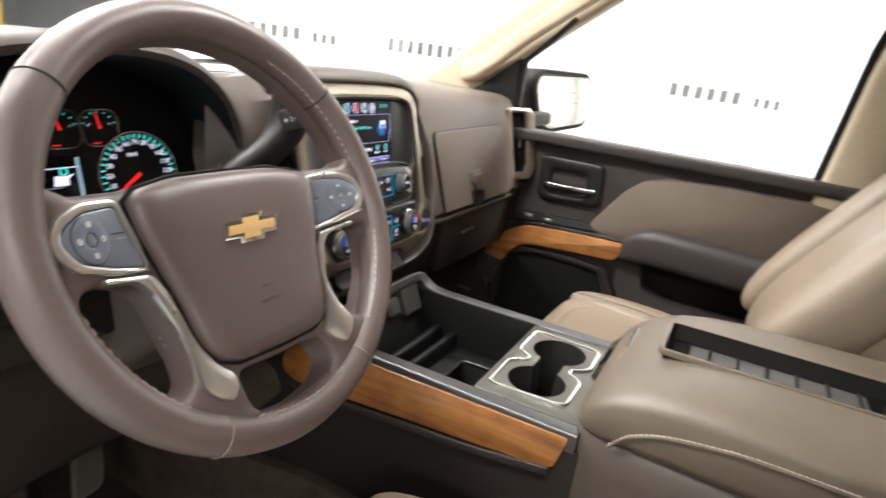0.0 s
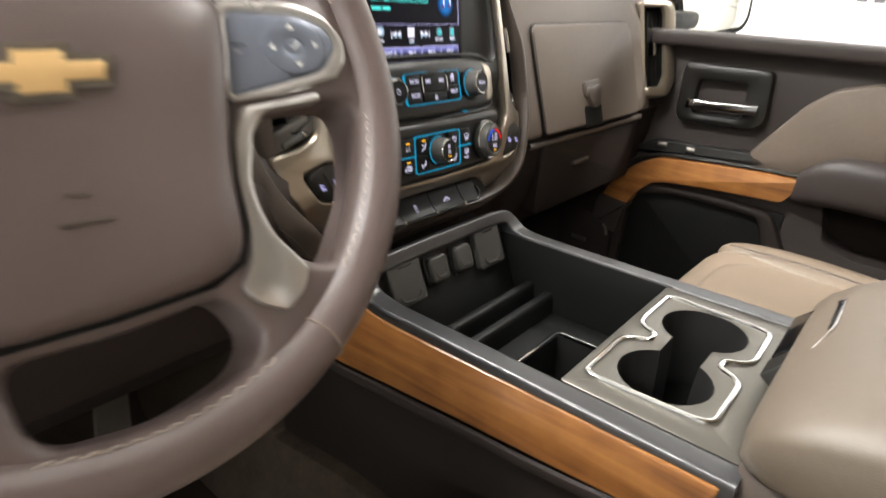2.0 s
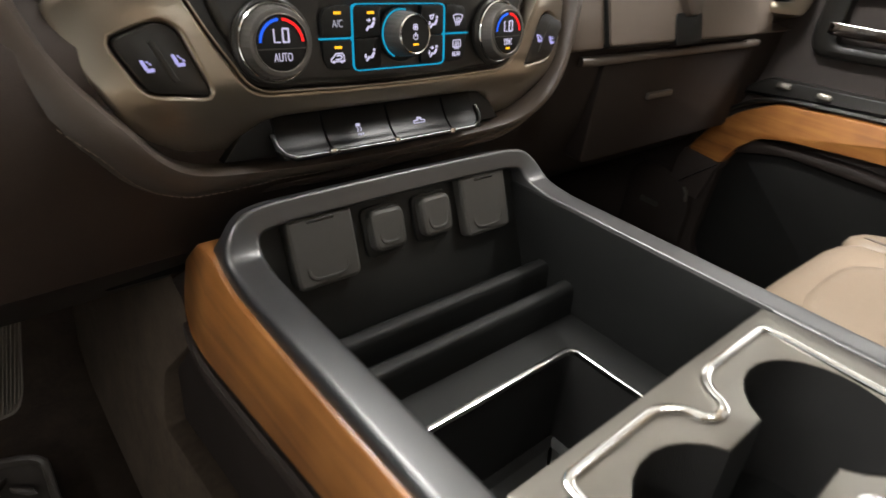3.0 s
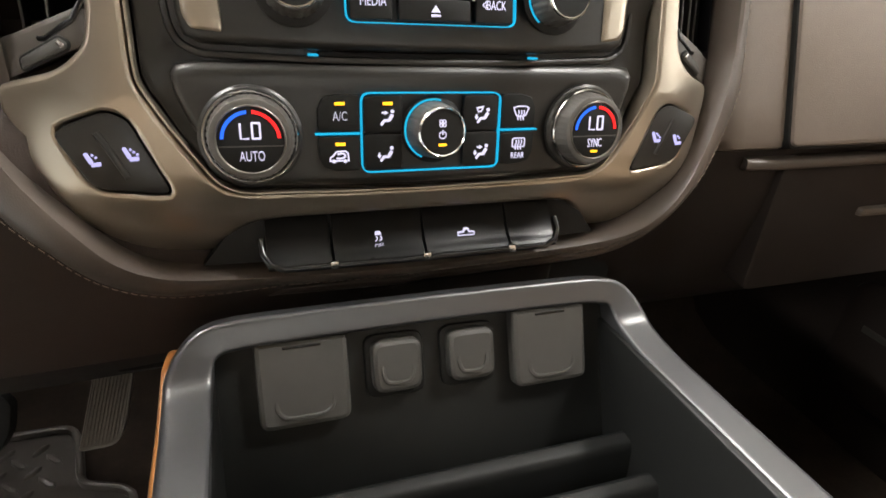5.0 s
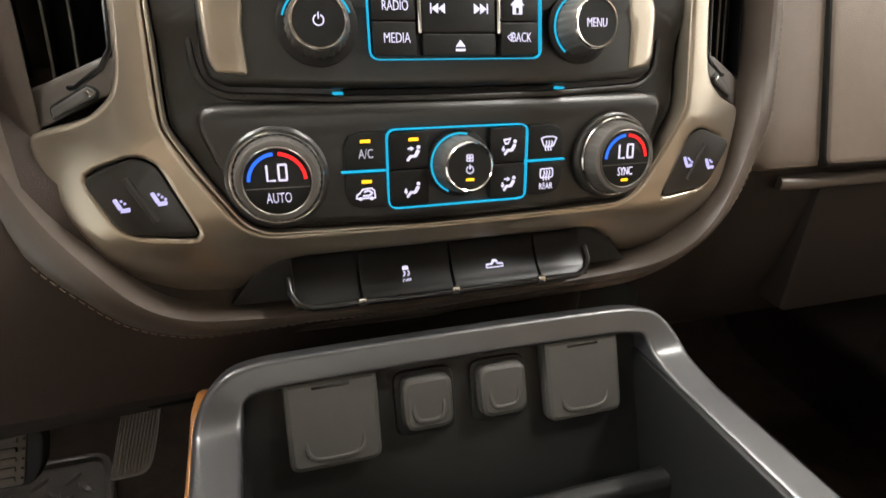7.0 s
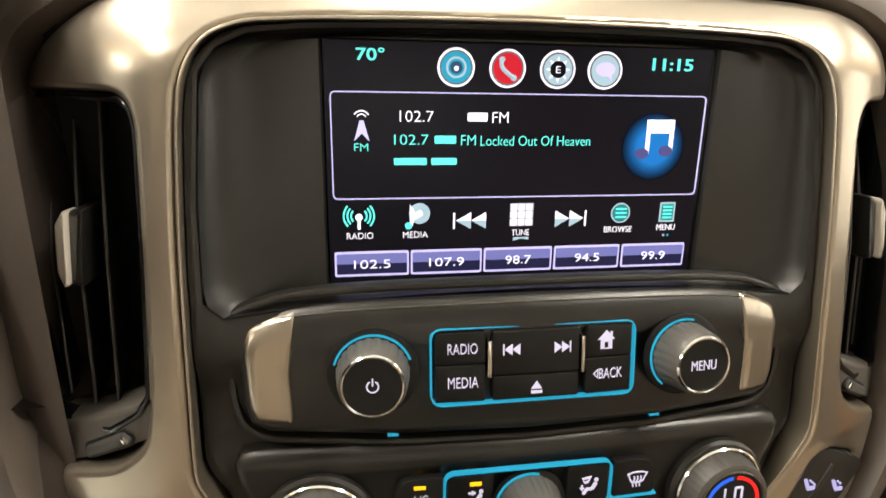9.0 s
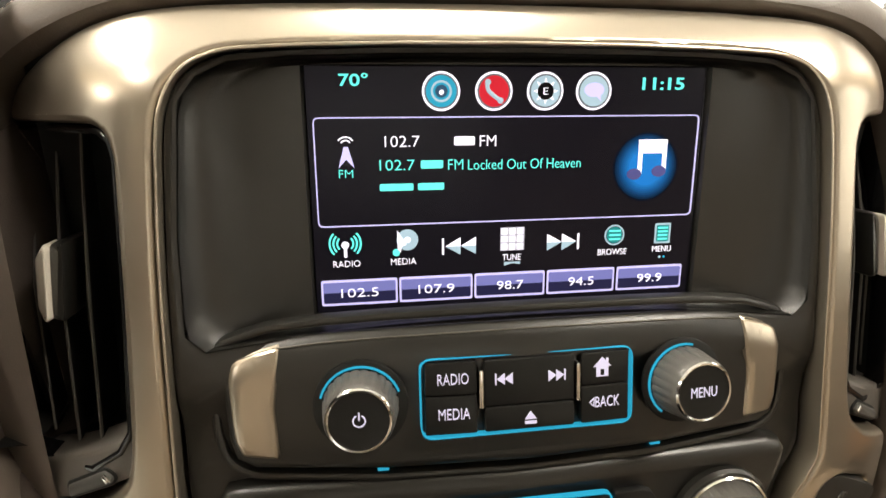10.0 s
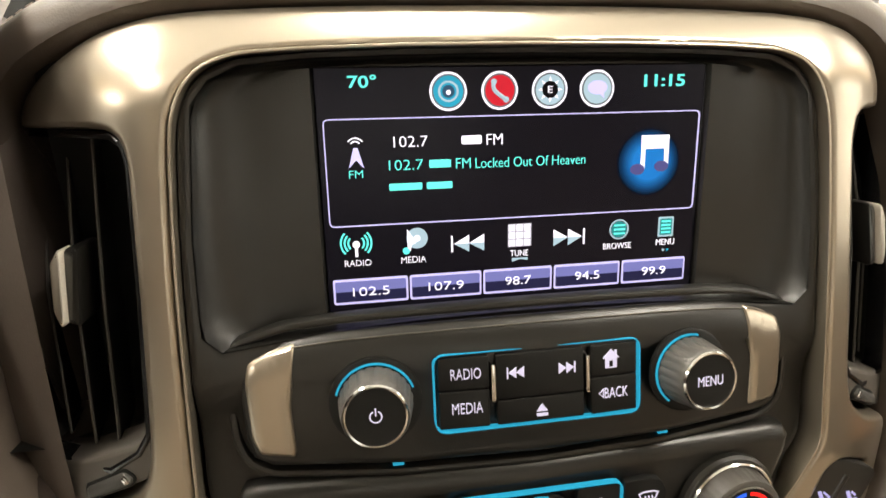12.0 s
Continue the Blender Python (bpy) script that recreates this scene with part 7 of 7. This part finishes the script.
# side mirror
mir = thing("side_mirror", pose(0.93, 0.985, 1.0), "black side mirror with bright glass", "mirror")
MM = pose(0.925, 0.985, 0.998, 86, 0, -20)
ml = [(x * 1.08, y * 1.08) for x, y in rpoly([(-0.115, 0.030), (-0.100, 0.068), (0.100, 0.070), (0.118, 0.040), (0.118, -0.040), (0.100, -0.062), (-0.045, -0.080), (-0.080, -0.062)], 0.02, 5)]
part("housing", move(loft([[(x * k, y * k, w) for x, y in ccw(ml)] for k, w in ((1.05, 0.004), (1.10, -0.006), (1.08, -0.05), (0.85, -0.09), (0.4, -0.105))]), MM), BLACK, mir, "black mirror housing", local=False)
part("glass", move(slab(inset(ccw(ml), 0.006), 0.0, 0.0065, 0.0008), MM), MIRROR, mir, "mirror glass", local=False)
part("arm", box(0.70, 0.88, 0.985, 1.03, 0.93, 0.965, 0.012), BLACK, mir, local=False)

# ---- pillar trim and grab handle ----
pil = thing("pillar_trim", pose(0.66, 1.2, 1.0), "beige windscreen pillar trim with a grab handle", "pillar")
for s in (1, -1):
    path = [(s * 0.712, 1.52, 0.78), (s * 0.706, 1.235, 1.00), (s * 0.695, 0.975, 1.205), (s * 0.670, 0.72, 1.385), (s * 0.645, 0.55, 1.46), (s * 0.62, 0.35, 1.49)]
    part("trim", sweep(smooth_path(path, 5), rpoly([(-0.026, -0.062), (0.026, -0.062), (0.026, 0.055), (-0.012, 0.062)], 0.018, 4)), BEIGE, pil, "beige pillar cover", local=False)
gh = smooth_path([(0.690, 1.175, 1.045), (0.655, 1.120, 1.062), (0.632, 1.075, 1.088), (0.622, 1.010, 1.142), (0.612, 0.905, 1.218), (0.605, 0.80, 1.290), (0.640, 0.755, 1.33)], 6)
part("grab_handle", sweep(gh, rpoly([(-0.016, -0.019), (0.016, -0.019), (0.016, 0.019), (-0.016, 0.019)], 0.009, 4), scale=lambda t: 1.0 + 0.5 * math.exp(-((t - 0.12) / 0.14) ** 2)), BEIGE, pil, "beige grab handle", local=False)

# ---- seats ----


def seat(cx, label, dy=0.0, lean=-20):
    s = thing("front_seat", pose(cx, 0.4, 0.25), label, "seat", "front seats")
    def cushion(hx, hy, hz, c, tilt, p=4.5, crown=0.0):
        bm = loft(pillow(hx, hy, hz, 0, p, 18))
        for v in bm.verts:
            if v.co.z > 0:
                v.co.z -= crown * (1 - (v.co.x / hx) ** 2) * (1 - (v.co.y / hy) ** 4)
        return move(bm, pose(*c, tilt, 0, 0))
    base = part("cushion", cushion(0.215, 0.255, 0.075, (cx, 0.510, 0.520), 3, 5, 0.012), TAN, s, "tan leather cushion", local=False, sharp=80)
    part("cushion_insert", cushion(0.135, 0.225, 0.022, (cx, 0.500, 0.576), 3, 3.2), TAN, base, "perforated cushion insert", local=False, sharp=80)
    for k in (-1, 1):
        part("bolster", cushion(0.048, 0.248, 0.040, (cx + k * 0.166, 0.505, 0.563), 3, 2.6), TAN, base, "side bolster", local=False, sharp=80)
        seam = smooth_path([(cx + k * 0.138, 0.73, 0.604), (cx + k * 0.136, 0.60, 0.6085), (cx + k * 0.135, 0.40, 0.599)], 5)
        part("seam", sweep(seam, ring2(0.0016, 6)), TAN_DARK, base, local=False)
    part("skirt", box(cx - 0.20, cx + 0.20, 0.28, 0.72, 0.27, 0.47, 0.02), BROWN_DARK, s, "dark seat base", local=False)
    bk = part("backrest", cushion(0.225, 0.085, 0.33, (cx, 0.170 + dy, 0.910), lean, 4.2), TAN, s, "tan leather backrest", local=False, sharp=80)
    for k in (-1, 1):
        part("back_bolster", cushion(0.052, 0.060, 0.250, (cx + k * 0.178, 0.250 + dy, 0.877), lean, 3.0), TAN, bk, "back bolster", local=False, sharp=80)
    part("headrest", cushion(0.13, 0.06, 0.09, (cx, -0.05 + dy, 1.270), lean, 3.5), TAN, s, "tan headrest", local=False, sharp=80)
    return s


seat(0.400, "tan leather passenger seat with brown stitching seams", 0.0, 33)
seat(-0.440, "tan leather driver seat before the steering wheel", -0.09, 33)

# ---- cabin floor, mats and pedals ----
fl = bmesh.new()
add_loft(fl, [[(x, y, z) for y, z in ((-1.3, 0.24), (0.0, 0.24), (1.30, 0.24), (1.40, 0.245), (1.46, 0.27), (1.54, 0.40), (1.62, 0.70), (1.66, 1.0))] for x in (-0.94, -0.5, -0.16, 0.16, 0.5, 0.94)], False, False)
solo("floor", fl, CARPET, "brown carpeted cabin floor and toe board", "floor", kind="structure")
dm = thing("floor_mat", pose(-0.43, 1.1, 0.245), "brown-grey rubber driver mat with a raised tread pattern", "floor mat", "floor mats")
mat_loop = rpoly([(-0.24, -0.36), (0.162, -0.36), (0.162, 0.166), (0.148, 0.182), (0.100, 0.200), (0.092, 0.215), (0.080, 0.275), (0.066, 0.316), (-0.24, 0.316)], [0.04, 0.04, 0.012, 0.012, 0.008, 0.008, 0.02, 0.02, 0.03], 4)
part("base", slab(mat_loop, 0.0, 0.010, 0.003), MATRUBBER, dm)
part("border", band(inset(ccw(mat_loop), 0.001), 0.010, 0.004, 0.019, 0.004), MATRUBBER, dm, "raised border")
bars = bmesh.new()
for i in range(20):
    for j in range(34):
        x, y = -0.215 + 0.0205 * i, -0.335 + 0.0205 * j
        if (i + j) % 2 or x > 0.140 or y > 0.292 or (x > 0.062 and y > 0.165):
            continue
        k = 1.0 if i % 2 else 0.78
        rg = [[(px * a, py * a, z) for px, py in ((0.018, 0), (0.010, 0.0050), (-0.010, 0.0050), (-0.018, 0), (-0.010, -0.0050), (0.010, -0.0050))] for a, z in ((k, 0.0), (0.8 * k, 0.0035), (0.35 * k, 0.0050))]
        m = pose(x, y, 0.0098, 0, 0, -45 if i % 2 else 50)
        add_loft(bars, [[m @ Vector(p) for p in r] for r in rg])
tagged(part("tread", bars, MATRUBBER, dm, "raised lozenge tread"), kind="stuff")
pm = thing("floor_mat", pose(0.42, 1.05, 0.245), "black ribbed rubber passenger mat", "floor mat", "floor mats")
part("base", slab(rect(-0.22, 0.22, -0.34, 0.26, 0.03, 4), 0.0, 0.010, 0.003), MATRUBBER, pm)
for i in range(16):
    x = -0.195 + 0.026 * i
    part("rib", box(x - 0.004, x + 0.004, -0.31, 0.235, 0.008, 0.0145, 0.002), MATRUBBER, pm)


def pedal(name, m, label):
    p = thing(name, m, label, "pedal")
    part("stem", sweep([(0, 0.01, -0.012), (0, 0.06, -0.05), (0, 0.20, -0.07)], rect(-0.006, 0.006, -0.012, 0.012, 0.002)), BLACK, p, "steel stem")
    return p


gas = pedal("accelerator_pedal", pose(-0.285, 1.30, 0.385, 66, 0, 0), "brown-grey accelerator pedal with fine upright ribs")
gas_loop = rpoly([(-0.0345, -0.0545), (0.0085, -0.0535), (0.0190, -0.030), (0.0390, 0.060), (-0.0040, 0.062)], [0.005, 0.014, 0.010, 0.004, 0.004], 4)
part("pad", slab(gas_loop, -0.014, 0.0, 0.003), PEDAL, gas, "rubber pad, lightened as lit")
part("rim", band(inset(ccw(gas_loop), 0.0008), 0.0018, -0.002, 0.0022, 0.0006), PEDAL, gas)
for i in range(11):
    k = (i + 0.9) / 11.6
    low_end = -0.049 if k < 0.72 else -0.049 + 0.055 * (k - 0.72)
    line = [(-0.0345 + 0.0455 * k + 0.262 * (v + 0.0545), v, 0.0008) for v in (low_end, 0.0, 0.056)]
    part("rib", sweep(line, ring2(0.0011, 6, 0.0016)), PEDAL, gas)
brake = pedal("brake_pedal", pose(-0.432, 1.27, 0.400, 66, 0, 0), "tan ribbed brake pedal with a thick black rubber side")
part("pad", slab(rpoly([(-0.066, -0.030), (0.036, -0.030), (0.045, 0.030), (-0.066, 0.030)], 0.006, 4), -0.008, 0.0, 0.002), PEDAL_TAN, brake, "worn tan pad")
part("rubber_side", slab(rpoly([(-0.069, -0.033), (0.043, -0.033), (0.056, -0.010), (0.060, 0.022), (0.050, 0.034), (-0.069, 0.034)], 0.008, 4), -0.022, -0.002, 0.003), RUBBER, brake, "thick black rubber side")
for i in range(5):
    v = -0.022 + 0.011 * i
    part("rib", box(-0.060, 0.028 + 0.15 * (v + 0.022), v - 0.0030, v + 0.0030, -0.002, 0.0030, 0.0012), PEDAL_TAN, brake)
    part("dimple", box(0.0330 + 0.15 * (v + 0.022), 0.0355 + 0.15 * (v + 0.022), v - 0.0014, v + 0.0014, -0.002, 0.0008, 0.0004), BLACK, brake)

# ---- cab shell ----
shell = bmesh.new()
add_box(shell, -0.94, 0.94, -1.35, 0.62, 1.49, 1.53, 0.01)
solo("headliner", shell, HEADLINER, "beige cloth headliner of the cab", "ceiling", kind="structure")
bm = bmesh.new()
add_box(bm, -0.94, 0.94, -1.36, -1.30, 0.22, 0.95, 0.005)
add_box(bm, -0.94, -0.62, -1.36, -1.30, 0.95, 1.50, 0.005)
add_box(bm, 0.62, 0.94, -1.36, -1.30, 0.95, 1.50, 0.005)
solo("wall_back", bm, BEIGE, "beige back of the cab round its rear window", "wall", kind="structure")
for nm, s, y1 in (("wall_right", 1, 0.20), ("wall_left", -1, -0.10)):
    bm = bmesh.new()
    for y0, y2, z0, z2 in ((-1.33, y1, 0.22, 0.95), (-1.33, -0.95, 0.95, 1.50), (-0.02 if s > 0 else -0.30, y1, 0.95, 1.50)):
        add_box(bm, *sorted((s * 0.84, s * 0.93)), y0, y2, z0, z2, 0.01)
    solo(nm, bm, BEIGE, "beige side trim of the cab with a rear window", "wall", kind="structure")
bm = bmesh.new()
add_box(bm, -0.90, 0.90, -1.33, 1.66, GZ, 0.17, 0.02)
solo("plinth", bm, BODY, "plain grey lower body under the cab", "body", kind="structure")
# out of view, added to keep side light out of the footwell
bm = bmesh.new()
add_box(bm, -0.86, -0.80, 0.985, 1.68, 0.18, 1.0, 0.01)
solo("wall_kick", bm, BROWN_DARK, "unseen dark kick panel added to block light beside the driver footwell", "wall", kind="structure")
# sill assumed along the open driver side
bm = bmesh.new()
add_box(bm, -0.86, -0.74, -0.12, 0.99, -0.05, 0.262, 0.015)
solo("sill", bm, BROWN_DARK, "assumed dark door sill beside the driver seat", "sill", kind="structure")
bm = sweep([(0.680, 0.285, 0.90), (0.668, 0.265, 1.15), (0.62, 0.22, 1.48)], rpoly([(-0.05, -0.04), (0.05, -0.04), (0.05, 0.04), (-0.05, 0.04)], 0.015, 3), up=(1, 0, 0))
solo("pillar_middle", bm, BEIGE, "beige middle pillar trim behind the door", "pillar", kind="structure")
bm = loft([[(x, 1.64, 0.985) for x in (-0.80, 0, 0.80)], [(x, 1.12, 1.27) for x in (-0.74, 0, 0.74)], [(x, 0.60, 1.50) for x in (-0.66, 0, 0.66)]], False, False)
bmesh.ops.solidify(bm, geom=bm.faces[:], thickness=0.005)
w1 = solo("window_1", bm, GLASS, "clear windscreen above the dashboard", "window", kind="structure")
w1.visible_shadow = False
bm = loft([[(DX + 0.020, 1.04, 0.95), (DX + 0.020, 0.20, 0.96)], [(DX - 0.01, 0.95, 1.20), (DX - 0.01, 0.20, 1.22)], [(DX - 0.05, 0.62, 1.47), (DX - 0.05, 0.16, 1.48)]], False, False)
bmesh.ops.solidify(bm, geom=bm.faces[:], thickness=0.004)
w2 = solo("window_2", bm, GLASS, "clear passenger door window", "window", kind="structure")
w2.visible_shadow = False

# ---- showroom ----
bm = bmesh.new()
add_box(bm, -9, 20, -8, 40, GZ - 0.1, GZ, 0)
solo("ground", bm, CONCRETE, "polished grey showroom floor", "floor", kind="structure")
bm = bmesh.new()
add_box(bm, -9, 20, -8, 40, 3.45, 3.6, 0)
solo("ceiling", bm, CEILPAINT, "pale showroom ceiling", "ceiling", kind="structure")
for nm, b in (("wall_north", (-9, 20, 39.8, 40.2)), ("wall_south", (-9, 20, -8.2, -7.8)), ("wall_west", (-9.2, -8.8, -8, 40)), ("wall_east", (19.8, 20.2, -8, 40))):
    bm = bmesh.new()
    add_box(bm, *b, GZ, 3.5, 0)
    solo(nm, bm, WALLPAINT, "pale grey showroom wall", "wall", kind="structure")
# lamp housings assumed round the unseen hall lights
for lx, ly in LIGHTS:
    bm = bmesh.new()
    for b in ((lx - 0.29, lx - 0.255, ly - 1.25, ly + 1.25), (lx + 0.255, lx + 0.29, ly - 1.25, ly + 1.25), (lx - 0.255, lx + 0.255, ly - 1.25, ly - 1.205), (lx - 0.255, lx + 0.255, ly + 1.205, ly + 1.25)):
        add_box(bm, *b, 3.36, 3.452, 0.004)
    cg = thing("ceiling_light", pose(lx, ly, 3.45), "assumed long white hall light under the ceiling", "ceiling light", "hall lights")
    part("frame", bm, WALLPAINT, cg, local=False)

# white banner wall beside the truck
BD = Vector((-0.375, 0.927, 0))
BM = Matrix(((BD.x, 0, -BD.y, 3.02), (BD.y, 0, BD.x, 1.0), (0, 1, 0, 0), (0, 0, 0, 1)))


def banner(s0, s1, tint, label):
    b = thing("banner_panel", BM, label, "banner", "banner panels")
    part("sheet", slab([(s0 + 0.004, GZ + 0.02), (s1 - 0.004, GZ + 0.02), (s1 - 0.004, 2.7), (s0 + 0.004, 2.7)], -0.04, 0.0, 0.002, back=True), BANNER, b, "white printed sheet")
    return b


def words(b, s0, s1, z0, z1, n, gaps=(), mat=None):
    w = (s1 - s0) / n
    for i in range(n):
        if i in gaps:
            continue
        part("print_bar", slab(rect(s0 + w * (i + 0.17), s0 + w * (i + 0.80), z0, z1, 0.004), -0.001, 0.0015, 0), mat or INK, b)


p1 = banner(-3.6, -1.55, 0, "white banner panel with printed bars")
p2 = banner(-1.55, 1.765, 0, "white banner panel with printed bars")
p3 = banner(1.765, 3.25, 0, "white banner panel with printed bars")
for b, s1 in ((p2, 0.04), (p3, 2.695), (p2, -3.2)):
    words(b, s1 - 0.43, s1, 1.005, 1.075, 6)
    words(b, s1 - 0.475, s1 - 0.445, 1.005, 1.018, 1)
    words(b, s1 - 0.655, s1 - 0.485, 1.005, 1.058, 3)
words(p2, 1.13, 1.735, 1.020, 1.095, 10)
words(p2, 1.24, 1.62, 0.95, 0.985, 6, (), INK_PALE)
words(p2, -0.55, 0.05, 0.60, 0.67, 10)
words(p2, -0.30, -0.16, 1.37, 1.385, 1, (), INK_PALE)
# a banner behind the truck, seen in the mirror
bk = thing("banner_panel", Matrix(((0.94, 0, -0.342, 0.6), (0.342, 0, 0.94, -4.5), (0, 1, 0, 0), (0, 0, 0, 1))), "white banner behind the truck with printed bars", "banner", "banner panels")
part("sheet", slab([(-1.5, GZ + 0.02), (6.5, GZ + 0.02), (6.5, 2.7), (-1.5, 2.7)], -0.04, 0.0, 0.002, back=True), BANNER, bk)
for s0 in (0.2, 1.8, 3.4, 5.0):
    words(bk, s0, s0 + 0.8, 1.25, 1.34, 9, (6,), INK_PALE)
    words(bk, s0 + 0.6, s0 + 1.2, 0.72, 0.80, 8, (), INK_PALE)


def post(x, y):
    p = thing("safety_post", pose(x, y, GZ), "yellow painted steel safety post", "post", "yellow posts")
    part("pole", lathe([(0.085, 0.0), (0.085, 2.9)], 24), YELLOW, p)
    part("base_plate", box(-0.14, 0.14, -0.14, 0.14, 0.0, 0.02, 0.004), YELLOW, p)


post(1.80, 8.5)
post(3.16, 8.5)
post(5.02, 8.6)

# parked sedan at the far end
car = thing("sedan", pose(13.8, 34.5, GZ, 0, 0, -125), "dark blue parked sedan at the hall's end", "car")
body = [(-2.25, 0.35), (-2.2, 0.75), (-1.9, 0.86), (-1.55, 0.90), (-0.95, 1.32), (0.35, 1.40), (0.9, 1.22), (1.35, 0.95), (2.15, 0.80), (2.3, 0.55), (2.25, 0.30)]
part("body", move(loft([[(x * k, y, 0.3 + (z - 0.3) * h) for x, z in body] for y, k, h in ((-0.88, 0.97, 0.9), (-0.80, 1.0, 0.98), (0, 1.0, 1.0), (0.80, 1.0, 0.98), (0.88, 0.97, 0.9))]), pose(0, 0, 0)), CARPAINT, car, "dark blue body")
for y in (-0.885, 0.885):
    part("side_window", box(-1.15, 0.85, y - 0.01, y + 0.01, 0.92, 1.22, 0.004), BLACK_GLOSS, car)
for x in (-1.4, 1.4):
    for y in (-0.80, 0.80):
        wl = part("wheel", move(lathe([(0.32, -0.1), (0.33, -0.08), (0.33, 0.08), (0.32, 0.1)], 28), pose(x, y, 0.33, 90, 0, 0)), TYRE, car)
        part("rim", move(lathe([(0.2, -0.105), (0.2, 0.105)], 20), pose(x, y, 0.33, 90, 0, 0)), CHROME, wl)
for y in (-0.6, 0.6):
    part("tail_light", box(-2.26, -2.15, y - 0.22, y + 0.22, 0.62, 0.76, 0.01), REDSIGN, car, "red tail light")
sg = thing("floor_sign", pose(4.9, 9.4, GZ), "red floor sign on a post", "sign")
part("board", box(-0.2, 0.2, -0.02, 0.02, 1.2, 1.55, 0.005), REDSIGN, sg)
part("pole", lathe([(0.03, 0), (0.03, 1.25)], 12), YELLOW, sg)

# ---- the passenger side and the banners, carried outward to fit the camera's view ----
FAR = {"banner_panel": 1.0, "passenger_door": 1.10, "side_mirror": 1.10, "pillar_trim": 1.10, "glovebox": 1.10, "lower_glovebox": 1.10,
       "outboard_vent": 1.10, "pillar_middle": 1.10, "window_2": 1.10}
for ob in scene.objects:
    if ob.parent is None and ob.name.split(".")[0] in FAR:
        ob.matrix_basis = outward(FAR[ob.name.split(".")[0]]) @ ob.matrix_basis
for ob in scene.objects:
    if ob.name == "front_seat":
        ob.matrix_basis = outward(1.05) @ ob.matrix_basis
